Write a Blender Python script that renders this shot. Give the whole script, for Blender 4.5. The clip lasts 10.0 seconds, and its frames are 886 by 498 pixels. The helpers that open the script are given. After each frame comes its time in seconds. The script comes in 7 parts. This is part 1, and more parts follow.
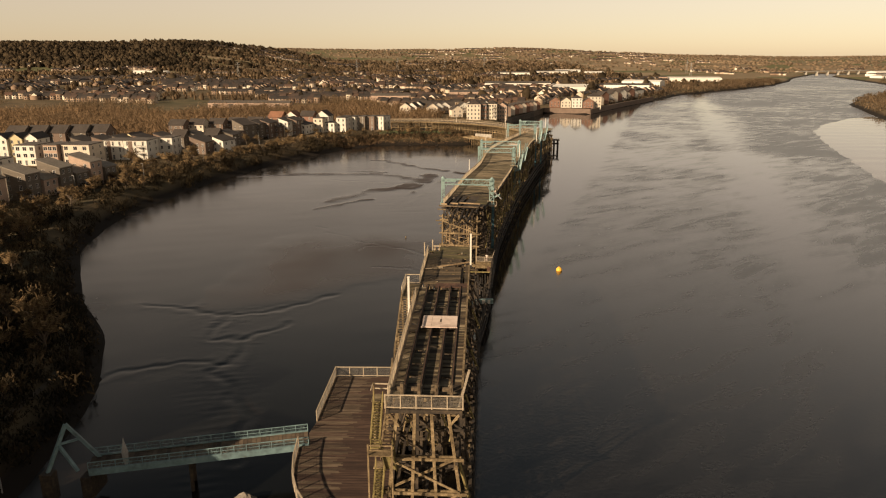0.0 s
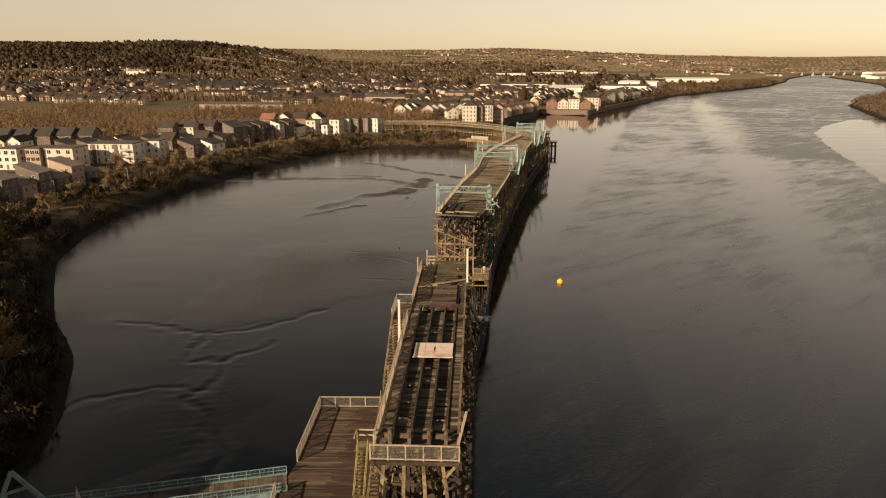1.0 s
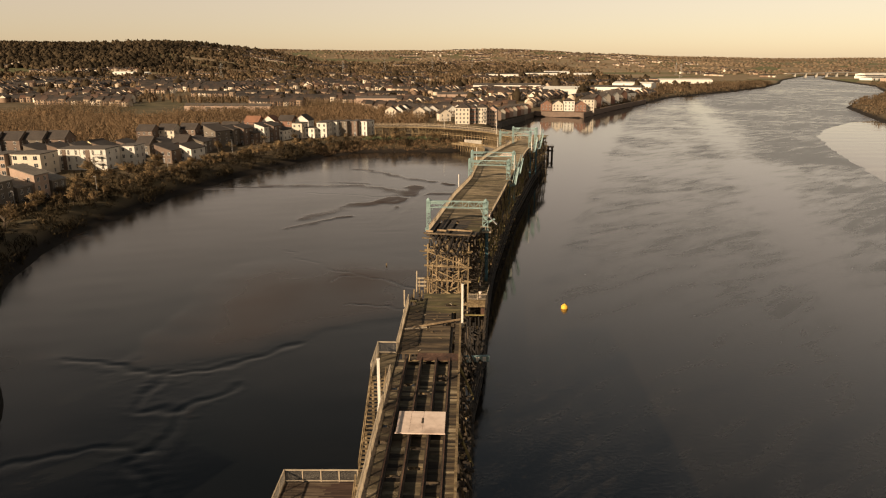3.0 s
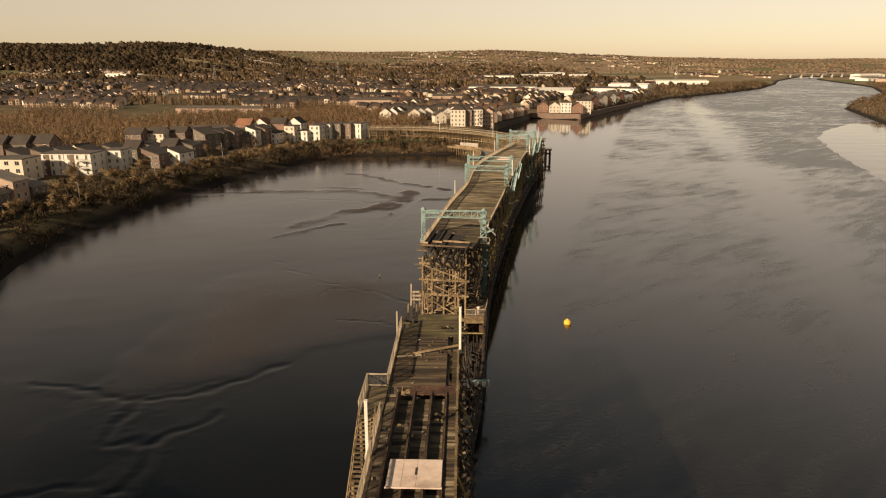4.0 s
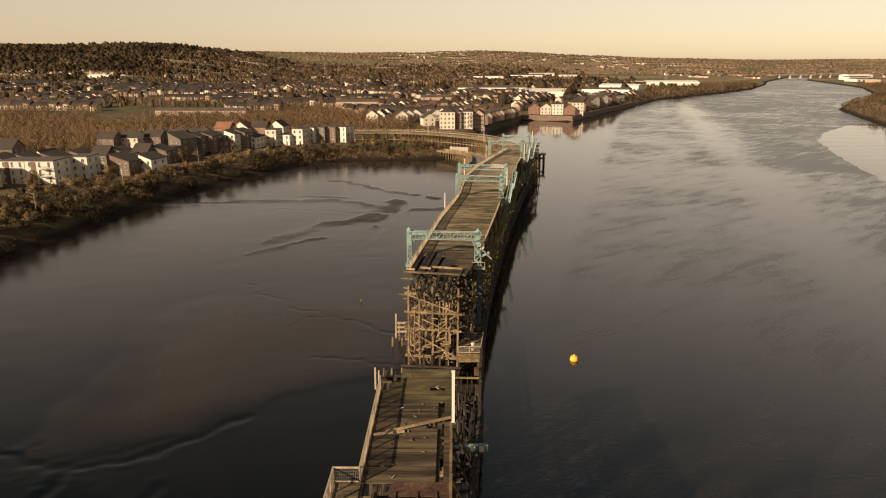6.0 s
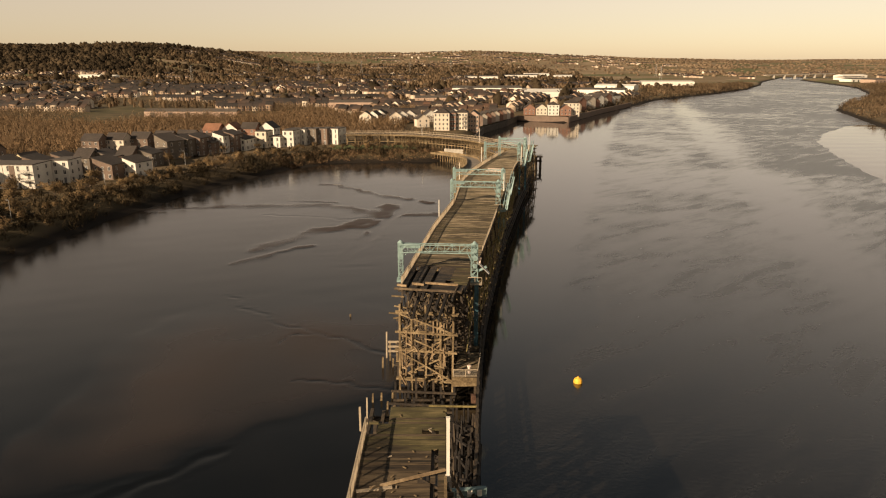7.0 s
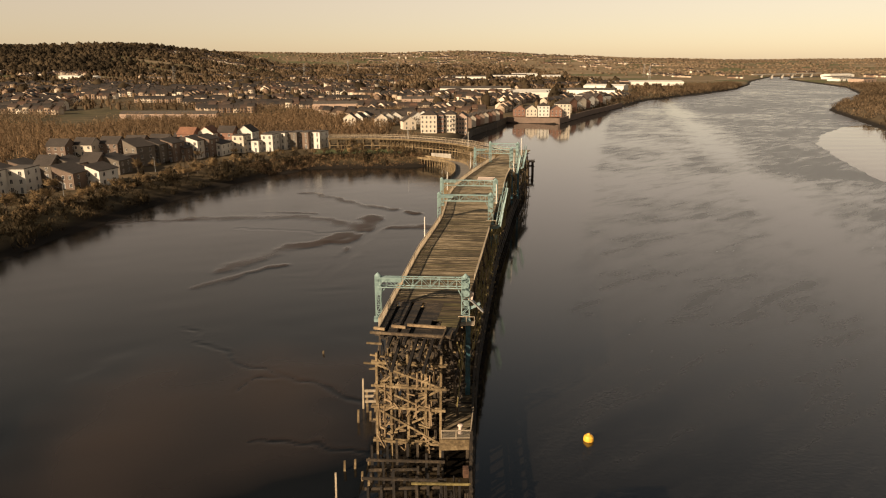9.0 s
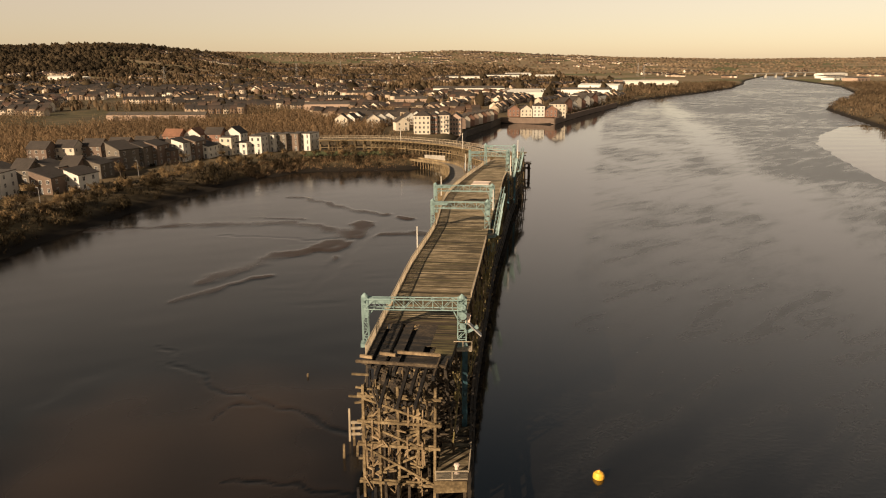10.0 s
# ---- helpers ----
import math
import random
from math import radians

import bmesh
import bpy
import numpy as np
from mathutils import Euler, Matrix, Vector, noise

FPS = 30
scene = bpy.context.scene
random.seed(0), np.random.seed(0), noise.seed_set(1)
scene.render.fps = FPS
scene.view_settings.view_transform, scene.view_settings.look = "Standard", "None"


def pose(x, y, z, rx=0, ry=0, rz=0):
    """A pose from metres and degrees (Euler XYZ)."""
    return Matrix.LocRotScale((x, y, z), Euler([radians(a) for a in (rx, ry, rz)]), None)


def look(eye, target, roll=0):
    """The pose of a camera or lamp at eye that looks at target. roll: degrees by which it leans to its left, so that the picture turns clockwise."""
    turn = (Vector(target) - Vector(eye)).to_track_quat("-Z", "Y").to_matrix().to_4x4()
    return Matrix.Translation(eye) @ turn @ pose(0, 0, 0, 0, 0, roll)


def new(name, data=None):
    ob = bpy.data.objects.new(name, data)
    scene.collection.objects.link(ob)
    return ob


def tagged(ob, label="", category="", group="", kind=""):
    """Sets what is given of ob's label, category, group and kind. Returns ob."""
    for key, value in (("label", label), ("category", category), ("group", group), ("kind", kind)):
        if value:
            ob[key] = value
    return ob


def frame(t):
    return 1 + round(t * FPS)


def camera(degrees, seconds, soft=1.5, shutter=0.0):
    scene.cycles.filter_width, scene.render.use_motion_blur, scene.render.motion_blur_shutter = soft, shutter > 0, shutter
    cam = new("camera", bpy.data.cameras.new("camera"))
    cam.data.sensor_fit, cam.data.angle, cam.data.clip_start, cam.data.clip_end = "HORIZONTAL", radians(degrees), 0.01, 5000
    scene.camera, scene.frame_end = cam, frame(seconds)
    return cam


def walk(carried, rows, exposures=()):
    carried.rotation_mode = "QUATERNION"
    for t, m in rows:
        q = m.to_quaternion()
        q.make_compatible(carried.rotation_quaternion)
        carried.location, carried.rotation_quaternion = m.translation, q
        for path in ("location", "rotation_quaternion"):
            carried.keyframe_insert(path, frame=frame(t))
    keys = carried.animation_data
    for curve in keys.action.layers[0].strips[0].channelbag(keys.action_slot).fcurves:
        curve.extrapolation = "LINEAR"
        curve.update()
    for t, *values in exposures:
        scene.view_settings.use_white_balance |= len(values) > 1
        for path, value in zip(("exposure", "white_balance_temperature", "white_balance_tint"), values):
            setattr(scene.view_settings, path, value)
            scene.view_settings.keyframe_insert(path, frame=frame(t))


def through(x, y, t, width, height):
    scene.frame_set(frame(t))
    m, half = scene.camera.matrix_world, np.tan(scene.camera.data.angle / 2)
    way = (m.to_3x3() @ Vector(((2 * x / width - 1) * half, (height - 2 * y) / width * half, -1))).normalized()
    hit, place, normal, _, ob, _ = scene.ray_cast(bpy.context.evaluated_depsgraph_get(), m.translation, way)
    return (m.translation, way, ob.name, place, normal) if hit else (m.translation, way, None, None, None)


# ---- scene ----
EXPOSURE, KELVIN, TINT = 0.60, 6720, 10
SKY_TINT, SKY_STRENGTH, SUN_STRENGTH = (1.19, 1.0, 0.69), 0.11, 5.2
SKY_SHARE, VEIL = 0.42, (3.55, 2.34, 1.49)
cam = camera(65.8, 10.0, soft=1.1)
PATH = [
    (0, (6.566, -68.365, 47.012), (6.526, -66.438, 46.476), -0.1),
    (0.5, (6.599, -64.074, 47.02), (6.565, -62.147, 46.485), -0.1),
    (1, (6.618, -59.968, 47.033), (6.59, -58.041, 46.499), -0.1),
    (1.5, (6.673, -55.905, 47.098), (6.65, -53.977, 46.564), -0.1),
    (2, (6.735, -51.905, 47.128), (6.715, -49.978, 46.593), -0.1),
    (2.5, (6.673, -48.042, 47.096), (6.66, -46.115, 46.562), -0.0),
    (4, (6.642, -36.498, 47.067), (6.648, -34.569, 46.538), -0.1),
    (4.5, (6.608, -32.443, 47.072), (6.622, -30.514, 46.544), -0.0),
    (5, (6.692, -28.279, 47.03), (6.714, -26.35, 46.501), -0.0),
    (5.5, (6.74, -24.143, 46.97), (6.769, -22.214, 46.442), -0.1),
    (7, (7.126, -11.819, 46.939), (7.178, -9.89, 46.412), -0.1),
    (7.5, (7.312, -7.588, 46.926), (7.371, -5.66, 46.399), -0.2),
    (8, (7.597, -3.355, 46.974), (7.665, -1.427, 46.447), -0.2),
    (8.5, (7.773, 0.724, 46.905), (7.849, 2.652, 46.378), -0.2),
    (9, (8.058, 5.0, 46.918), (8.143, 6.928, 46.391), -0.2),
    (9.5, (8.222, 9.364, 46.768), (8.316, 11.291, 46.241), -0.3),
    (10, (8.502, 13.842, 46.657), (8.604, 15.768, 46.13), -0.3),
]
walk(cam, [(t, look(eye, target, roll)) for t, eye, target, roll in PATH],
     exposures=[(0, EXPOSURE, KELVIN, TINT), (10, EXPOSURE, KELVIN, TINT)])

# ---- world and sun ----
SUN_FROM = Vector((-2.5, -2.3, 1.4)).normalized()   # low winter sun behind the camera, over the south bank
world = bpy.data.worlds.new("sky")
scene.world = world
world.use_nodes = True
wn, wl = world.node_tree.nodes, world.node_tree.links
sky = wn.new("ShaderNodeTexSky")
sky.sky_type, sky.sun_disc = "NISHITA", False
sky.sun_elevation = math.asin(SUN_FROM.z)
sky.sun_rotation = math.atan2(SUN_FROM.x, SUN_FROM.y)
sky.altitude, sky.air_density, sky.dust_density, sky.ozone_density = 20, 0.7, 0.6, 1.0
grade = wn.new("ShaderNodeMix")
grade.data_type, grade.blend_type = "RGBA", "MULTIPLY"
grade.inputs["Factor"].default_value = 1.0
grade.inputs["B"].default_value = (*SKY_TINT, 1)
wl.new(sky.outputs["Color"], grade.inputs["A"])
# a thin veil of haze, strongest at the horizon, evens the sky
ray_way = wn.new("ShaderNodeTexCoord")
upward = wn.new("ShaderNodeSeparateXYZ")
wl.new(ray_way.outputs["Generated"], upward.inputs["Vector"])
low = wn.new("ShaderNodeValToRGB")
low.color_ramp.interpolation = "B_SPLINE"
for p, c in ((0.12, (1.0, 0.96, 1.02)), (0.28, (0.83, 0.92, 0.98)), (0.42, (0.34, 0.41, 0.49)), (0.56, (0, 0, 0))):   # warm only low down
    low.color_ramp.elements.new(p).color = (*c, 1)
low.color_ramp.elements[0].color = (0.48, 0.45, 0.535, 1)
low.color_ramp.elements[-1].color = (0, 0, 0, 1)
wl.new(upward.outputs["Z"], low.inputs["Fac"])
haze, share, total = (wn.new("ShaderNodeVectorMath") for _ in range(3))
haze.operation, share.operation, total.operation = "SCALE", "SCALE", "ADD"
haze.inputs[0].default_value = VEIL
eastward, veil = wn.new("ShaderNodeMath"), wn.new("ShaderNodeVectorMath")   # paler towards the east
eastward.operation, veil.operation = "MULTIPLY_ADD", "MULTIPLY"
eastward.inputs[1].default_value, eastward.inputs[2].default_value = 0.23, 0.985
wl.new(upward.outputs["X"], eastward.inputs[0])
wl.new(eastward.outputs[0], haze.inputs["Scale"])
wl.new(haze.outputs[0], veil.inputs[0])
wl.new(low.outputs["Color"], veil.inputs[1])
share.inputs["Scale"].default_value = SKY_SHARE
wl.new(grade.outputs["Result"], share.inputs[0])
wl.new(share.outputs[0], total.inputs[0])
wl.new(veil.outputs[0], total.inputs[1])
wl.new(total.outputs[0], wn["Background"].inputs["Color"])
wn["Background"].inputs["Strength"].default_value = SKY_STRENGTH
sun = new("sun", bpy.data.lights.new("sun", "SUN"))
sun.data.energy, sun.data.angle, sun.data.color = SUN_STRENGTH, radians(0.6), (1.0, 0.79, 0.565)
sun.matrix_world = look(SUN_FROM * 300, (0, 0, 0))


# ---- materials ----
def material(name, stops, scale=1.0, rough=0.8, bump=0.3, metal=0.0, stretch=(1, 1, 1), island=0.0, objects=0.0, detail=6.0,
             broad=0.15, through=0.0, specular=0.4):
    """A surface from a colour ramp over two scales of noise, with relief, and tone that differs piece by piece."""
    mat = bpy.data.materials.new(name)
    mat.use_nodes = True
    n, l = mat.node_tree.nodes, mat.node_tree.links
    out = n["Principled BSDF"]
    out.inputs["Roughness"].default_value, out.inputs["Metallic"].default_value = rough, metal
    out.inputs["Specular IOR Level"].default_value = specular
    where = n.new("ShaderNodeNewGeometry")
    turn = n.new("ShaderNodeMapping")
    turn.inputs["Scale"].default_value = stretch
    l.new(where.outputs["Position"], turn.inputs["Vector"])
    fine, wide = n.new("ShaderNodeTexNoise"), n.new("ShaderNodeTexNoise")
    for tex, s, d in ((fine, scale, detail), (wide, scale * broad, 3.0)):
        tex.inputs["Scale"].default_value, tex.inputs["Detail"].default_value = s, d
        tex.inputs["Roughness"].default_value = 0.6
        l.new(turn.outputs["Vector"], tex.inputs["Vector"])
    mixed = n.new("ShaderNodeMath")
    mixed.operation = "MULTIPLY_ADD"
    mixed.inputs[1].default_value = 0.5
    half = n.new("ShaderNodeMath")
    half.operation = "MULTIPLY"
    half.inputs[1].default_value = 0.5
    l.new(wide.outputs["Fac"], half.inputs[0])
    l.new(fine.outputs["Fac"], mixed.inputs[0])
    l.new(half.outputs[0], mixed.inputs[2])
    last = mixed.outputs[0]
    for amount, node, socket in ((island, where, "Random Per Island"), (objects, None, "Random")):
        if amount:
            node = node or n.new("ShaderNodeObjectInfo")
            shift = n.new("ShaderNodeMapRange")
            shift.inputs["To Min"].default_value, shift.inputs["To Max"].default_value = -amount, amount
            l.new(node.outputs[socket], shift.inputs["Value"])
            add = n.new("ShaderNodeMath")
            l.new(last, add.inputs[0])
            l.new(shift.outputs["Result"], add.inputs[1])
            last = add.outputs[0]
    ramp = n.new("ShaderNodeValToRGB")
    while len(ramp.color_ramp.elements) < len(stops):
        ramp.color_ramp.elements.new(0.5)
    for e, (p, c) in zip(ramp.color_ramp.elements, stops):
        e.position, e.color = p, (*c, 1)
    l.new(last, ramp.inputs["Fac"])
    l.new(ramp.outputs["Color"], out.inputs["Base Color"])
    if bump:
        relief = n.new("ShaderNodeBump")
        relief.inputs["Strength"].default_value, relief.inputs["Distance"].default_value = bump, 0.05
        l.new(fine.outputs["Fac"], relief.inputs["Height"])
        l.new(relief.outputs["Normal"], out.inputs["Normal"])
    if through:      # open twig work lets part of the light pass
        thin, mix = n.new("ShaderNodeBsdfTranslucent"), n.new("ShaderNodeMixShader")
        l.new(ramp.outputs["Color"], thin.inputs["Color"])
        mix.inputs["Fac"].default_value = through
        l.new(out.outputs[0], mix.inputs[1])
        l.new(thin.outputs[0], mix.inputs[2])
        l.new(mix.outputs[0], n["Material Output"].inputs["Surface"])
    return mat


def around(c, spread=0.35, lo=0.36, hi=0.64):
    """Three stops about one colour, dark to light."""
    return [(lo, tuple(v * (1 - spread) for v in c)), (0.5, c), (hi, tuple(min(v * (1 + spread), 0.9) for v in c))]


M_TIMBER_MID = material("mid-toned timber", [(0.33, (0.022, 0.015, 0.010)), (0.5, (0.075, 0.052, 0.031)), (0.67, (0.18, 0.132, 0.08))], 3.0, 0.85, 0.6, island=0.10)
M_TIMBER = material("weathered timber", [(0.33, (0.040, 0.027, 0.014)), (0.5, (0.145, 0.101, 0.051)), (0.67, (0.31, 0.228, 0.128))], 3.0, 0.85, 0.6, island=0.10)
# bright tone for splinters the sun strikes, and for pieces pale in themselves
M_TIMBER_PALE = material("pale and sunlit-toned timber", [(0.33, (0.075, 0.049, 0.027)), (0.5, (0.20, 0.137, 0.076)), (0.67, (0.36, 0.262, 0.155))], 3.0, 0.85, 0.6, island=0.10)
# dark wood; its tone also paints the shade of inner frames and river flank
M_TIMBER_DARK = material("dark and shade-toned timber", [(0.35, (0.012, 0.009, 0.007)), (0.5, (0.034, 0.025, 0.017)), (0.68, (0.095, 0.067, 0.04))], 3.0, 0.8, 0.6, island=0.12)
# burnt wood; the same black also paints shade below slots and on the fender
M_CHAR_SHADE = material("charred and shade-black timber", [(0.4, (0.006, 0.005, 0.005)), (0.6, (0.022, 0.017, 0.013)), (0.75, (0.065, 0.046, 0.030))], 3.0, 0.75, 0.6, island=0.10)
M_MOSSY = material("mossy timber", [(0.33, (0.045, 0.036, 0.012)), (0.5, (0.155, 0.120, 0.043)), (0.68, (0.30, 0.235, 0.10))], 2.5, 0.9, 0.6, island=0.12)
M_PLANK = material("deck plank", [(0.36, (0.016, 0.011, 0.006)), (0.5, (0.050, 0.034, 0.019)), (0.66, (0.125, 0.089, 0.050))], 1.6, 0.85, 0.5, stretch=(0.35, 3, 1), objects=0.09, island=0.03)
M_PLANK_GREEN = material("mossy deck plank", [(0.37, (0.014, 0.010, 0.005)), (0.48, (0.042, 0.031, 0.015)), (0.57, (0.070, 0.058, 0.022)), (0.68, (0.145, 0.112, 0.050))], 0.8, 0.9, 0.5, stretch=(0.6, 1.8, 1), objects=0.06, island=0.03)
M_PLANK_GREY = material("weathered deck plank", [(0.38, (0.050, 0.038, 0.021)), (0.46, (0.100, 0.076, 0.042)), (0.52, (0.16, 0.122, 0.070)), (0.62, (0.30, 0.235, 0.148))], 0.9, 0.88, 0.5, stretch=(0.6, 1.3, 1), objects=0.042, island=0.03, broad=0.22)
M_PLATFORM = material("brown platform plank", [(0.33, (0.022, 0.012, 0.008)), (0.5, (0.046, 0.025, 0.016)), (0.68, (0.095, 0.058, 0.040))], 1.6, 0.8, 0.4, stretch=(0.35, 3, 1), objects=0.08)
M_PLATFORM_PALE = material("worn platform plank", [(0.38, (0.045, 0.030, 0.019)), (0.5, (0.085, 0.059, 0.038)), (0.64, (0.155, 0.113, 0.075))], 1.6, 0.8, 0.4, stretch=(0.35, 3, 1), objects=0.08)
M_FENCE = material("grey timber fence", around((0.33, 0.265, 0.185), 0.35), 4.0, 0.8, 0.3, island=0.06)
M_MESHWIRE = material("galvanised mesh", around((0.19, 0.165, 0.135), 0.2), 6.0, 0.6, 0.1)
M_WHITE = material("white painted steel", around((0.62, 0.57, 0.49), 0.1), 3.0, 0.5, 0.1)
M_PANEL = material("pale plywood", [(0.36, (0.40, 0.30, 0.24)), (0.5, (0.60, 0.47, 0.38)), (0.62, (0.68, 0.55, 0.46))], 1.2, 0.7, 0.2)
M_RUST = material("rusted steel", [(0.36, (0.026, 0.013, 0.008)), (0.5, (0.075, 0.037, 0.022)), (0.66, (0.16, 0.088, 0.052))], 3.0, 0.8, 0.4, island=0.05)
M_BLUE = material("pale blue paint", [(0.32, (0.12, 0.095, 0.065)), (0.40, (0.13, 0.185, 0.175)), (0.55, (0.20, 0.285, 0.27)), (0.7, (0.28, 0.365, 0.345))], 2.2, 0.6, 0.2, island=0.05)
# footbridge blue: duller than the gantries', part of its shade put in the colour
M_BLUE_DULL = material("shade-dulled blue paint", [(0.32, (0.075, 0.065, 0.05)), (0.42, (0.10, 0.145, 0.15)), (0.55, (0.155, 0.235, 0.24)), (0.7, (0.26, 0.33, 0.325))], 1.6, 0.6, 0.2, island=0.05)
M_BLUE_DEEP = material("dark blue paint", [(0.34, (0.015, 0.03, 0.036)), (0.5, (0.028, 0.080, 0.100)), (0.66, (0.055, 0.135, 0.155))], 2.0, 0.6, 0.2)
M_CONCRETE = material("concrete", around((0.42, 0.375, 0.31), 0.25), 1.5, 0.9, 0.3)
M_ROADWAY = material("grey deck surfacing", around((0.20, 0.17, 0.135), 0.25), 1.2, 0.9, 0.2)
M_BUOY = material("yellow buoy plastic", around((0.80, 0.42, 0.05), 0.15), 3.0, 0.45, 0.05)
M_LAMP = material("grey galvanised steel", around((0.28, 0.27, 0.25), 0.15), 4.0, 0.5, 0.1)
M_GLASS = material("dark window glass", around((0.035, 0.036, 0.04), 0.3), 0.8, 0.12, 0.0, specular=0.6)
M_BALCONY = material("balcony steel", around((0.12, 0.12, 0.12), 0.2), 4.0, 0.5, 0.1)
M_RENDER = [material("white render", around((0.60, 0.56, 0.485), 0.12), 0.6, 0.85, 0.1),
            material("cream render", around((0.55, 0.475, 0.375), 0.10), 0.6, 0.85, 0.1),
            material("yellow render", around((0.50, 0.42, 0.25), 0.10), 0.6, 0.85, 0.1),
            material("pink brick", around((0.36, 0.255, 0.19), 0.15), 2.0, 0.9, 0.2),
            material("red brick", around((0.215, 0.115, 0.078), 0.2), 2.0, 0.9, 0.2),
            material("brown brick", around((0.15, 0.105, 0.078), 0.2), 2.0, 0.9, 0.2),
            # grey cladding, darkened to carry the shade of river-facing walls
            material("shade-toned grey timber cladding", around((0.125, 0.102, 0.078), 0.2), 2.0, 0.85, 0.2, stretch=(1, 1, 4))]
M_SLATE = material("slate roof", around((0.046, 0.036, 0.029), 0.3), 1.2, 0.8, 0.3, island=0.03)
M_TILE = material("red tile roof", around((0.20, 0.095, 0.055), 0.3), 1.2, 0.85, 0.3)
M_FLATROOF = material("grey flat roof", around((0.078, 0.064, 0.052), 0.25), 0.8, 0.85, 0.2)
M_SHED = material("pale metal cladding", around((0.66, 0.62, 0.54), 0.12), 0.05, 0.6, 0.05)
M_TREE_BARK = material("bark", around((0.085, 0.062, 0.042), 0.4), 4.0, 0.95, 0.4)
M_TWIG = material("bare twigs", [(0.33, (0.16, 0.112, 0.062)), (0.5, (0.29, 0.20, 0.108)), (0.67, (0.42, 0.29, 0.152))], 0.5, 0.95, 0.0, island=0.05, objects=0.10, specular=0.05, through=0.4)
M_SCRUB = material("winter scrub", [(0.33, (0.016, 0.013, 0.008)), (0.46, (0.037, 0.028, 0.016)), (0.56, (0.078, 0.056, 0.032)), (0.68, (0.17, 0.118, 0.064))], 0.12, 0.95, 0.0, island=0.08, specular=0.05, through=0.3)
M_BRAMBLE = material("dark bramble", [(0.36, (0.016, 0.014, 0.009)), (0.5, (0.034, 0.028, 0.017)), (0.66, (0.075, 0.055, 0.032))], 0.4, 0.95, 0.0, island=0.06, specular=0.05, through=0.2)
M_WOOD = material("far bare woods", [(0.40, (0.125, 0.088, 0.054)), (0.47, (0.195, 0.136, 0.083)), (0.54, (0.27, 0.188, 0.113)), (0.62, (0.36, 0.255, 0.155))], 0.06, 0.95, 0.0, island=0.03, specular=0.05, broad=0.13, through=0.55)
# woods of the far ridge, their colour lightened to stand in for haze
M_WOOD_HAZE = material("haze-paled far woods", [(0.40, (0.21, 0.155, 0.105)), (0.47, (0.28, 0.205, 0.137)), (0.54, (0.35, 0.26, 0.172)), (0.62, (0.44, 0.33, 0.22))], 0.02, 0.95, 0.0, island=0.02, specular=0.05, broad=0.13, through=0.55)
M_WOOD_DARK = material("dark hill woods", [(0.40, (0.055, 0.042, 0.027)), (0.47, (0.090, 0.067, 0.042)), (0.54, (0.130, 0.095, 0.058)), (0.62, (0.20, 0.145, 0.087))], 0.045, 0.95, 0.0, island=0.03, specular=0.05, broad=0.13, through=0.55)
M_THICKET = material("orange-brown thicket twigs", [(0.33, (0.135, 0.089, 0.052)), (0.45, (0.20, 0.132, 0.076)), (0.55, (0.265, 0.172, 0.096)), (0.67, (0.34, 0.225, 0.125))], 0.35, 0.95, 0.0, island=0.04, specular=0.05, through=0.4, broad=0.03)
M_PATH = material("trodden earth", around((0.085, 0.066, 0.045), 0.3), 0.8, 0.95, 0.2)


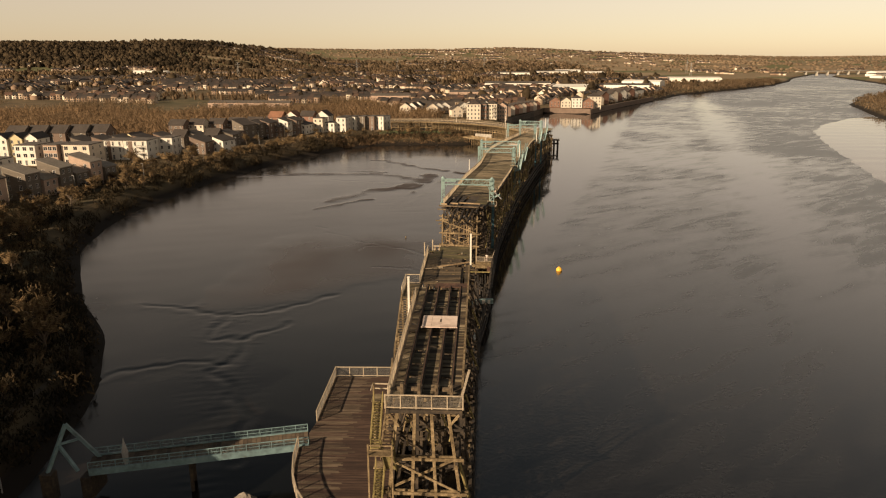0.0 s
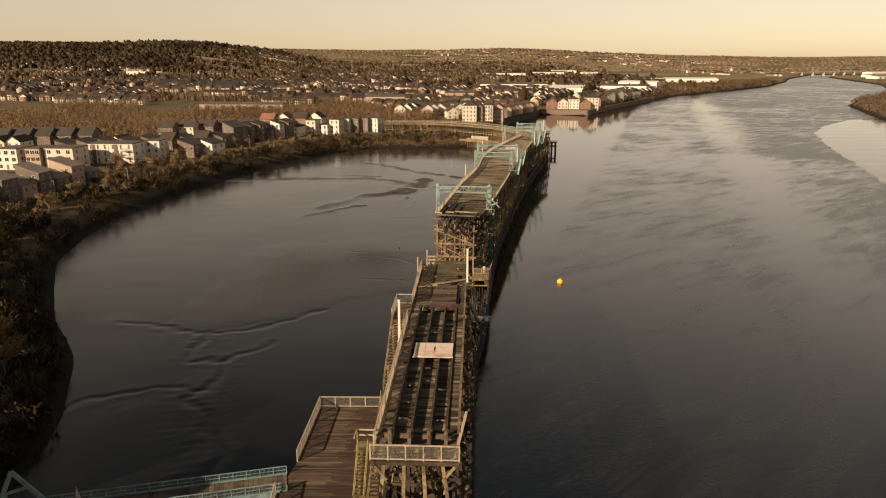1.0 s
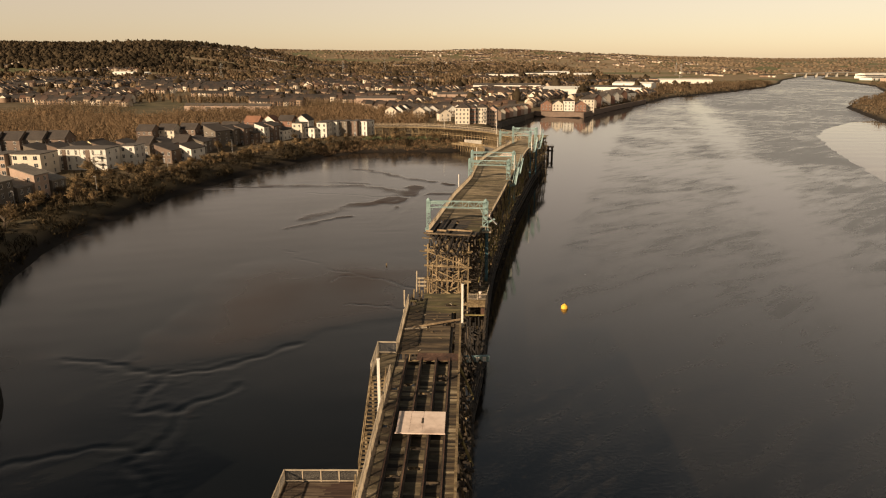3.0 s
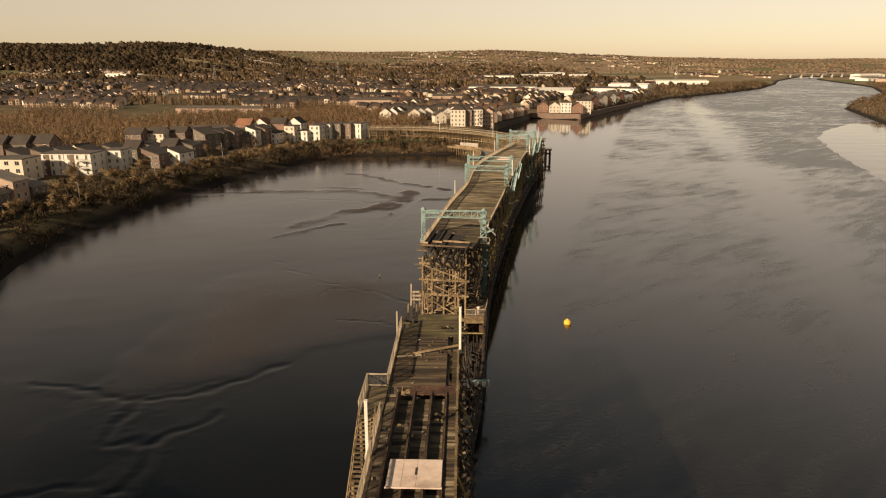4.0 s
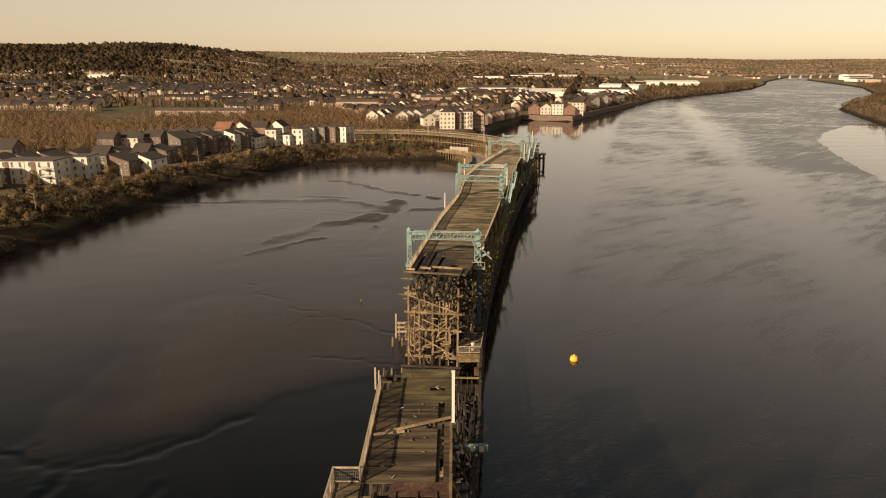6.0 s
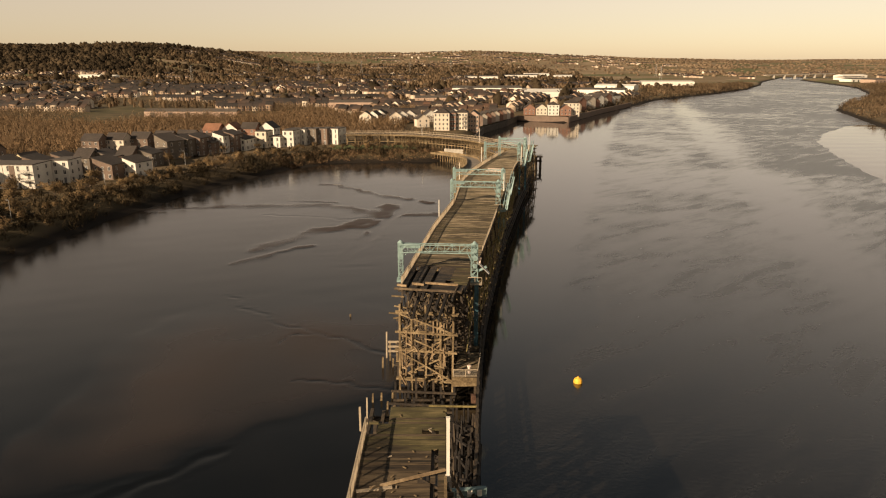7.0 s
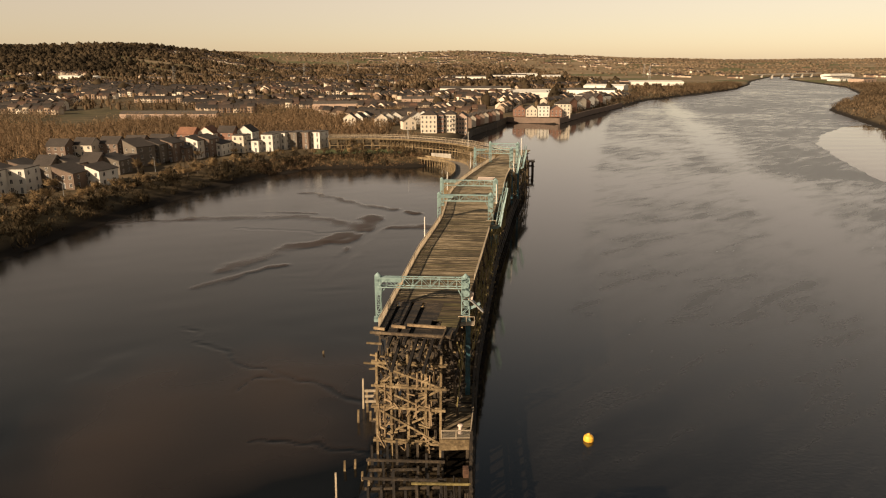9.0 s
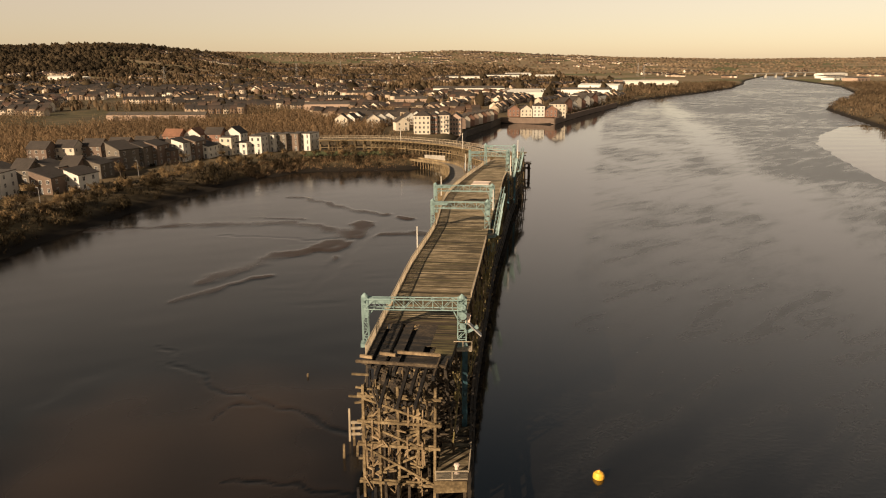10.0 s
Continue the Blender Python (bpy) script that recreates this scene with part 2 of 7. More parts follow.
def water_material():
    """Brown tidal water: slick lanes lie among wind-ruffled ones."""
    mat = bpy.data.materials.new("river water")
    mat.use_nodes = True
    n, l = mat.node_tree.nodes, mat.node_tree.links
    out = n["Principled BSDF"]
    out.inputs["Base Color"].default_value = (0.008, 0.0065, 0.0050, 1)
    out.inputs["IOR"].default_value = 1.72
    where = n.new("ShaderNodeNewGeometry")
    bend, warp = n.new("ShaderNodeMapping"), n.new("ShaderNodeMapping")     # streaks drawn out along the stream
    bend.inputs["Rotation"].default_value = (0, 0, radians(52))
    warp.inputs["Scale"].default_value = (0.19, 0.050, 1)
    l.new(where.outputs["Position"], bend.inputs["Vector"])
    l.new(bend.outputs["Vector"], warp.inputs["Vector"])
    lanes = n.new("ShaderNodeTexNoise")
    lanes.inputs["Scale"].default_value, lanes.inputs["Detail"].default_value, lanes.inputs["Distortion"].default_value = 1.0, 7.0, 0.35
    lanes.inputs["Roughness"].default_value = 0.66
    l.new(warp.outputs["Vector"], lanes.inputs["Vector"])
    slick = n.new("ShaderNodeMapRange")
    slick.interpolation_type = "SMOOTHSTEP"
    slick.inputs["From Min"].default_value, slick.inputs["From Max"].default_value = 0.36, 0.76
    slick.inputs["To Min"].default_value, slick.inputs["To Max"].default_value = 1.0, 0.05
    broad = n.new("ShaderNodeTexNoise")
    broad.inputs["Scale"].default_value, broad.inputs["Detail"].default_value, broad.inputs["Distortion"].default_value = 0.012, 3.0, 1.0
    l.new(where.outputs["Position"], broad.inputs["Vector"])
    both = n.new("ShaderNodeMath")
    both.operation = "MULTIPLY_ADD"
    both.inputs[1].default_value = 0.5
    l.new(broad.outputs["Fac"], both.inputs[0])
    # calm water under the staith's lee, a ruffled lane along the far mud
    place, across = n.new("ShaderNodeSeparateXYZ"), n.new("ShaderNodeMath")
    across.operation = "MULTIPLY_ADD"
    across.inputs[1].default_value = -0.3
    l.new(where.outputs["Position"], place.inputs["Vector"])
    l.new(place.outputs["Y"], across.inputs[0])
    l.new(place.outputs["X"], across.inputs[2])
    lee = n.new("ShaderNodeValToRGB")
    reach = n.new("ShaderNodeMapRange")
    reach.inputs["From Min"].default_value, reach.inputs["From Max"].default_value = -30.0, 130.0
    l.new(across.outputs[0], reach.inputs["Value"])
    l.new(reach.outputs["Result"], lee.inputs["Fac"])
    for p, v in ((0.13, 0.42), (0.19, 0.13), (0.50, 0.08), (0.585, 0.24), (0.67, 0.08), (0.74, 0.0)):
        e = lee.color_ramp.elements.new(p)
        e.color = (v, v, v, 1)
    lee.color_ramp.elements.remove(lee.color_ramp.elements[0])
    lee.color_ramp.elements.remove(lee.color_ramp.elements[-1])
    lift = n.new("ShaderNodeMath")
    lift.operation = "MULTIPLY_ADD"
    lift.inputs[1].default_value = 0.75
    l.new(lanes.outputs["Fac"], lift.inputs[0])
    calm = n.new("ShaderNodeMath")
    calm.operation = "SUBTRACT"
    calm.inputs[1].default_value = 0.16
    l.new(lee.outputs["Color"], calm.inputs[0])
    l.new(calm.outputs[0], lift.inputs[2])
    l.new(lift.outputs[0], both.inputs[2])
    l.new(both.outputs[0], slick.inputs["Value"])
    rough = n.new("ShaderNodeMapRange")
    rough.inputs["To Min"].default_value, rough.inputs["To Max"].default_value = 0.06, 0.32
    l.new(slick.outputs["Result"], rough.inputs["Value"])
    l.new(rough.outputs["Result"], out.inputs["Roughness"])
    waves = n.new("ShaderNodeTexNoise")
    waves.inputs["Scale"].default_value, waves.inputs["Detail"].default_value = 1.9, 6.0
    l.new(where.outputs["Position"], waves.inputs["Vector"])
    power = n.new("ShaderNodeMath")
    power.operation = "MULTIPLY"
    power.inputs[1].default_value = 0.17
    l.new(slick.outputs["Result"], power.inputs[0])
    relief = n.new("ShaderNodeBump")
    relief.inputs["Distance"].default_value = 0.25
    l.new(power.outputs[0], relief.inputs["Strength"])
    l.new(waves.outputs["Fac"], relief.inputs["Height"])
    l.new(relief.outputs["Normal"], out.inputs["Normal"])
    return mat


def mud_material(name, dark, pale, rough_lo, rough_hi):
    """Wet tidal mud under a film of water."""
    mat = bpy.data.materials.new(name)
    mat.use_nodes = True
    n, l = mat.node_tree.nodes, mat.node_tree.links
    out = n["Principled BSDF"]
    out.inputs["IOR"].default_value = 1.37
    where = n.new("ShaderNodeNewGeometry")
    wide, fine = n.new("ShaderNodeTexNoise"), n.new("ShaderNodeTexNoise")
    wide.inputs["Scale"].default_value, wide.inputs["Detail"].default_value, wide.inputs["Distortion"].default_value = 0.022, 4.0, 0.8
    fine.inputs["Scale"].default_value, fine.inputs["Detail"].default_value = 1.3, 6.0
    l.new(where.outputs["Position"], wide.inputs["Vector"])
    l.new(where.outputs["Position"], fine.inputs["Vector"])
    ramp = n.new("ShaderNodeValToRGB")
    ramp.color_ramp.elements[0].position, ramp.color_ramp.elements[0].color = 0.38, (*dark, 1)
    ramp.color_ramp.elements[1].position, ramp.color_ramp.elements[1].color = 0.64, (*pale, 1)
    l.new(wide.outputs["Fac"], ramp.inputs["Fac"])
    split, dry = n.new("ShaderNodeSeparateXYZ"), n.new("ShaderNodeMapRange")
    l.new(where.outputs["Position"], split.inputs["Vector"])
    dry.inputs["From Min"].default_value, dry.inputs["From Max"].default_value = 0.125, 0.27
    l.new(split.outputs["Z"], dry.inputs["Value"])
    drained = n.new("ShaderNodeMix")          # bars that stand clear of the water have drained
    drained.data_type = "RGBA"
    drained.inputs["B"].default_value = (0.040, 0.0262, 0.019, 1)
    l.new(dry.outputs["Result"], drained.inputs["Factor"])
    l.new(ramp.outputs["Color"], drained.inputs["A"])
    l.new(drained.outputs["Result"], out.inputs["Base Color"])
    rough = n.new("ShaderNodeMapRange")
    rough.inputs["From Min"].default_value, rough.inputs["From Max"].default_value = 0.35, 0.65
    rough.inputs["To Min"].default_value, rough.inputs["To Max"].default_value = rough_lo, rough_hi
    l.new(wide.outputs["Fac"], rough.inputs["Value"])
    damp = n.new("ShaderNodeMath")
    damp.operation = "MULTIPLY_ADD"
    damp.inputs[1].default_value = 0.35
    l.new(dry.outputs["Result"], damp.inputs[0])
    l.new(rough.outputs["Result"], damp.inputs[2])
    l.new(damp.outputs[0], out.inputs["Roughness"])
    relief = n.new("ShaderNodeBump")
    relief.inputs["Strength"].default_value, relief.inputs["Distance"].default_value = 0.10, 0.06
    l.new(fine.outputs["Fac"], relief.inputs["Height"])
    l.new(relief.outputs["Normal"], out.inputs["Normal"])
    return mat


def ground_material():
    """Dark wet mud at the water's edge, rough grass and brown scrub above, fields on the far slopes."""
    mat = bpy.data.materials.new("winter ground")
    mat.use_nodes = True
    n, l = mat.node_tree.nodes, mat.node_tree.links
    out = n["Principled BSDF"]
    out.inputs["Roughness"].default_value = 0.95
    out.inputs["Specular IOR Level"].default_value = 0.15
    where = n.new("ShaderNodeNewGeometry")
    fine, wide = n.new("ShaderNodeTexNoise"), n.new("ShaderNodeTexNoise")
    for tex, s, d in ((fine, 0.08, 8.0), (wide, 0.006, 4.0)):
        tex.inputs["Scale"].default_value, tex.inputs["Detail"].default_value = s, d
        l.new(where.outputs["Position"], tex.inputs["Vector"])
    a, b = n.new("ShaderNodeValToRGB"), n.new("ShaderNodeValToRGB")
    for ramp, stops in ((a, [(0.35, (0.050, 0.039, 0.023)), (0.5, (0.092, 0.067, 0.038)), (0.65, (0.15, 0.107, 0.061))]),
                        (b, [(0.42, (0.13, 0.092, 0.052)), (0.53, (0.10, 0.078, 0.042)), (0.64, (0.085, 0.080, 0.036))])):
        ramp.color_ramp.elements.new(0.5)
        for e, (p, c) in zip(ramp.color_ramp.elements, stops):
            e.position, e.color = p, (*c, 1)
    l.new(fine.outputs["Fac"], a.inputs["Fac"])
    l.new(wide.outputs["Fac"], b.inputs["Fac"])
    both = n.new("ShaderNodeMix")
    both.data_type = "RGBA"
    both.inputs["Factor"].default_value = 0.45
    l.new(a.outputs["Color"], both.inputs["A"])
    l.new(b.outputs["Color"], both.inputs["B"])
    split = n.new("ShaderNodeSeparateXYZ")
    l.new(where.outputs["Position"], split.inputs["Vector"])
    plots, crop, country = n.new("ShaderNodeTexVoronoi"), n.new("ShaderNodeValToRGB"), n.new("ShaderNodeMapRange")   # fields on the slopes, colours lightened for the far haze
    plots.inputs["Scale"].default_value = 0.0075
    l.new(where.outputs["Position"], plots.inputs["Vector"])
    tone = n.new("ShaderNodeSeparateColor")
    l.new(plots.outputs["Color"], tone.inputs["Color"])
    l.new(tone.outputs["Red"], crop.inputs["Fac"])
    crop.color_ramp.interpolation = "CONSTANT"
    for p, c in ((0.25, (0.23, 0.17, 0.10)), (0.45, (0.15, 0.125, 0.062)), (0.62, (0.28, 0.205, 0.125)), (0.8, (0.115, 0.115, 0.05))):
        crop.color_ramp.elements.new(p).color = (*c, 1)
    crop.color_ramp.elements[0].color = (0.20, 0.145, 0.085, 1)
    crop.color_ramp.elements[-1].color = (0.17, 0.14, 0.072, 1)
    country.inputs["From Min"].default_value, country.inputs["From Max"].default_value = 900.0, 1200.0
    country.inputs["To Max"].default_value = 0.75
    l.new(split.outputs["Y"], country.inputs["Value"])
    rural = n.new("ShaderNodeMix")
    rural.data_type = "RGBA"
    l.new(country.outputs["Result"], rural.inputs["Factor"])
    l.new(both.outputs["Result"], rural.inputs["A"])
    l.new(crop.outputs["Color"], rural.inputs["B"])
    wet = n.new("ShaderNodeMapRange")
    wet.inputs["From Min"].default_value, wet.inputs["From Max"].default_value = 1.2, 3.0
    l.new(split.outputs["Z"], wet.inputs["Value"])
    edge = n.new("ShaderNodeMix")
    edge.data_type = "RGBA"
    edge.inputs["A"].default_value = (0.019, 0.0145, 0.0105, 1)
    l.new(wet.outputs["Result"], edge.inputs["Factor"])
    l.new(rural.outputs["Result"], edge.inputs["B"])
    l.new(edge.outputs["Result"], out.inputs["Base Color"])
    relief = n.new("ShaderNodeBump")
    relief.inputs["Strength"].default_value, relief.inputs["Distance"].default_value = 0.6, 1.0
    l.new(fine.outputs["Fac"], relief.inputs["Height"])
    l.new(relief.outputs["Normal"], out.inputs["Normal"])
    return mat


M_WATER = water_material()
M_MUD = mud_material("wet mud", (0.0030, 0.0036, 0.0036), (0.0065, 0.0062, 0.0056), 0.09, 0.17)
M_MUDBANK = mud_material("smooth pale mud", (0.075, 0.061, 0.045), (0.105, 0.085, 0.062), 0.03, 0.08)
M_GROUND = ground_material()
M_GRASS = material("mown grass", around((0.075, 0.085, 0.025), 0.3), 0.6, 0.95, 0.3)


# ---- mesh helpers ----
class Geo:
    """Vertices and faces, gathered into one mesh."""

    def __init__(self):
        self.v, self.f = [], []

    def add(self, verts, faces):
        k = len(self.v)
        self.v += [tuple(p) for p in verts]
        self.f += [tuple(i + k for i in f) for f in faces]
        return self

    def hexa(self, p):
        """Eight corners: the lower four, then the upper four, both anticlockwise from above."""
        return self.add(p, [(3, 2, 1, 0), (4, 5, 6, 7), (0, 1, 5, 4), (1, 2, 6, 5), (2, 3, 7, 6), (3, 0, 4, 7)])

    def box(self, x0, x1, y0, y1, z0, z1, m=None):
        p = [(x0, y0, z0), (x1, y0, z0), (x1, y1, z0), (x0, y1, z0), (x0, y0, z1), (x1, y0, z1), (x1, y1, z1), (x0, y1, z1)]
        return self.hexa([m @ Vector(q) for q in p] if m else p)

    def beam(self, a, b, w=0.3, h=None, taper=1.0):
        """A squared timber from a to b."""
        a, b, h = Vector(a), Vector(b), h or w
        d = (b - a).normalized()
        side = d.cross(Vector((0, 0, 1)))
        side = side.normalized() if side.length > 0.05 else Vector((1, 0, 0))
        up = side.cross(d).normalized()
        ring = [(-1, -1), (1, -1), (1, 1), (-1, 1)]
        p = [a + side * (i * w / 2) + up * (j * h / 2) for i, j in ring]
        q = [b + side * (i * w / 2 * taper) + up * (j * h / 2 * taper) for i, j in ring]
        return self.add(p + q, [(0, 1, 2, 3), (7, 6, 5, 4), (1, 0, 4, 5), (2, 1, 5, 6), (3, 2, 6, 7), (0, 3, 7, 4)])

    def tube(self, a, b, r0, r1=None, n=8):
        a, b, r1 = Vector(a), Vector(b), r0 if r1 is None else r1
        d = (b - a).normalized()
        side = d.cross(Vector((0, 0, 1)))
        side = side.normalized() if side.length > 0.05 else Vector((1, 0, 0))
        up = side.cross(d)
        ring = [(side * math.cos(2 * math.pi * i / n) + up * math.sin(2 * math.pi * i / n)) for i in range(n)]
        faces = [(i, (i + 1) % n, n + (i + 1) % n, n + i) for i in range(n)]
        return self.add([a + q * r0 for q in ring] + [b + q * r1 for q in ring], faces + [tuple(range(n))[::-1], tuple(range(n, 2 * n))])

    def lathe(self, at, profile, n=12):
        """A turned body round the upright through at; profile: (radius, height), upwards."""
        x, y, z = at
        verts = [(x + r * math.cos(2 * math.pi * i / n), y + r * math.sin(2 * math.pi * i / n), z + h) for r, h in profile for i in range(n)]
        faces = [(k * n + i, k * n + (i + 1) % n, (k + 1) * n + (i + 1) % n, (k + 1) * n + i) for k in range(len(profile) - 1) for i in range(n)]
        top = (len(profile) - 1) * n
        return self.add(verts, faces + [tuple(range(n))[::-1], tuple(range(top, top + n))])

    def mesh(self, name, mat):
        me = bpy.data.meshes.new(name)
        me.from_pydata(self.v, [], self.f)
        me.materials.append(mat)
        return me


def part(name, geo, mat, parent, label=""):
    me = geo if isinstance(geo, bpy.types.Mesh) else geo.mesh(name, mat)
    ob = new(name, me)
    ob.parent = parent
    if label:
        ob["label"] = label
    return ob


def thing(name, label, category, at=(0, 0, 0), group="", kind=""):
    ob = new(name)
    ob.empty_display_size = 0.5
    ob.location = at
    return tagged(ob, label, category, group, kind)


def solid(name, geo, mat, label, category, group="", kind=""):
    me = geo if isinstance(geo, bpy.types.Mesh) else geo.mesh(name, mat)
    return tagged(new(name, me), label, category, group, kind)


def fast_mesh(name, verts, quads, mat, smooth=False):
    """A mesh from arrays of vertices and quads."""
    me = bpy.data.meshes.new(name)
    verts, quads = np.asarray(verts, np.float32), np.asarray(quads, np.int32)
    me.vertices.add(len(verts))
    me.vertices.foreach_set("co", verts.ravel())
    me.loops.add(quads.size)
    me.loops.foreach_set("vertex_index", quads.ravel())
    me.polygons.add(len(quads))
    me.polygons.foreach_set("loop_start", np.arange(0, quads.size, quads.shape[1], dtype=np.int32))
    me.update(calc_edges=True)
    me.validate()
    me.materials.append(mat)
    if smooth:
        me.polygons.foreach_set("use_smooth", np.ones(len(quads), bool))
    return me


def smooth(a, b, x):
    k = np.clip((np.asarray(x, float) - a) / (b - a), 0, 1)
    return k * k * (3 - 2 * k)


# ---- plan: shores ----
SOUTH = [(-40, -400), (-42, -60), (-43, 5), (-44, 14), (-47, 24), (-55, 41), (-67, 58), (-78, 76), (-87, 95), (-95, 121), (-96, 144),
         (-94, 167), (-90, 200), (-80, 240), (-66, 275), (-52, 303), (-36, 320), (-14, 320), (9, 322), (17, 326), (27, 350), (36, 400), (47, 457),
         (70, 515), (83, 556), (122, 539), (162, 616), (230, 736), (297, 858), (318, 885), (428, 1009), (560, 1180), (690, 1400), (800, 1620), (1100, 2100)]
NORTH = [(1300, 2050), (983, 1800), (790, 1235), (640, 960), (520, 800), (446, 712), (416, 668), (342, 482), (322, 380), (312, 200), (306, -400)]
RIVER = np.array(SOUTH + NORTH, float)


def shore_distance(x, y, poly):
    """Metres from the outline of poly, above 0 outside it."""
    x, y = np.asarray(x, float), np.asarray(y, float)
    best, inside = np.full(x.shape, 1e12), np.zeros(x.shape, bool)
    for (ax, ay), (bx, by) in zip(poly, np.roll(poly, -1, 0)):
        dx, dy = bx - ax, by - ay
        k = np.clip(((x - ax) * dx + (y - ay) * dy) / (dx * dx + dy * dy), 0, 1)
        best = np.minimum(best, (x - ax - k * dx) ** 2 + (y - ay - k * dy) ** 2)
        cross = ((ay > y) != (by > y)) & (x < (bx - ax) * (y - ay) / (by - ay if by != ay else 1e-9) + ax)
        inside ^= cross
    return np.where(inside, -1, 1) * np.sqrt(best)


def waves2(x, y, scale, seed):
    """Cheap smooth noise from a few crossed sines, about -1 to 1."""
    rng = np.random.RandomState(seed)
    total = 0
    for k in range(6):
        a, p, s = rng.uniform(0, 2 * math.pi), rng.uniform(0, 2 * math.pi), scale * rng.uniform(0.5, 1.7)
        total = total + np.sin((x * math.cos(a) + y * math.sin(a)) / s * 2 * math.pi + p)
    return total / 3.2


def height(x, y):
    """The lie of the land: bank, river plain, the wooded hill to the south, the far ridge."""
    x, y = np.asarray(x, float), np.asarray(y, float)
    d = shore_distance(x, y, RIVER)
    bank = 4.6 * smooth(-1.5, 9.5, d + 0.8 * waves2(x, y, 30, 3)) - 1.6 * smooth(0, -10, d)
    plain = smooth(40, 900, d) * 6 + 1.2 * waves2(x, y, 260, 5) * smooth(60, 300, d)
    ridge = 1900 + 0.32 * (x + 2200)
    hill = 80 * np.exp(-np.where(y < ridge, ((y - ridge) / 560) ** 2, ((y - ridge) / 1500) ** 2)) * smooth(-300, -820, x)
    hill = hill * (1 + 0.06 * waves2(x, y, 500, 7))
    far = (84 - 42 * smooth(300, 1700, x)) * np.exp(-((np.minimum(y, 3900) - 3900) / 1050) ** 2) * (1 + 0.07 * waves2(x, y, 900, 9))
    inland = smooth(60, 500, d)
    return bank + (plain + np.maximum(hill, far) * 0.85 + 0.15 * (hill + far)) * inland


def build_ground():
    """One sheet, rings round a point on the river, out to the far ridge."""
    fine = np.radians(np.concatenate([np.linspace(-42, 42, 420, endpoint=False), np.linspace(42, 318, 90, endpoint=False)]))
    far = np.concatenate([[1.0], np.geomspace(25, 4800, 190)])
    a, r = np.meshgrid(fine, far)
    x, y = 6 + r * np.sin(a), -75 + r * np.cos(a)
    z = height(x, y)
    n = len(fine)
    i, j = np.meshgrid(np.arange(len(far) - 1), np.arange(n), indexing="ij")
    quads = np.stack([i * n + j, i * n + (j + 1) % n, (i + 1) * n + (j + 1) % n, (i + 1) * n + j], -1).reshape(-1, 4)
    me = fast_mesh("ground", np.stack([x, y, z], -1).reshape(-1, 3), quads, M_GROUND, True)
    tagged(new("ground", me), "brown winter river plain rising to wooded hills", "ground", kind="structure")


build_ground()
me = fast_mesh("water", [(-450, -500, 0), (2200, -500, 0), (2200, 2600, 0), (-450, 2600, 0)], [(0, 1, 2, 3)], M_WATER)
tagged(new("water", me), "brown tidal river with slick and ruffled lanes", "river", kind="structure")


def strip_distance(x, y, line):
    """Metres from an open line."""
    best = np.full(np.shape(x), 1e12)
    for (ax, ay), (bx, by) in zip(line, line[1:]):
        dx, dy = bx - ax, by - ay
        k = np.clip(((x - ax) * dx + (y - ay) * dy) / (dx * dx + dy * dy), 0, 1)
        best = np.minimum(best, (x - ax - k * dx) ** 2 + (y - ay - k * dy) ** 2)
    return np.sqrt(best)


CHANNELS = [([(6, 228), (3.1, 222.5), (0.1, 207.7), (-3.3, 195), (-6.4, 186.3), (-8, 171), (-13, 152)], 1.3),
            ([(-3.3, 196), (-10, 197), (-19, 195), (-26, 199), (-44, 203)], 0.8),
            ([(2.1, 92.8), (-1, 94.9), (-7.7, 100.1), (-13.6, 102.9), (-17.4, 102), (-18.7, 98.5)], 0.45),
            ([(-10.7, 102.3), (-20.2, 107.3), (-34.3, 125)], 0.3),
            ([(3, 80.5), (0.3, 81), (-5.1, 83.5), (-12, 84)], 0.35),
            ([(-19, 65), (-23.6, 59.6), (-27.2, 56), (-33.2, 53.8), (-38.1, 52.2), (-44.6, 55.1), (-49.6, 56.6), (-56, 58)], 0.7),
            ([(-36.6, 51.5), (-37.4, 46), (-36, 41.4), (-29.6, 41.5), (-27, 46), (-24, 49)], 0.7),
            ([(-29.6, 41.5), (-29.2, 35.6), (-29.4, 31.2), (-35, 32.2), (-38.7, 32.1), (-43.7, 28.9), (-47.3, 25.5), (-52, 24)], 0.6),
            ([(-29.4, 31.2), (-30.9, 28.1), (-26.5, 22.6), (-22.3, 14.4), (-20, 4)], 0.9)]
BARS = [([(-62, 216), (-37.3, 216.3), (-28.2, 217.1), (-18.1, 210.5), (-9.3, 203.6), (-3.6, 199)], 1.7), ([(-17.4, 187.6), (-12.9, 192), (-7.4, 190.8)], 1.7),
        ([(-38, 161), (-33.5, 167.4), (-28.6, 174.4), (-23, 181.5), (-15, 184.7), (-8.6, 186)], 1.6), ([(0.6, 201), (8, 201), (14.6, 201.2)], 1.3),
        ([(-31.9, 257.6), (-18.7, 246.3), (-6.2, 231.5), (3, 225.5), (8, 220)], 1.0), ([(-9, 199), (-5.6, 207), (-3.4, 215)], 1.5), ([(-9, 167), (-6.8, 178)], 0.9),
        ([(-38.7, 147.3), (-31.1, 157.7), (-22.4, 163.1)], 0.7), ([(-84, 210.6), (-62.1, 214)], 0.8), ([(-42, 226), (-24, 222)], 0.7)]


DRAINED = np.array([(5, 76), (0.6, 75.4), (-8, 73.4), (-13.2, 70.6), (-20, 64.8), (-25.3, 59.7), (-30, 56.1), (-36.8, 53.4), (-45.5, 56.8), (-46.5, 66), (-45, 80), (-47, 100), (-40, 116), (-24, 126), (-6, 120), (8, 112), (9, 92)], float)


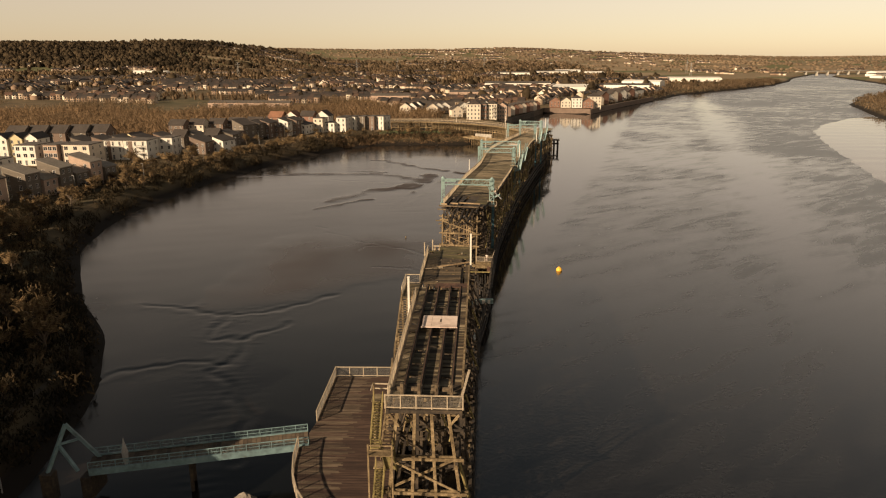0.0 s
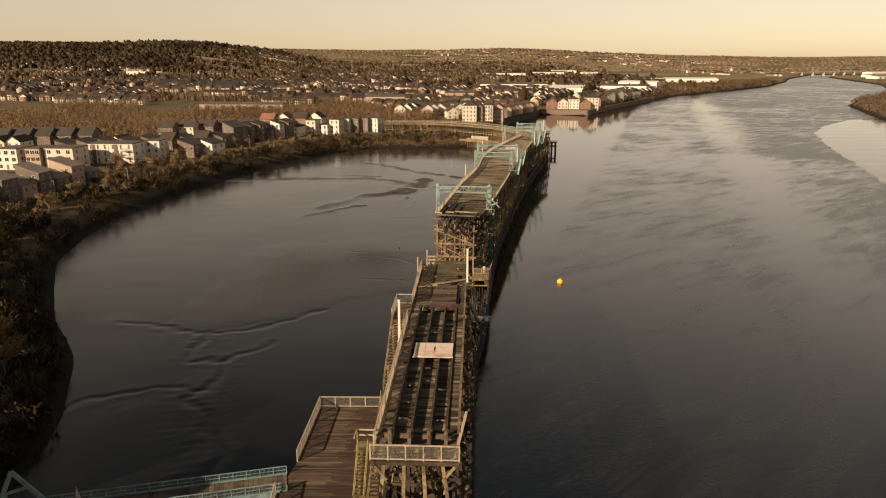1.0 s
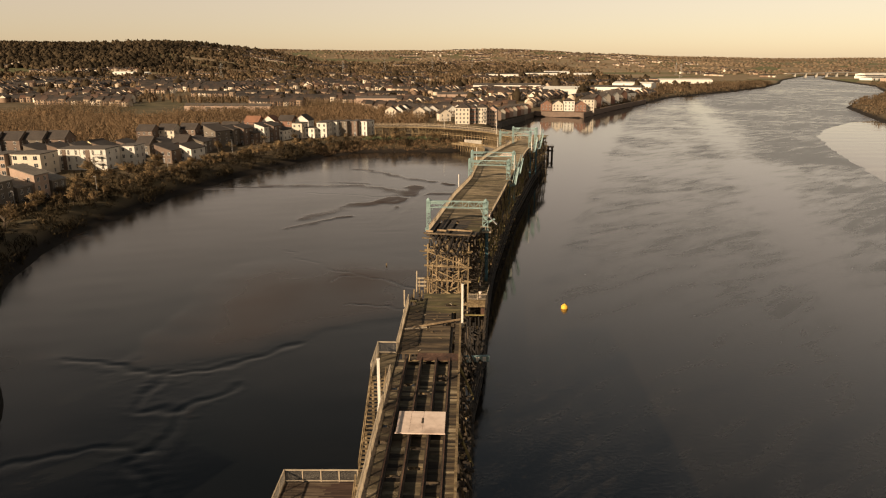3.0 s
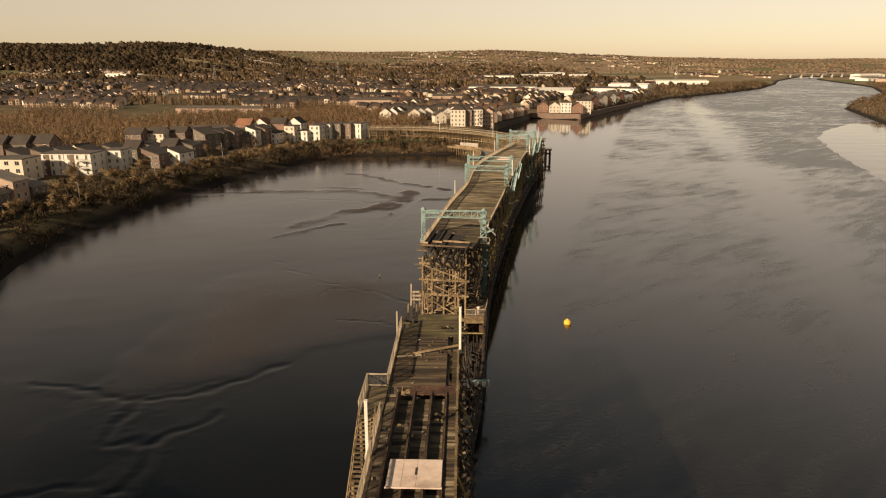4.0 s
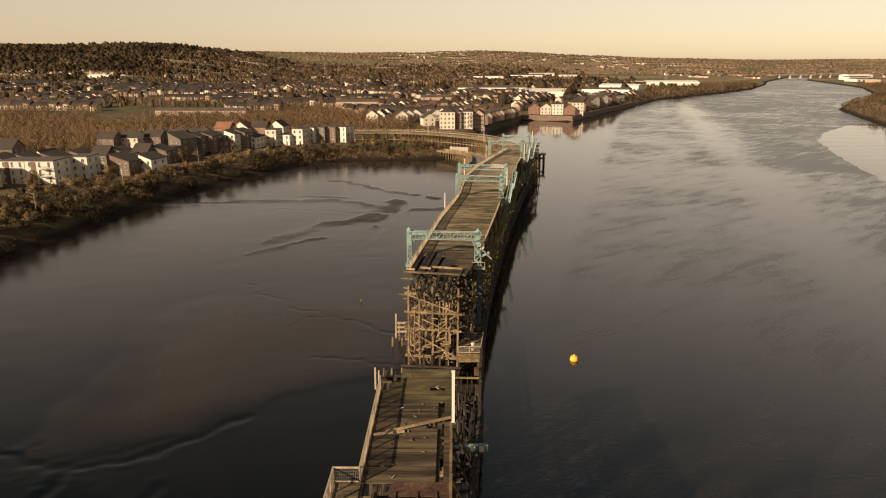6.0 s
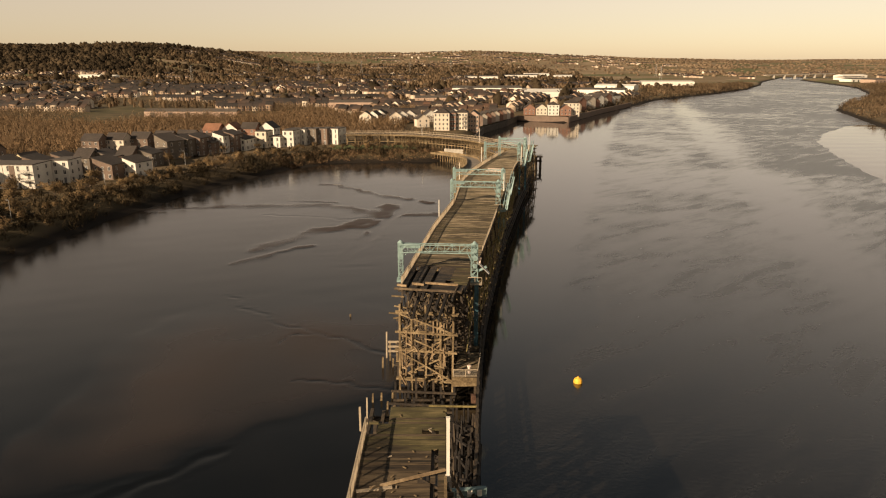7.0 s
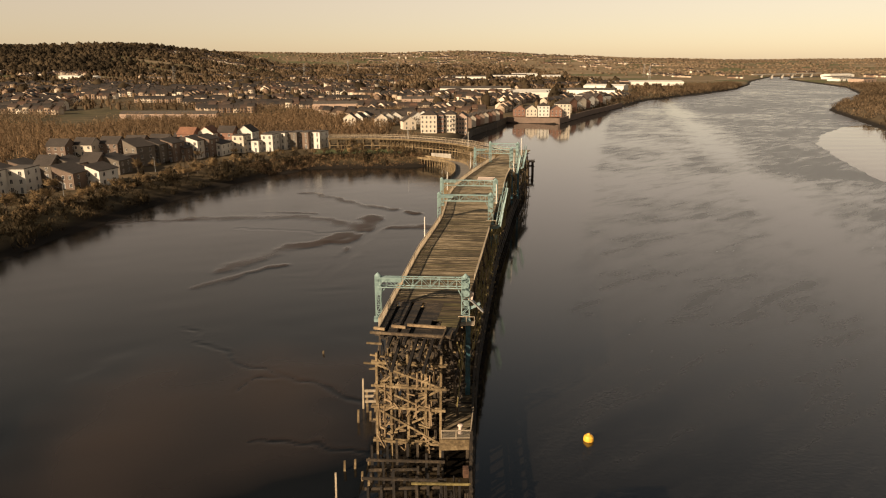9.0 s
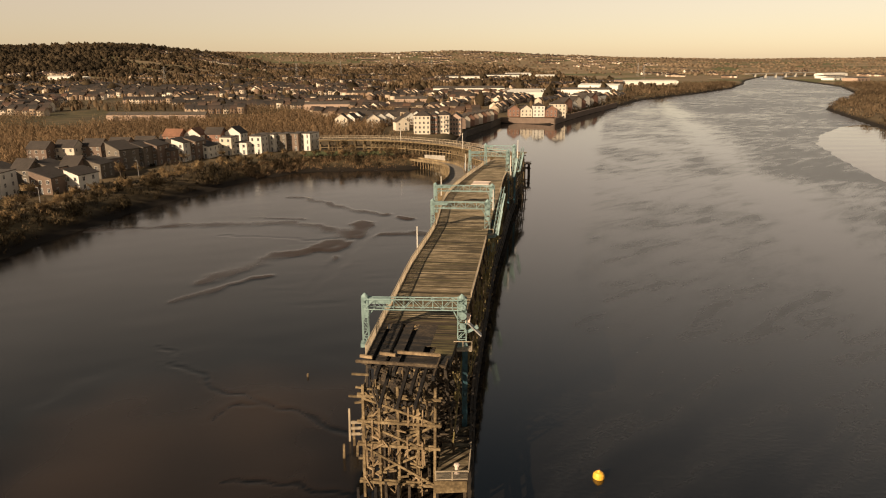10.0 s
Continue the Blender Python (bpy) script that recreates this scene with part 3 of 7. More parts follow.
def build_mudflat():
    """The basin's drained mud, cut by small braided channels."""
    gx, gy = np.meshgrid(np.arange(-100, 26, 0.62), np.concatenate([np.arange(-30, 130, 0.5), np.arange(130, 338, 0.85)]))
    d = -shore_distance(gx, gy, RIVER)
    east = gx - np.interp(gy, [-30, 47, 85, 145, 176, 220, 338], [2, 4, 8, 18, 22, 26, 26])
    z = 0.10 + 0.022 * waves2(gx, gy, 34, 21) + 0.006 * waves2(gx, gy, 11, 22)
    wx, wy = gx + 0.9 * waves2(gx, gy, 9, 23), gy + 0.8 * waves2(gx, gy, 6, 24)
    rills = waves2(gx * 0.5, gy, 1.25, 28) * waves2(gx, gy, 6, 29)
    for line, w in CHANNELS:       # a steep lip on one side of each rill, soft rilled mud on the other
        c = strip_distance(wx, wy, line)
        z += -0.06 * np.exp(-(c / (0.45 * w + 0.2)) ** 2) + 0.018 * np.exp(-((c - 1.2 * w - 0.4) / (0.5 * w + 0.3)) ** 2) + 0.011 * rills * np.exp(-(c / (4.0 * w + 1.6)) ** 2)
    rippled = np.exp(-(strip_distance(gx, gy, [(-31, 30), (-25, 12), (-22, -6)]) / 4.5) ** 2) + 0.7 * np.exp(-(strip_distance(gx, gy, [(-9, 22), (-5, 30)]) / 3.5) ** 2)
    z += 0.015 * rippled * waves2(gx * 0.3, gy, 1.15, 61)
    high = 0.09 + 0.16 * np.exp(-(strip_distance(gx, gy, CHANNELS[0][0]) / 19) ** 2)     # bars stand highest beside the main rill
    for line, w in BARS:
        c = strip_distance(gx + 2.0 * waves2(gx, gy, 15, 23), wy, line)
        z += high * smooth(2.6 * w, 0.3 * w, c + 0.5 * w * waves2(gx * 0.5, gy, 7, 25)) * (0.85 + 0.35 * waves2(gx * 0.5, gy, 23, 29))
    wash = np.exp(-(strip_distance(gx, gy, CHANNELS[0][0]) / 17) ** 2)      # small cross ridges fan out from the main rill
    z += 0.016 * wash * waves2(gx * 0.5 + gy * 0.3, gy - gx * 0.25, 3.4, 71) * np.clip(waves2(gx, gy, 16, 72), 0, 1)
    bed = smooth(2.4, 1.0, strip_distance(wx, wy, CHANNELS[0][0]))
    z += bed * (0.085 - z)
    z += 0.05 * smooth(15, 2, d)
    firm = -shore_distance(gx + 1.0 * waves2(gx, gy, 9, 51), gy + 0.8 * waves2(gx, gy, 7, 52), DRAINED)
    z += (0.04 * smooth(-0.8, 2.4, firm) + 0.06 * smooth(0, 14, firm)) * (0.2 + 0.8 * smooth(128, 96, gy)) * (1 + 0.15 * waves2(gx, gy, 21, 53))
    z -= 1.2 * smooth(-6, 0, east)
    z -= 0.8 * smooth(-8, -26, gy - 3 * waves2(gx, gy, 40, 27)) * smooth(-30, -8, gx)
    n = gx.shape[1]
    ok = (d > -3) & (east < 0.5)
    i, j = np.meshgrid(np.arange(gx.shape[0] - 1), np.arange(n - 1), indexing="ij")
    keep = ok[:-1, :-1] & ok[1:, 1:] & ok[1:, :-1] & ok[:-1, 1:]
    quads = np.stack([i * n + j, i * n + j + 1, (i + 1) * n + j + 1, (i + 1) * n + j], -1)[keep]
    me = fast_mesh("mud_flat", np.stack([gx, gy, z], -1).reshape(-1, 3), quads, M_MUD, True)
    tagged(new("mud_flat", me), "wet brown tidal mud with braided drainage channels", "mud flat", kind="structure")


build_mudflat()
NORTH_MUD = np.array([(352, 520), (317, 498), (284, 462), (258, 427), (239, 398), (229, 371), (211, 325), (198, 290), (165, 186), (149, 100), (140, -100), (330, -100), (330, 300), (352, 470)], float)


def build_mudbank():
    gx, gy = np.meshgrid(np.arange(130, 360, 2.4), np.arange(-110, 530, 2.4))
    d = -shore_distance(gx + 1.0 * waves2(gx, gy, 60, 31), gy + 1.0 * waves2(gx, gy, 45, 32), NORTH_MUD)
    z = -0.25 + 0.35 * smooth(-5, 9, d) + 0.03 * waves2(gx, gy * 3, 60, 33) - 0.16 * np.exp(-(np.abs(np.mod(gy + 6 * waves2(gx, gy, 90, 34), 38) - 19) / 1.6) ** 2) * smooth(20, 60, d)
    n = gx.shape[1]
    i, j = np.meshgrid(np.arange(gx.shape[0] - 1), np.arange(n - 1), indexing="ij")
    keep = (d > -8)[:-1, :-1]
    quads = np.stack([i * n + j, i * n + j + 1, (i + 1) * n + j + 1, (i + 1) * n + j], -1)[keep]
    me = fast_mesh("mud_bank", np.stack([gx, gy, z], -1).reshape(-1, 3), quads, M_MUDBANK, True)
    tagged(new("mud_bank", me), "smooth pale mud bank along the far shore", "mud bank", kind="structure")


build_mudbank()

# ---- the timber staith, outer length ----
DECK = 15.36
HEAD = -1.89
S1 = pose(-0.05, -10.5, 0, 0, 0, HEAD)   # local x across the deck, local y along it
LONG, WIDE = 57.6, 7.2
rng = random.Random(11)
UNIT = {}


def unit_box(mat):
    """A one-metre block, shared by all planks of one material."""
    if mat.name not in UNIT:
        UNIT[mat.name] = Geo().box(-0.5, 0.5, -0.5, 0.5, -0.5, 0.5).mesh("plank", mat)
    return UNIT[mat.name]


def plank(parent, mat, at, size, turn=0.0, name="plank"):
    ob = new(name, unit_box(mat))
    ob.parent = parent
    ob.matrix_basis = pose(*at, rng.uniform(-0.4, 0.4), 0, turn) @ Matrix.Diagonal((*size, 1))
    return ob


def bent_meshes(legs_top, legs_foot, z_top, levels, mat, over=0.5, leg=0.30, seed=0):
    """The meshes of one trestle frame across the staith, in its own plane: legs, cross beams and braces."""
    made, r = [], random.Random(seed)

    def leg_x(i, z):
        k = (z_top - z) / (z_top + 1.5)
        return legs_top[i] + (legs_foot[i] - legs_top[i]) * k

    for i in range(len(legs_top)):
        made.append(("leg", Geo().beam((leg_x(i, -1.5), 0, -1.5), (leg_x(i, z_top), 0, z_top), leg).mesh("leg", mat)))
    last = len(legs_top) - 1
    for z in levels:
        for side in (-1, 1):
            a, b = leg_x(0, z) - over - r.uniform(0, 0.4), leg_x(last, z) + over + r.uniform(0, 0.4)
            made.append(("cross_beam", Geo().beam((a, side * (leg / 2 + 0.08), z), (b, side * (leg / 2 + 0.08), z), 0.15, 0.29).mesh("cross_beam", mat)))
    for n, (za, zb) in enumerate(zip(levels, levels[1:])):
        for i, j in ((0, last), (last, 0)) if n % 2 == 0 else ((0, last // 2 + 1), (last, last // 2)):
            made.append(("brace", Geo().beam((leg_x(i, za), 0.26 if i else -0.26, za - 0.2), (leg_x(j, zb), 0.26 if i else -0.26, zb + 0.2), 0.12, 0.23).mesh("brace", mat)))
    return made


def place_bent(parent, meshes, m):
    for name, me in meshes:
        ob = new(name, me)
        ob.parent = parent
        ob.matrix_basis = m


staith = thing("timber_staith", "weathered timber coal staith with a broken plank deck", "staith")
staith.matrix_world = S1
BEAMS = (1.27, 2.92, 4.6, 6.05)
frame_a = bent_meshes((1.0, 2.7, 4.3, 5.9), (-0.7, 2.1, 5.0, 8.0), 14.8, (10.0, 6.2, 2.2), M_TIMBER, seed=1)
# most frames behind the first: interior shade put into the darker timber
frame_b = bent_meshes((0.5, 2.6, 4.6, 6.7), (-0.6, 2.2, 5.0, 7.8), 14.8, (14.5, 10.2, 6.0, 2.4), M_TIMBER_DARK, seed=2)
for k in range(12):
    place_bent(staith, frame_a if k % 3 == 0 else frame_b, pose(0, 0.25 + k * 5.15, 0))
for k in range(12):                       # raking struts and low sills on the river side, mostly toned dark for its shade
    y = 1.2 + k * 5.15
    part("strut", Geo().beam((8.0 + 0.02 * y, y + 1.5, 3.6), (6.9, y - 0.8, 9.6), 0.24), M_MOSSY if k % 3 == 0 else M_TIMBER_DARK, staith)
    part("sill", Geo().beam((6.5, y, 3.9), (8.2 + 0.02 * y, y, 3.9), 0.3), M_TIMBER_DARK, staith)
for k in range(26):                       # short braces and knees crowded under the deck's end
    x, y, z = rng.uniform(0.8, 6.0), rng.uniform(0.8, 5.2), rng.uniform(10.2, 13.6)
    part("knee_brace", Geo().beam((x, y, z), (x + rng.uniform(-0.8, 0.8), y + rng.uniform(-0.5, 0.5), z + rng.uniform(0.5, 1.5)), 0.15), (M_MOSSY, M_TIMBER, M_TIMBER_MID)[k % 3], staith)
for a, b in ((0.1, 1.2), (7.1, 5.9)):
    part("knee_brace", Geo().beam((a, 0.2, 15.0), (b, 0.2, 13.4), 0.2), M_TIMBER, staith)
for x in (0.5, 3.6, 6.7):                 # long walings at two levels
    for z in (9.6, 5.8):
        part("waling", Geo().beam((x + rng.uniform(-.2, .2), 0, z), (x, LONG - 1, z), 0.26, 0.3), M_TIMBER_DARK, staith)
for x in (0.15, WIDE - 0.15):
    part("edge_beam", Geo().beam((x, 0, 15.0), (x, LONG, 15.0), 0.3, 0.5), M_TIMBER_DARK, staith)
for x in BEAMS:
    part("rail_beam", Geo().beam((x, 0.4, 15.13), (x, 36, 15.13), 0.34, 0.48), M_TIMBER_DARK, staith)
    part("stringer", Geo().beam((x, 36, 15.0), (x, LONG + rng.uniform(-0.6, 0.4), 15.0), 0.3, 0.4), M_TIMBER_DARK, staith)
    part("rail", Geo().beam((x, 5, 15.43), (x, 36, 15.43), 0.07, 0.12), M_RUST, staith)
    post = part("stop_post", Geo().beam((x, 2.6, 14.7), (x, 2.5, 16.75), 0.30, 0.34), M_TIMBER_MID, staith)
part("end_beam", Geo().beam((0, 0.2, 15.0), (WIDE, 0.2, 15.05), 0.3, 0.34), M_TIMBER_DARK, staith)
for a, b in ((BEAMS[0] - 0.6, BEAMS[0]), (BEAMS[0] + 0.9, BEAMS[1]), (BEAMS[2] - 0.5, BEAMS[2]), (BEAMS[2] + 0.6, BEAMS[3])):
    part("stop_beam", Geo().beam((a, 2.45, 16.2), (b, 2.45, 16.2), 0.3, 0.34), M_TIMBER_MID, staith)
lanes = [(0.3, BEAMS[0] - 0.17)] + [(a + 0.17, b - 0.17) for a, b in zip(BEAMS, BEAMS[1:])]
for n, (a, b) in enumerate(lanes):        # boards between the rail beams, set low; some have gone
    y = 3.2 if n else 2.2
    z = 14.86 if n else 15.30
    while y < 35.4:
        w = rng.uniform(0.42, 0.62)
        if rng.random() > (0.10 if n else 0.03):
            plank(staith, M_PLANK if rng.random() < 0.45 else M_PLANK_GREY, ((a + b) / 2, y + w / 2, z + rng.uniform(-0.02, 0.02)), (b - a, w - 0.03, 0.09), rng.uniform(-0.8, 0.8))
        y += w
y = 0.6
while y < 35.6:                           # the river-side strip
    w = rng.uniform(0.26, 0.34)
    plank(staith, M_PLANK_GREY if rng.random() < 0.4 else M_PLANK, ((BEAMS[3] + 0.17 + WIDE) / 2, y + w / 2, 15.31 + rng.uniform(-0.01, 0.01)), (WIDE - BEAMS[3] - 0.2, w - 0.02, 0.09), rng.uniform(-1, 1))
    y += w
HOLES = ((4.9, 6.3, 45.6, 46.8), (5.0, 6.5, 52.6, 53.6), (0.0, 1.9, 54.5, 58), (5.9, 6.5, 37.0, 50.5), (0.0, 1.0, 52.8, 55))
y = 37.2
while y < LONG:                           # the whole-width boards of the far end, green and holed
    w = rng.uniform(0.28, 0.40)
    cuts = [0.1]
    for x0, x1, y0, y1 in HOLES:
        if y0 < y + w / 2 < y1:
            cuts += [x0, x1]
    cuts = sorted(cuts) + [WIDE - 0.1]
    for a, b in zip(cuts[::2], cuts[1::2]):
        if b - a > 0.2:
            end = rng.uniform(-0.25, 0.1) if y > LONG - 3 else 0
            plank(staith, M_PLANK_GREEN if rng.random() < 0.15 + 0.7 * smooth(42, 56, y) else M_PLANK, ((a + b) / 2 + end / 2, y + w / 2, DECK - 0.05 + rng.uniform(-0.015, 0.015)), (b - a + end, w - 0.025, 0.1), rng.uniform(-0.6, 0.6))
    y += w
part("rusty_plate", Geo().box(2.4, 7.0, 35.5, 37.3, 15.32, 15.40), M_RUST, staith, "rust-brown steel sheet across the deck")
for k in range(26):                       # clutter of broken board ends on the far deck
    x, y = rng.uniform(1.0, 6.6), rng.uniform(37.5, 56)
    a = rng.uniform(0, 3.14)
    L = rng.uniform(0.12, 0.45)
    part("board_end", Geo().beam((x, y, 15.42), (x + L * math.cos(a), y + L * math.sin(a), 15.44), 0.10, 0.05), M_FENCE if k % 4 == 0 else M_TIMBER, staith)
part("kerb", Geo().beam((WIDE - 0.1, 0.5, 15.5), (WIDE - 0.1, 46, 15.5), 0.22, 0.28), M_TIMBER, staith)

sheet_panel = thing("plywood_panel", "pale pinkish plywood sheets laid on the rail beams", "panel")
sheet_panel.matrix_world = S1
for a, b in ((1.70, 2.86), (2.88, 4.0), (4.02, 6.0)):
    part("sheet", Geo().box(a, b, 20.0, 23.8, 15.50, 15.55), M_PANEL, sheet_panel)
part("edge_batten", Geo().box(1.62, 6.06, 19.86, 19.98, 15.48, 15.60), M_PANEL, sheet_panel)
part("patch", Geo().box(3.86, 4.04, 21.6, 22.6, 15.555, 15.57), M_TIMBER_DARK, sheet_panel, "dark split in the plywood")

fallen = solid("fallen_pole", Geo().beam((1.3, 44.6, 15.50), (7.1, 46.4, 15.95), 0.20, 0.18), M_TIMBER_PALE, "pale timber pole fallen across the green deck", "pole")
fallen.matrix_world = S1
fallen = solid("fallen_board", Geo().beam((0.3, 44.3, 15.42), (3.0, 44.8, 15.46), 0.30, 0.1), M_FENCE, "pale loose board lying on the deck", "board")
fallen.matrix_world = S1
fallen = solid("leaning_board", Geo().beam((6.9, 0.4, 15.5), (7.75, 6.2, 16.5), 0.24, 0.12), M_FENCE, "pale broken rail leaning off the deck edge", "board")
fallen.matrix_world = S1


# ---- fences, posts ----
def fence(line, tall, label, spacing=1.5, bars=0.16, mat=None, fill=None, group="", post_w=0.12):
    """A balustrade along a line of places on its foot: posts, two rails and a fill of upright bars."""
    mat, fill = mat or M_FENCE, fill or mat or M_FENCE
    made = thing("fence", label, "fence", line[0], group)
    base = Vector(line[0])
    post = Geo().box(-post_w / 2, post_w / 2, -post_w / 2, post_w / 2, 0, tall + 0.06).mesh("post", mat)
    up = Vector((0, 0, 1))
    for a, b in zip(line, line[1:]):
        a, b = Vector(a) - base, Vector(b) - base
        n = max(1, round((b - a).length / spacing))
        for k in range(n + 1):
            part("post", post, mat, made).location = a.lerp(b, k / n)
        part("top_rail", Geo().beam(a + up * tall, b + up * tall, 0.14, 0.10), mat, made)
        part("bottom_rail", Geo().beam(a + up * 0.12, b + up * 0.12, 0.08, 0.10), mat, made)
        g, m = Geo(), max(1, round((b - a).length / bars))
        for k in range(m):
            p = a.lerp(b, (k + 0.5) / m)
            g.beam(p + up * 0.14, p + up * (tall - 0.05), 0.014 if fill is M_MESHWIRE else 0.045)
        if fill is M_MESHWIRE:
            for k in range(8):
                z = 0.2 + k * (tall - 0.3) / 8
                g.beam(a + up * z, b + up * z, 0.012)
        tagged(part("infill", g, fill, made), kind="stuff")
    return made


def on1(x, y, z=DECK):
    return tuple(S1 @ Vector((x, y, z)))


fence([on1(-0.05, 0), on1(WIDE + 0.05, 0)], 1.4, "pale timber and mesh fence across the staith's end", 1.44, 0.07, fill=M_MESHWIRE, group="staith fences")
fence([on1(0.02, 1.6), on1(0.02, 31.2)], 1.35, "grey timber balustrade along the staith's edge", 1.5, 0.2, group="staith fences")
fence([on1(0.05, 37.2), on1(0.05, 53.2)], 1.35, "grey timber balustrade along the staith's edge", 1.5, 0.2, group="staith fences")
fence([on1(-2.0, 31.4), on1(-2.0, 37.2), on1(0.05, 37.2)], 1.35, "grey timber fence round a stair landing", 1.4, 0.14, fill=M_MESHWIRE, group="staith fences")

for x, y, tall in ((-0.3, 24.6, 5.0), (WIDE + 0.1, 46.3, 5.15)):
    p = on1(x, y)
    lamp = thing("light_post", "square white light post on the staith deck", "post", p, "deck light posts")
    part("shaft", Geo().box(-0.13, 0.13, -0.13, 0.13, -0.2, tall), M_WHITE, lamp)
    part("cap", Geo().box(-0.16, 0.16, -0.16, 0.16, tall, tall + 0.08), M_WHITE, lamp)
    part("foot", Geo().box(-0.22, 0.22, -0.22, 0.22, -0.3, 0.12), M_CONCRETE, lamp)
low_post = solid("stub_post", Geo().box(-0.09, 0.09, -0.09, 0.09, -1.0, 1.4), M_FENCE, "short pale post at the deck's end", "post")
low_post.location = on1(-0.7, 55)


# ---- stairs ----
def flight(parent, x0, x1, y0, z0, y1, z1, mat):
    """A straight flight between two heights, with strings, treads and a rail each side."""
    n = max(3, round(abs(z0 - z1) / 0.2))
    for x in (x0, x1):
        part("string", Geo().beam((x, y0, z0 - 0.12), (x, y1, z1 - 0.12), 0.08, 0.32), mat, parent)
        part("handrail", Geo().beam((x, y0, z0 + 1.05), (x, y1, z1 + 1.05), 0.09, 0.09), mat, parent)
        g = Geo()
        for k in range(0, n + 1, 2):
            t = k / n
            g.beam((x, y0 + (y1 - y0) * t, z0 + (z1 - z0) * t), (x, y0 + (y1 - y0) * t, z0 + (z1 - z0) * t + 1.05), 0.06)
        tagged(part("balustrade", g, mat, parent), kind="stuff")
    tread = Geo().box(x0, x1, -0.14, 0.14, -0.03, 0.03).mesh("tread", mat)
    for k in range(n):
        t = (k + 0.5) / n
        part("tread", tread, mat, parent).location = (0, y0 + (y1 - y0) * t, z0 + (z1 - z0) * t)


stair = thing("timber_stair", "yellowed timber stair in short flights down from the deck", "stair")
stair.matrix_world = S1
part("landing", Geo().box(-1.6, 0.2, 1.4, 2.8, 15.26, 15.36), M_PLANK_GREY, stair)
flight(stair, -1.3, -0.45, 1.4, 15.3, -1.6, 12.0, M_MOSSY)
part("landing", Geo().box(-1.4, 0.9, -2.7, -1.6, 11.9, 12.0), M_TIMBER, stair)
flight(stair, -0.3, 0.75, -1.6, 11.9, 1.4, 8.0, M_MOSSY)
part("landing", Geo().box(-1.6, 0.9, 1.4, 2.6, 7.9, 8.0), M_TIMBER, stair)
flight(stair, -1.3, -0.45, 1.4, 8.0, -2.0, 4.5, M_MOSSY)
for x, y in ((-1.35, -2.65), (0.85, -2.65), (-1.55, 2.7)):
    part("newel", Geo().beam((x, y, 0.5), (x, y, 13.1 if y < 0 else 16.6), 0.16), M_TIMBER, stair)
for z in (13.0, 12.5):
    part("landing_rail", Geo().beam((-1.4, -2.65, z), (0.9, -2.65, z), 0.09, 0.12), M_TIMBER, stair)
for z in (16.5, 16.0):
    part("landing_rail", Geo().beam((-1.6, 2.75, z), (0, 2.75, z), 0.09, 0.12), M_FENCE, stair)
part("landing_rail", Geo().beam((-1.6, 1.4, 16.5), (-1.6, 2.75, 16.5), 0.09, 0.12), M_FENCE, stair)

side_stair = thing("timber_stair", "long timber stair hung on the staith's landward side", "stair")
side_stair.matrix_world = S1
part("landing", Geo().box(-2.0, 0.1, 31.3, 37.2, 15.2, 15.33), M_PLANK_GREY, side_stair)
flight(side_stair, -1.95, -0.45, 31.3, 15.3, 21.5, 10.4, M_TIMBER)
part("landing", Geo().box(-2.0, -0.2, 19.8, 21.5, 10.25, 10.35), M_PLANK_GREY, side_stair)
flight(side_stair, -1.95, -0.45, 19.8, 10.35, 8.4, 4.6, M_TIMBER)
for y, z in ((37.1, 15.2), (31.4, 15.2), (20.0, 10.3), (21.4, 10.3), (26, 12.6), (14, 7.4)):
    part("prop", Geo().beam((-1.9, y, -1), (-1.9, y, z), 0.24), M_TIMBER, side_stair)

# ---- low platform and footbridge on the landward side ----
PLAT = 4.4
OUTLINE = [(-10.2, 18.5), (-10.45, 5.6), (-11.3, 0.2), (-11.0, -3.5), (-10.4, -6.5), (-9.3, -9.4), (-7.6, -12.2), (-5.5, -14.4), (-3, -15.8), (0, -16.4)]
platform = thing("timber_platform", "brown plank platform with a curved edge beside the staith", "platform", (0, 0, PLAT))
y = 18.4
while y > -16.2:
    w = 0.235
    x0 = float(np.interp(-(y - w / 2), [-p[1] for p in OUTLINE], [p[0] for p in OUTLINE]))
    cut = -5.6 + 0.03 * y + rng.uniform(-1.3, 0.9)      # boards pale and worn towards the open side
    plank(platform, (M_PLATFORM_PALE, M_PLATFORM_PALE, M_PLATFORM_PALE, M_PLATFORM)[rng.randrange(4)], ((x0 + cut) / 2, y - w / 2, -0.05 + rng.uniform(-0.008, 0.008)), (cut - x0, w - 0.016, 0.1), 0)
    plank(platform, M_PLATFORM, ((cut - 0.3) / 2, y - w / 2, -0.05 + rng.uniform(-0.008, 0.008)), (-0.3 - cut, w - 0.016, 0.1), 0)
    y -= w
for k in range(8):
    y = 17.5 - k * 4.6
    x0 = float(np.interp(-y, [-p[1] for p in OUTLINE], [p[0] for p in OUTLINE]))
    for x in (x0 + 0.4, (x0 - 0.5) / 2, -1.0):
        part("pile", Geo().tube((x, y, -PLAT - 1.2), (x, y, -0.45), 0.2, 0.2, 8), M_TIMBER_DARK, platform)
    part("bearer", Geo().beam((x0 + 0.1, y, -0.3), (-0.4, y, -0.3), 0.3, 0.4), M_TIMBER_DARK, platform)
fence([(-0.6, 18.5, PLAT), (-10.15, 18.5, PLAT), (-10.4, 6.2, PLAT)], 1.4, "pale timber and mesh fence round the low platform", 1.9, 0.08, fill=M_MESHWIRE, group="platform fences")
fence([(*p, PLAT) for p in OUTLINE[2:]], 1.4, "pale timber fence on the platform's curved edge", 1.5, 0.12, fill=M_MESHWIRE, group="platform fences")

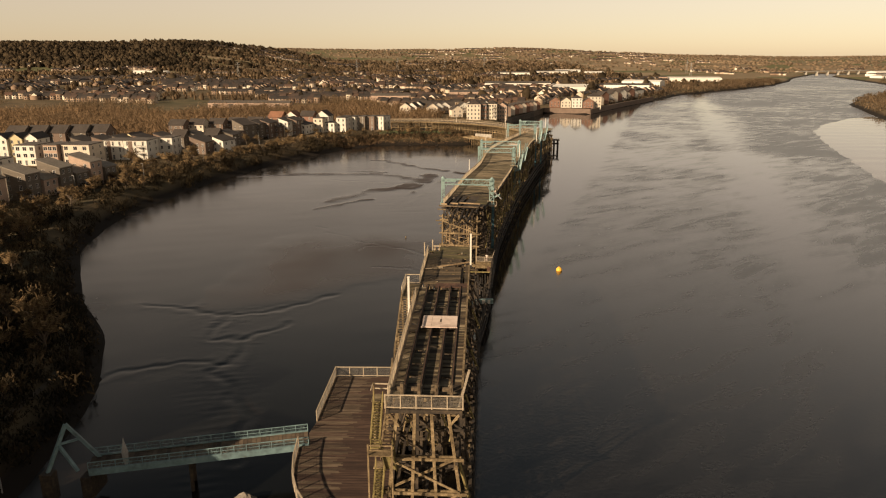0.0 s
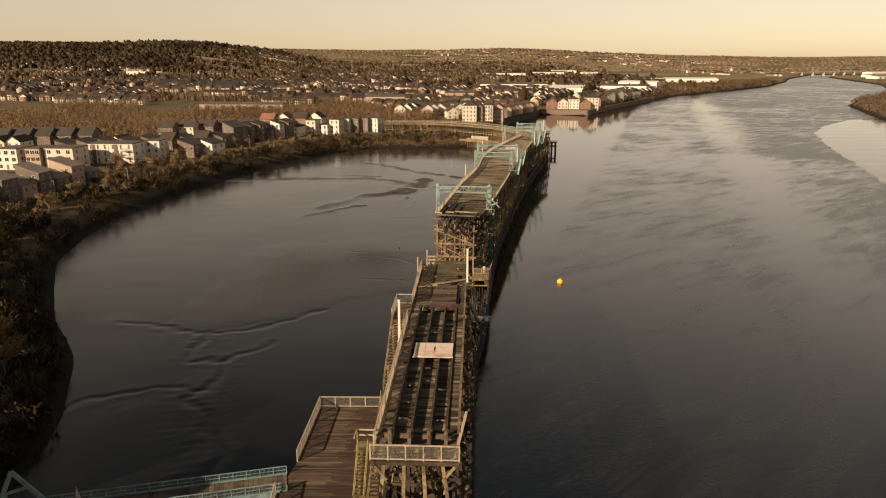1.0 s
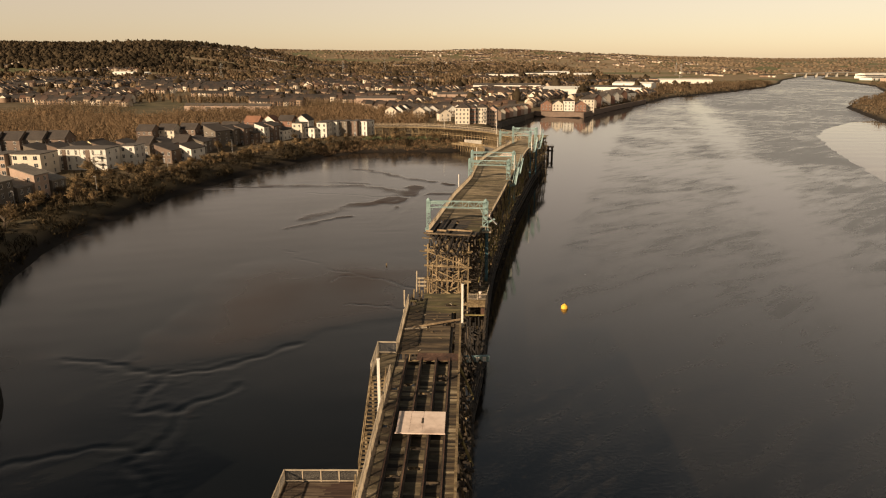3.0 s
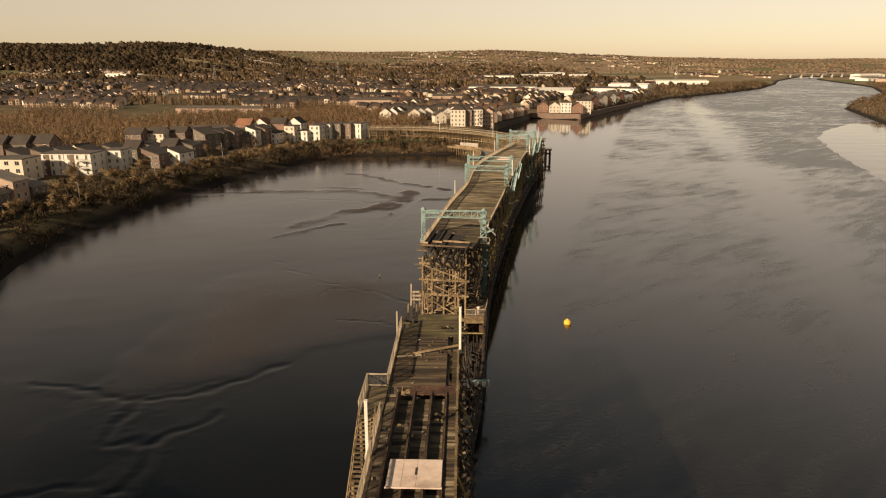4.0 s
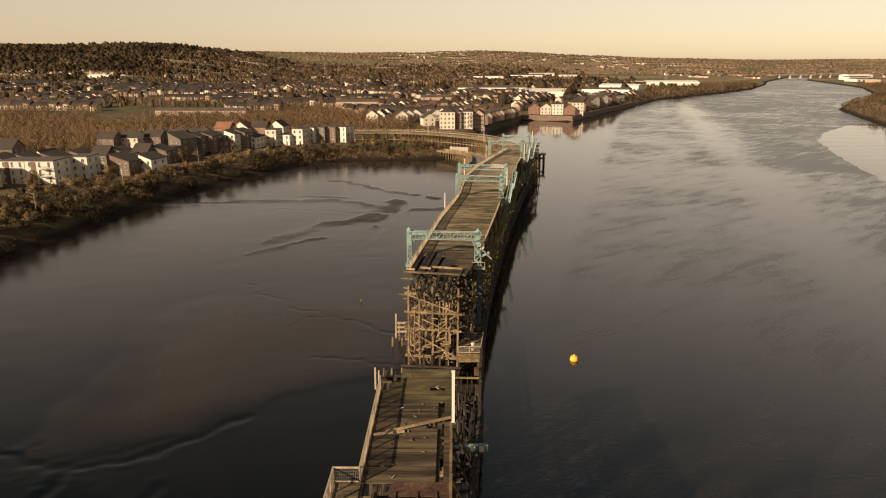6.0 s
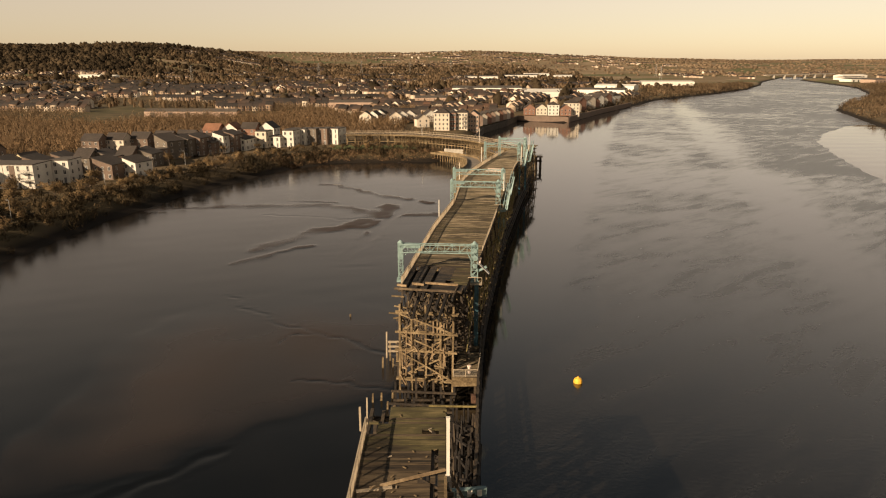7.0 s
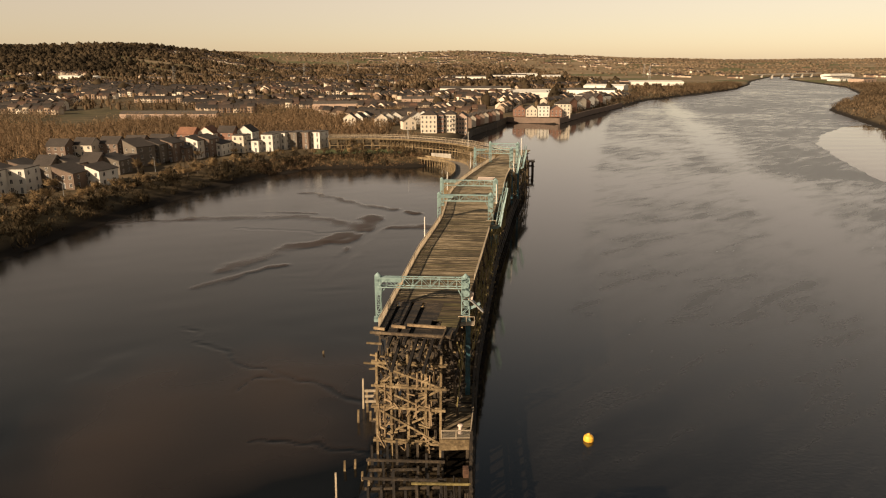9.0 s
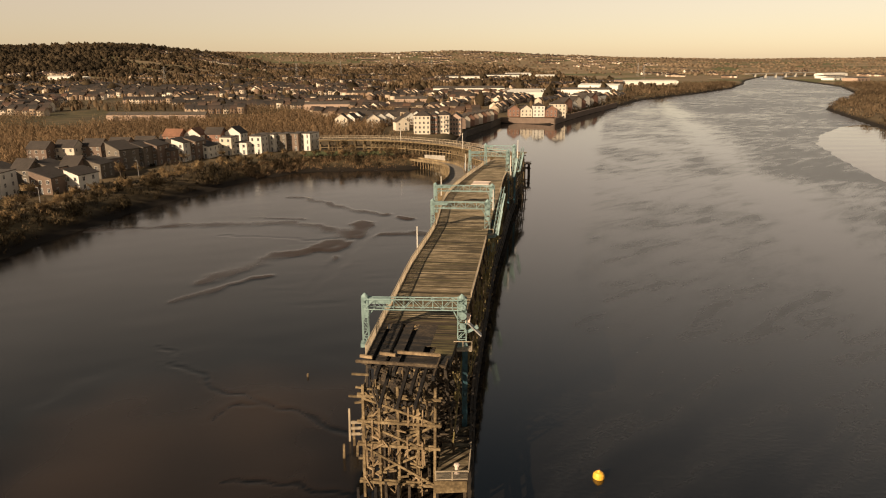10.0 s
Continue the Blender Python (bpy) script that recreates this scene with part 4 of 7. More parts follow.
A, B = Vector((-10.65, 2.35, PLAT)), Vector((-33.2, -3.3, PLAT + 0.05))
along = (B - A).normalized()
side = Vector((-along.y, along.x, 0))
bridge = thing("footbridge", "narrow footbridge with pale blue girders and railings", "footbridge", A)
span = (B - A).length
for s in (-1, 1):
    off = side * (1.5 * s)
    part("girder", Geo().beam(off + Vector((0, 0, -0.2)), off + along * span + Vector((0, 0, -0.2)), 0.22, 0.75), M_BLUE_DULL, bridge)
    part("top_rail", Geo().beam(off + Vector((0, 0, 0.98)), off + along * span + Vector((0, 0, 0.98)), 0.08), M_BLUE_DULL, bridge)
    part("mid_rail", Geo().beam(off + Vector((0, 0, 0.55)), off + along * span + Vector((0, 0, 0.55)), 0.05), M_BLUE_DULL, bridge)
    wires = Geo()
    for k in range(int(span / 0.13)):
        p = off + along * (k * 0.13 + 0.05)
        wires.beam(p + Vector((0, 0, 0.18)), p + Vector((0, 0, 0.96)), 0.018)
    tagged(part("infill", wires, M_BLUE_DULL, bridge), kind="stuff")
    for k in range(18):
        p = off + along * (span * k / 17)
        part("upright", Geo().beam(p, p + Vector((0, 0, 0.98)), 0.07), M_BLUE_DULL, bridge)
turn = math.degrees(math.atan2(along.y, along.x))
k = 0.0
while k < span:
    p = along * (k + 0.24)
    plank(bridge, M_PLATFORM_PALE, (p.x, p.y, 0.02), (0.46, 2.8, 0.08), turn)
    k += 0.49
for k in (0.56,):
    p = along * (span * k)
    for s in (-1.0, 1.0):
        q = p + side * s
        part("pile", Geo().tube(q + Vector((0, 0, -6)), q + Vector((0, 0, -0.5)), 0.22), M_TIMBER_DARK, bridge)

portal = thing("bridge_portal", "pale blue steel A-frame at the footbridge's land end", "portal", B - Vector((0, 0, 0.2)))
apex = Vector((-2.4, 0.2, 4.8))
for foot in ((-4.0, -1.6, 0.0), (0.2, 1.4, 0.1)):
    part("leg", Geo().beam(foot, apex, 0.34), M_BLUE_DULL, portal)
lower = apex.lerp(Vector((-4.0, -1.6, 0)), 0.42)
part("back_stay", Geo().beam(lower, (-0.9, -1.2, 0), 0.30), M_BLUE_DULL, portal)
part("cross_bar", Geo().beam(lower, apex.lerp(Vector((0.2, 1.4, 0.1)), 0.42), 0.22), M_BLUE_DULL, portal)
part("foot_plate", Geo().box(-4.6, -3.4, -2.2, -1.0, -3.2, 0.05), M_TIMBER_DARK, portal)
part("foot_plate", Geo().box(-0.6, 0.5, -1.6, 1.6, -3.2, -0.6), M_TIMBER_DARK, portal)

wrap = thing("wrapped_post", "grey cloth-wrapped post standing on the footbridge", "post", A + along * 19.5 + side * 1.2)
part("shaft", Geo().lathe((0, 0, 0), [(0.16, 0), (0.2, 0.3), (0.3, 0.9), (0.34, 1.6), (0.22, 2.3), (0.1, 2.9), (0.03, 3.3)], 10), M_LAMP, wrap)
part("tie", Geo().tube((0, 0, 1.5), (0, 0, 1.62), 0.36, 0.36, 10), M_LAMP, wrap)
mound = Geo()
mr = random.Random(9)
for ring in range(5):
    for k in range(12):
        a = 2 * math.pi * k / 12
        q = (1 - ring / 5) * (1 + mr.uniform(-0.15, 0.15))
        mound.v.append((1.7 * q * math.cos(a), 1.3 * q * math.sin(a), -0.4 + 1.7 * math.sqrt(ring / 5) + mr.uniform(-0.1, 0.1)))
mound.v.append((0, 0, 1.4))
for ring in range(4):
    mound.f += [(ring * 12 + k, ring * 12 + (k + 1) % 12, ring * 12 + 12 + (k + 1) % 12, ring * 12 + 12 + k) for k in range(12)]
mound.f += [(48 + k, 48 + (k + 1) % 12, 60) for k in range(12)]
stone = solid("boulder", mound, M_ROADWAY, "large grey boulder on the mud under the footbridge", "boulder")
stone.location = (-16.6, -3.9, 0.1)

# ---- the staith beyond the burnt gap ----
AXIS = [(4.6, 66), (6.9, 76.5), (8.3, 84), (12.2, 106), (14.4, 119), (19.2, 145), (23.4, 172), (29.0, 198), (34.6, 219), (40.5, 238), (46.5, 256), (53, 274)]
BREADTH = ([76, 84, 106, 119, 145, 160, 176, 190, 203, 219, 238, 260], [8.4, 9.6, 10.6, 11.0, 10.5, 11.6, 12.8, 12.0, 10.6, 9.2, 8.4, 8.0])


def curve_points(pts, step):
    """Evenly spaced places and headings on a smooth line through pts."""
    p = np.array([2 * np.array(pts[0]) - pts[1], *pts, 2 * np.array(pts[-1]) - pts[-2]], float)
    dense = []
    for a, b, c, d in zip(p, p[1:], p[2:], p[3:]):
        for t in np.linspace(0, 1, 24, endpoint=False):
            dense.append(0.5 * (2 * b + (c - a) * t + (2 * a - 5 * b + 4 * c - d) * t * t + (3 * b - a - 3 * c + d) * t ** 3))
    dense = np.array(dense + [p[-2]])
    s = np.r_[0, np.cumsum(np.hypot(*np.diff(dense[:, :2], axis=0).T))]
    k = np.arange(0, s[-1], step)
    line = np.stack([np.interp(k, s, dense[:, i]) for i in range(dense.shape[1])], -1)
    turn = np.gradient(line, axis=0)
    return line, np.degrees(np.arctan2(-turn[:, 0], turn[:, 1]))


LINE, TURN = curve_points(AXIS[1:], 0.5)
DECK2 = 15.0


def axis_at(s):
    """The place on the deck's middle, its heading and the deck's width, s metres along."""
    k = np.clip(s / 0.5, 0, len(LINE) - 1)
    x, y = (float(np.interp(k, np.arange(len(LINE)), LINE[:, i])) for i in (0, 1))
    return x, y, float(np.interp(k, np.arange(len(LINE)), TURN)), float(np.interp(y, *BREADTH))


def on2(across, s, z=DECK2):
    """A place on the deck: across from -1 (landward edge) to 1 (river edge)."""
    x, y, turn, w = axis_at(s)
    return tuple(pose(x, y, 0, 0, 0, turn) @ Vector((across * w / 2, 0, z)))


def s_of(y):
    return float(np.interp(y, LINE[:, 1], np.arange(len(LINE)) * 0.5))


far_staith = thing("timber_staith", "long curving timber staith with a burnt, splintered end", "staith", (8, 80, 0))
far_staith.matrix_world = Matrix.Identity(4)
S_DECK, S_END = s_of(83.0), s_of(262)
frames_far = {}
s, k = 3.4, 0
while s < S_END:
    x, y, turn, w = axis_at(s)
    key = (round(w), k < 1, k % 2)
    if key not in frames_far:
        h = round(w) / 2
        tops = [-h + 0.3, -h * 0.55, -h * 0.1, h * 0.38, h * 0.8]
        feet = [-h - 0.8, -h * 0.62, -h * 0.12, h * 0.44, h + 0.5]
        # first frame light, most inner ones dark: their shade is in the timber colour
        if k < 1:
            frames_far[key] = bent_meshes(tops, [-h + 0.1, -h * 0.58, -h * 0.1, h * 0.38, h * 0.76], 13.6, (12.4, 9.4, 6.6, 2.0), M_TIMBER, 0.35, 0.28, seed=5)
        else:
            frames_far[key] = bent_meshes(tops, feet, 14.4, (14.1, 9.4, 5.4, 2.0), M_TIMBER_DARK if k % 2 or k < 4 else M_TIMBER, seed=6 + k % 2)
    place_bent(far_staith, frames_far[key], pose(x, y, 0, 0, 0, turn))
    s += 4.6
    k += 1
for n in range(int((S_END - S_DECK) / 9.2)):     # long timbers on both flanks and under the deck
    a, b = S_DECK + n * 9.2, S_DECK + n * 9.2 + 9.2
    for across in (-0.97, -0.5, 0, 0.5, 0.97):
        part("stringer", Geo().beam(on2(across, a, 14.62), on2(across, b, 14.62), 0.3, 0.5), M_TIMBER_DARK, far_staith)
    # river-side walings go dark: that flank's shade is in the timber colour
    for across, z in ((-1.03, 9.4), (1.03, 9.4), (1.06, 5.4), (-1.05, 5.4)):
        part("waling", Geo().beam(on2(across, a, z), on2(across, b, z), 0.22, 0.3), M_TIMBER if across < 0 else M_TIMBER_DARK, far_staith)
    for half in (0, 4.6):
        for lo, hi in ((5.4, 9.4), (9.6, 14.0)):
            flip = rng.random() < 0.5
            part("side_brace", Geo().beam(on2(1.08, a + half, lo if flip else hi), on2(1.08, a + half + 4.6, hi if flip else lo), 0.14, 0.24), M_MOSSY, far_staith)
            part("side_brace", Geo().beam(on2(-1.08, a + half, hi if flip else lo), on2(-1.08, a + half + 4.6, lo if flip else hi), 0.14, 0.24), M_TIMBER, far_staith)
for k in range(110):                      # knee pieces and short struts crowding the river flank
    s = rng.uniform(S_DECK, S_DECK + 110)
    z, t = rng.uniform(4, 13.8), rng.uniform(-0.9, 0.9)
    part("strut", Geo().beam(on2(1.0 + rng.uniform(0, 0.12), s, z), on2(1.12, s + t, z + rng.uniform(0.4, 1.6)), 0.2, 0.24), M_MOSSY if k % 3 else M_TIMBER, far_staith)
# burnt ends: beams that run on past the boards, and splintered pieces in the open frames
for across, run in ((-0.86, 0.4), (-0.62, 3.0), (-0.40, 6.4), (-0.22, 2.0), (0.02, 6.6), (0.25, 4.0), (0.46, 6.2), (0.70, 2.6)):
    part("burnt_beam", Geo().beam(on2(across, S_DECK + 4, 14.7), on2(across + rng.uniform(-.02, .02), max(S_DECK - run, 0.4), 14.4 - (0.25 * run if run > 3 else 0)), 0.32, 0.42), M_CHAR_SHADE, far_staith)
splinter = random.Random(77)
for k in range(235):
    front = k < 150
    s = splinter.uniform(2.9, 4.3) if front else splinter.choice((5.6, 6.2, 8.0, 8.4, 12.6)) + splinter.uniform(-0.4, 0.4)
    a, z = splinter.choice((-0.88, -0.72, -0.55, -0.36, -0.14, 0.10, 0.32, 0.52)) + splinter.uniform(-0.06, 0.06), splinter.uniform(0.5, 12.4)
    style = splinter.random()
    if style < 0.42:          # uprights standing beside the legs
        da, dz, ds = splinter.uniform(-0.03, 0.03), splinter.uniform(1.0, 3.4), splinter.uniform(-0.1, 0.1)
    elif style < 0.74:        # short raking braces
        da, dz, ds = splinter.choice((-1, 1)) * splinter.uniform(0.12, 0.34), splinter.uniform(0.5, 1.9), 0.1
    else:                     # stub beams end-on to the river
        da, dz, ds = splinter.choice((-1, 1)) * splinter.uniform(0.10, 0.26), splinter.uniform(-0.12, 0.12), splinter.uniform(-0.6, 0.6)
    # below the burnt top: front pieces in a sunlit tone, deeper ones shade-toned
    mat = ((M_TIMBER_PALE, M_TIMBER, M_TIMBER_PALE)[splinter.randrange(3)] if front else (M_TIMBER_DARK, M_TIMBER_MID)[splinter.randrange(2)]) if z < 11.0 else (M_CHAR_SHADE, M_TIMBER_DARK, M_TIMBER)[splinter.randrange(3)]
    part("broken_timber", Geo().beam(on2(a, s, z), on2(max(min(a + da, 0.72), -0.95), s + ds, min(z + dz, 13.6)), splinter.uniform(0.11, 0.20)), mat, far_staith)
for z, a, L in ((13.2, -1.12, 0.4), (12.1, -1.3, 0.5), (11.3, -1.16, 0.3), (4.6, -1.1, 0.3), (14.7, -1.2, 0.4)):
    part("broken_timber", Geo().beam(on2(a, 3.6, z), on2(a + L, 3.8, z + splinter.uniform(-0.3, 0.3)), 0.2), M_TIMBER, far_staith)
for a, b, z, s in ((-0.68, -0.30, 15.25, S_DECK + 1.4), (-0.28, 0.74, 15.3, S_DECK + 1.8), (-1.12, -0.82, 15.2, S_DECK + 0.6), (-1.2, 0.92, 14.9, S_DECK - 0.2)):
    part("edge_timber", Geo().beam(on2(a, s, z), on2(b, s - 0.3, z), 0.26, 0.3), M_TIMBER_PALE if z > 15 else M_TIMBER_MID, far_staith)
for a, s0, s1 in ((0.74, S_DECK - 2.6, S_DECK + 1.6), (0.93, S_DECK - 1.0, S_DECK + 0.8)):
    part("edge_timber", Geo().beam(on2(a, s0, 14.9), on2(a, s1, 15.2), 0.17), M_TIMBER_MID, far_staith)

# deck boards: open slots by the burnt end, then whole boards
s, n_boards, rest = S_DECK, 0, Geo()
while s < S_END:
    x, y, turn, w = axis_at(s + 0.2)
    b = rng.uniform(0.30, 0.42)
    mat = M_CHAR_SHADE if s < S_DECK + 1.6 else ((M_TIMBER_DARK, M_CHAR_SHADE, M_TIMBER_DARK, M_PLANK)[rng.randrange(4)] if s < S_DECK + 8.5 else M_PLANK if s < S_DECK + 13 else M_PLANK_GREY)
    if rng.random() < 0.22 and s > S_DECK + 12:
        mat = M_PLANK_GREEN
    pieces = [(-1.0, 1.0, mat)]
    if s < S_DECK + 11:
        burnt = (M_CHAR_SHADE, M_CHAR_SHADE, M_TIMBER_DARK)[rng.randrange(3)]
        pieces = [(-1.0, -0.84, burnt), (-0.74, -0.5, burnt), (-0.40, -0.18, burnt), (-0.06, 0.40, burnt if s < S_DECK + 7 else M_TIMBER_DARK), (0.405, 0.98, M_CHAR_SHADE if s < S_DECK + 2 else (M_PLANK_GREEN, M_PLANK, M_PLANK_GREEN)[rng.randrange(3)])]
        if S_DECK + 2.2 < s < S_DECK + 4.2:
            pieces[3:] = [(-0.06, 0.28, burnt), (0.55, 0.98, M_PLANK_GREEN)]
    elif n_boards % 6 == 0:        # a dark seam over each bearer
        pieces = [(-1.0, 1.0, M_PLANK)]
    n_boards += 1
    for a0, a1, mat in pieces:
        at = pose(x, y, 0, 0, 0, turn) @ Vector(((a0 + a1) / 2 * w / 2, 0, DECK2 - 0.05 + rng.uniform(-0.012, 0.012)))
        if s < S_DECK + 68:
            plank(far_staith, mat, at, ((a1 - a0) * w / 2, b - rng.choice((0.02, 0.03, 0.06)), 0.1), turn)
        else:
            rest.box(-w / 2, w / 2, -b / 2 + 0.015, b / 2 - 0.015, -0.05, 0.05, Matrix.Translation(at) @ pose(0, 0, 0, 0, 0, turn))
    if s < S_DECK + 10.6:
        # black floor added under the slots, standing in for the shade below deck
        at = pose(x, y, 0, 0, 0, turn) @ Vector((-0.06 * w, 0, DECK2 - 0.62))
        plank(far_staith, M_CHAR_SHADE, at, (0.86 * w, b - 0.02, 0.08), turn)
    s += b
tagged(part("board", rest, M_PLANK_GREY, far_staith), kind="stuff")
line = [on2(-1.0, S_DECK + 1 + k * 6) for k in range(int((s_of(243) - S_DECK) / 6))]
fence(line, 1.3, "pale timber balustrade along the staith's landward edge", 1.5, 0.26, group="staith fences")
line = [on2(1.0, S_DECK + 22 + k * 8, DECK2) for k in range(int((s_of(140) - S_DECK - 22) / 8) + 1)]
fence(line, 0.8, "low pale rail along the staith's river edge", 2.0, 0.5, group="staith fences")
line = [on2(1.0, s_of(184) + k * 6, DECK2) for k in range(6)]
fence(line, 0.8, "low pale rail along the staith's river edge", 2.0, 0.5, group="staith fences")
hatch = solid("deck_hatch", Geo().box(-2.2, 2.2, -2.4, 2.4, 0, 0.1).box(-2.4, 2.4, -2.6, -2.4, 0, 0.16).box(-2.4, 2.4, 2.4, 2.6, 0, 0.16), M_PANEL, "pale boarded patch laid on the deck", "hatch")
hatch.matrix_world = pose(*on2(0.0, s_of(196), DECK2 + 0.004), 0, 0, axis_at(s_of(196))[2])


# ---- loading gantries ----
def gantry(left, right, z0, z1, label, chute=True, wheels=True):
    """A steel portal over the deck: two lattice posts, a lattice girder, winding wheels and a loading arm."""
    left, right = Vector((*left, 0)), Vector((*right, 0))
    made = thing("loading_gantry", label, "gantry", (*left.xy, z0), "loading gantries")
    across = (right - left).normalized()
    back = Vector((-across.y, across.x, 0))
    span, tall, up = (right - left).length, z1 - z0, Vector((0, 0, 1))
    for n, foot in enumerate((Vector(), across * span)):
        w = 0.34 if n == 0 else 0.5
        post = Geo()
        for i, j in ((-1, -1), (1, -1), (1, 1), (-1, 1)):
            c = foot + across * (i * w) + back * (j * 0.35)
            post.beam(c, c + up * tall, 0.11)
        for k in range(6):
            z = tall * k / 6
            for j in (-1, 1):
                a = foot + back * (j * 0.35)
                i = 1 if k % 2 else -1
                post.beam(a - across * (i * w) + up * z, a + across * (i * w) + up * (z + tall / 6), 0.08)
                post.beam(a - across * w + up * (z + tall / 6), a + across * w + up * (z + tall / 6), 0.08)
        mast = part("post", post, M_BLUE, made)
        part("base_plate", Geo().beam(foot - up * 0.1, foot + up * 0.35, 1.3, 1.1), M_BLUE, mast)
        part("cap", Geo().lathe(foot + up * (tall - 0.1), [(0.42, 0), (0.45, 0.18), (0.25, 0.42), (0.05, 0.6)], 10), M_BLUE, mast)
        part("web_plate", Geo().beam(foot + up * (tall * 0.55) + back * 0.36, foot + up * tall + back * 0.36, 2 * w, 0.03), M_BLUE, mast)
    deep = 1.25
    for j in (-0.45, 0.45):
        truss = Geo()
        for z in (tall - 0.15, tall - deep - 0.15):
            truss.beam(back * j + up * z, across * span + back * j + up * z, 0.09, 0.12)
        n = 10
        for k in range(n):
            a, b = across * (span * k / n), across * (span * (k + 1) / n)
            hi, lo = up * (tall - 0.15), up * (tall - deep - 0.15)
            truss.beam(back * j + a + (hi if k % 2 else lo), back * j + b + (lo if k % 2 else hi), 0.055)
            truss.beam(back * j + a + lo, back * j + a + hi, 0.05)
        part("truss", truss, M_BLUE, made)
    for k in range(9):
        p = across * (span * (k + 0.5) / 9)
        part("tie", Geo().beam(p - back * 0.45 + up * (tall - 0.15), p + across * (0.6 if k % 2 else -0.6) + back * 0.45 + up * (tall - 0.15), 0.05), M_BLUE, made)
    part("winding_box", Geo().box(0, span * 0.27, -0.3, 0.3, tall - 0.75, tall - 0.1, Matrix(((across.x, back.x, 0, 0), (across.y, back.y, 0, 0), (0, 0, 1, 0), (0, 0, 0, 1)))), M_BLUE, made)
    for s in (1.1, span - 1.1):
        part("knee", Geo().beam(across * s + up * (tall - deep - 0.15), across * (s - 1.0 if s < 2 else s + 0.6) + up * (tall - deep - 1.4), 0.12), M_BLUE, made)
    if wheels:
        for z, r in ((tall - 0.9, 0.36), (tall - 2.0, 0.46), (tall - 3.3, 0.36)):
            c = across * (span + 0.1) - back * 0.75 + up * z
            part("wheel", Geo().tube(c, c + back * 0.22, r, r, 14).tube(c - back * 0.05, c + back * 0.3, 0.14, 0.14, 8), M_BLUE, made)
    if chute:
        a = across * (span + 0.6) + up * (tall * 0.52)
        part("chute", Geo().beam(a, a + across * 1.7 - up * 1.7, 0.9, 0.14), M_LAMP, made, "grey steel loading chute")
        part("arm", Geo().beam(across * (span + 0.5) + up * (tall * 0.3), across * (span + 1.9) + up * (tall * 0.42), 0.34), M_BLUE, made)
        part("hood", Geo().beam(a - up * 0.3, a + up * 0.9 + across * 0.2, 0.5), M_PANEL, made)
    part("walkway", Geo().beam(across * (span - 0.9) + up * 0.05 - back * 0.8, across * (span + 1.2) + up * 0.05 - back * 0.8, 1.4, 0.12), M_FENCE, made)
    for s in (span - 0.9, span + 0.15, span + 1.2):
        part("rail_post", Geo().beam(across * s + up * 0.1 - back * 1.4, across * s + up * 1.2 - back * 1.4, 0.08), M_FENCE, made)
    part("walkway_rail", Geo().beam(across * (span - 0.9) + up * 1.2 - back * 1.4, across * (span + 1.2) + up * 1.2 - back * 1.4, 0.08), M_FENCE, made)
    part("column", Geo().beam(across * (span + 0.35) + up * (3.2 - z0), across * (span + 0.35) - up * 0.3, 0.62, 0.62), M_BLUE_DEEP, made, "dark blue steel column under the gantry")
    return made


def raised_arm(left, right, z1):
    """A second, raised boom beside a gantry on the river side."""
    right = Vector((*right, 0))
    across = (right - Vector((*left, 0))).normalized()
    back = Vector((-across.y, across.x, 0))
    base = right + across * 1.4
    made = thing("loading_boom", "pale blue lattice loading boom folded upright at the deck's edge", "boom", (*base.xy, 13.6), "loading booms")
    g = Geo()
    p, q = -back * 0.6, back * 1.4 + across * 1.0 + Vector((0, 0, z1 - 14.4))
    for i in (-0.3, 0.3):
        for j in (-0.25, 0.25):
            g.beam(p + across * i + Vector((0, 0, j)), q + across * i + Vector((0, 0, j)), 0.09)
    for k in range(7):
        a, b = p.lerp(q, k / 7), p.lerp(q, (k + 1) / 7)
        i = 0.3 if k % 2 else -0.3
        g.beam(a + across * i, b - across * i, 0.06)
    part("boom", g, M_BLUE, made)
    part("hinge", Geo().beam(p - across * 1.4 - Vector((0, 0, 0.3)), p + across * 0.4, 0.5), M_BLUE, made)
    part("trough", Geo().beam(p + across * 0.5, p.lerp(q, 0.8) + across * 0.5, 0.7, 0.1), M_BLUE, made)


gantry((3.3, 90.6), (14.7, 89.4), 13.9, 20.0, "pale blue steel loading gantry with winding wheels at the burnt end")
for l, r, za, zb in (((13.5, 146.1), (24.2, 144.6), 13.9, 20.3), ((14.9, 165.4), (27.4, 163.2), 14.0, 20.2),
                     ((27.5, 217.6), (38.6, 215.6), 14.0, 21.0), ((33.6, 229.6), (42.2, 226.6), 14.0, 21.4)):
    gantry(l, r, za, zb, "pale blue steel loading gantry spanning the staith deck", chute=False)
    raised_arm(l, r, zb)

# ---- river-side fender ----
FENDER = [(7.6, -44), (8.0, -12), (8.3, -3), (9.6, 28), (10.7, 42), (12.4, 52), (14.1, 72), (15.6, 86), (17.4, 101), (20.8, 121), (27.7, 160), (33.3, 186), (40.2, 218), (47.8, 250), (53, 274)]
fpts, fturn = curve_points(FENDER, 2.3)
fender = thing("fender", "weathered timber fender of piles and walings along the river", "fender", (8, -20, 0))
fender.matrix_world = Matrix.Identity(4)
for n, (p, turn) in enumerate(zip(fpts, fturn)):
    top = 4.3 + rng.uniform(-0.3, 0.5)
    # wet timber, taken near black with the tone of this shaded face
    part("post", Geo().beam((p[0], p[1], -1.5), (p[0], p[1], top), 0.32), M_CHAR_SHADE if n % 4 else M_TIMBER_DARK, fender)
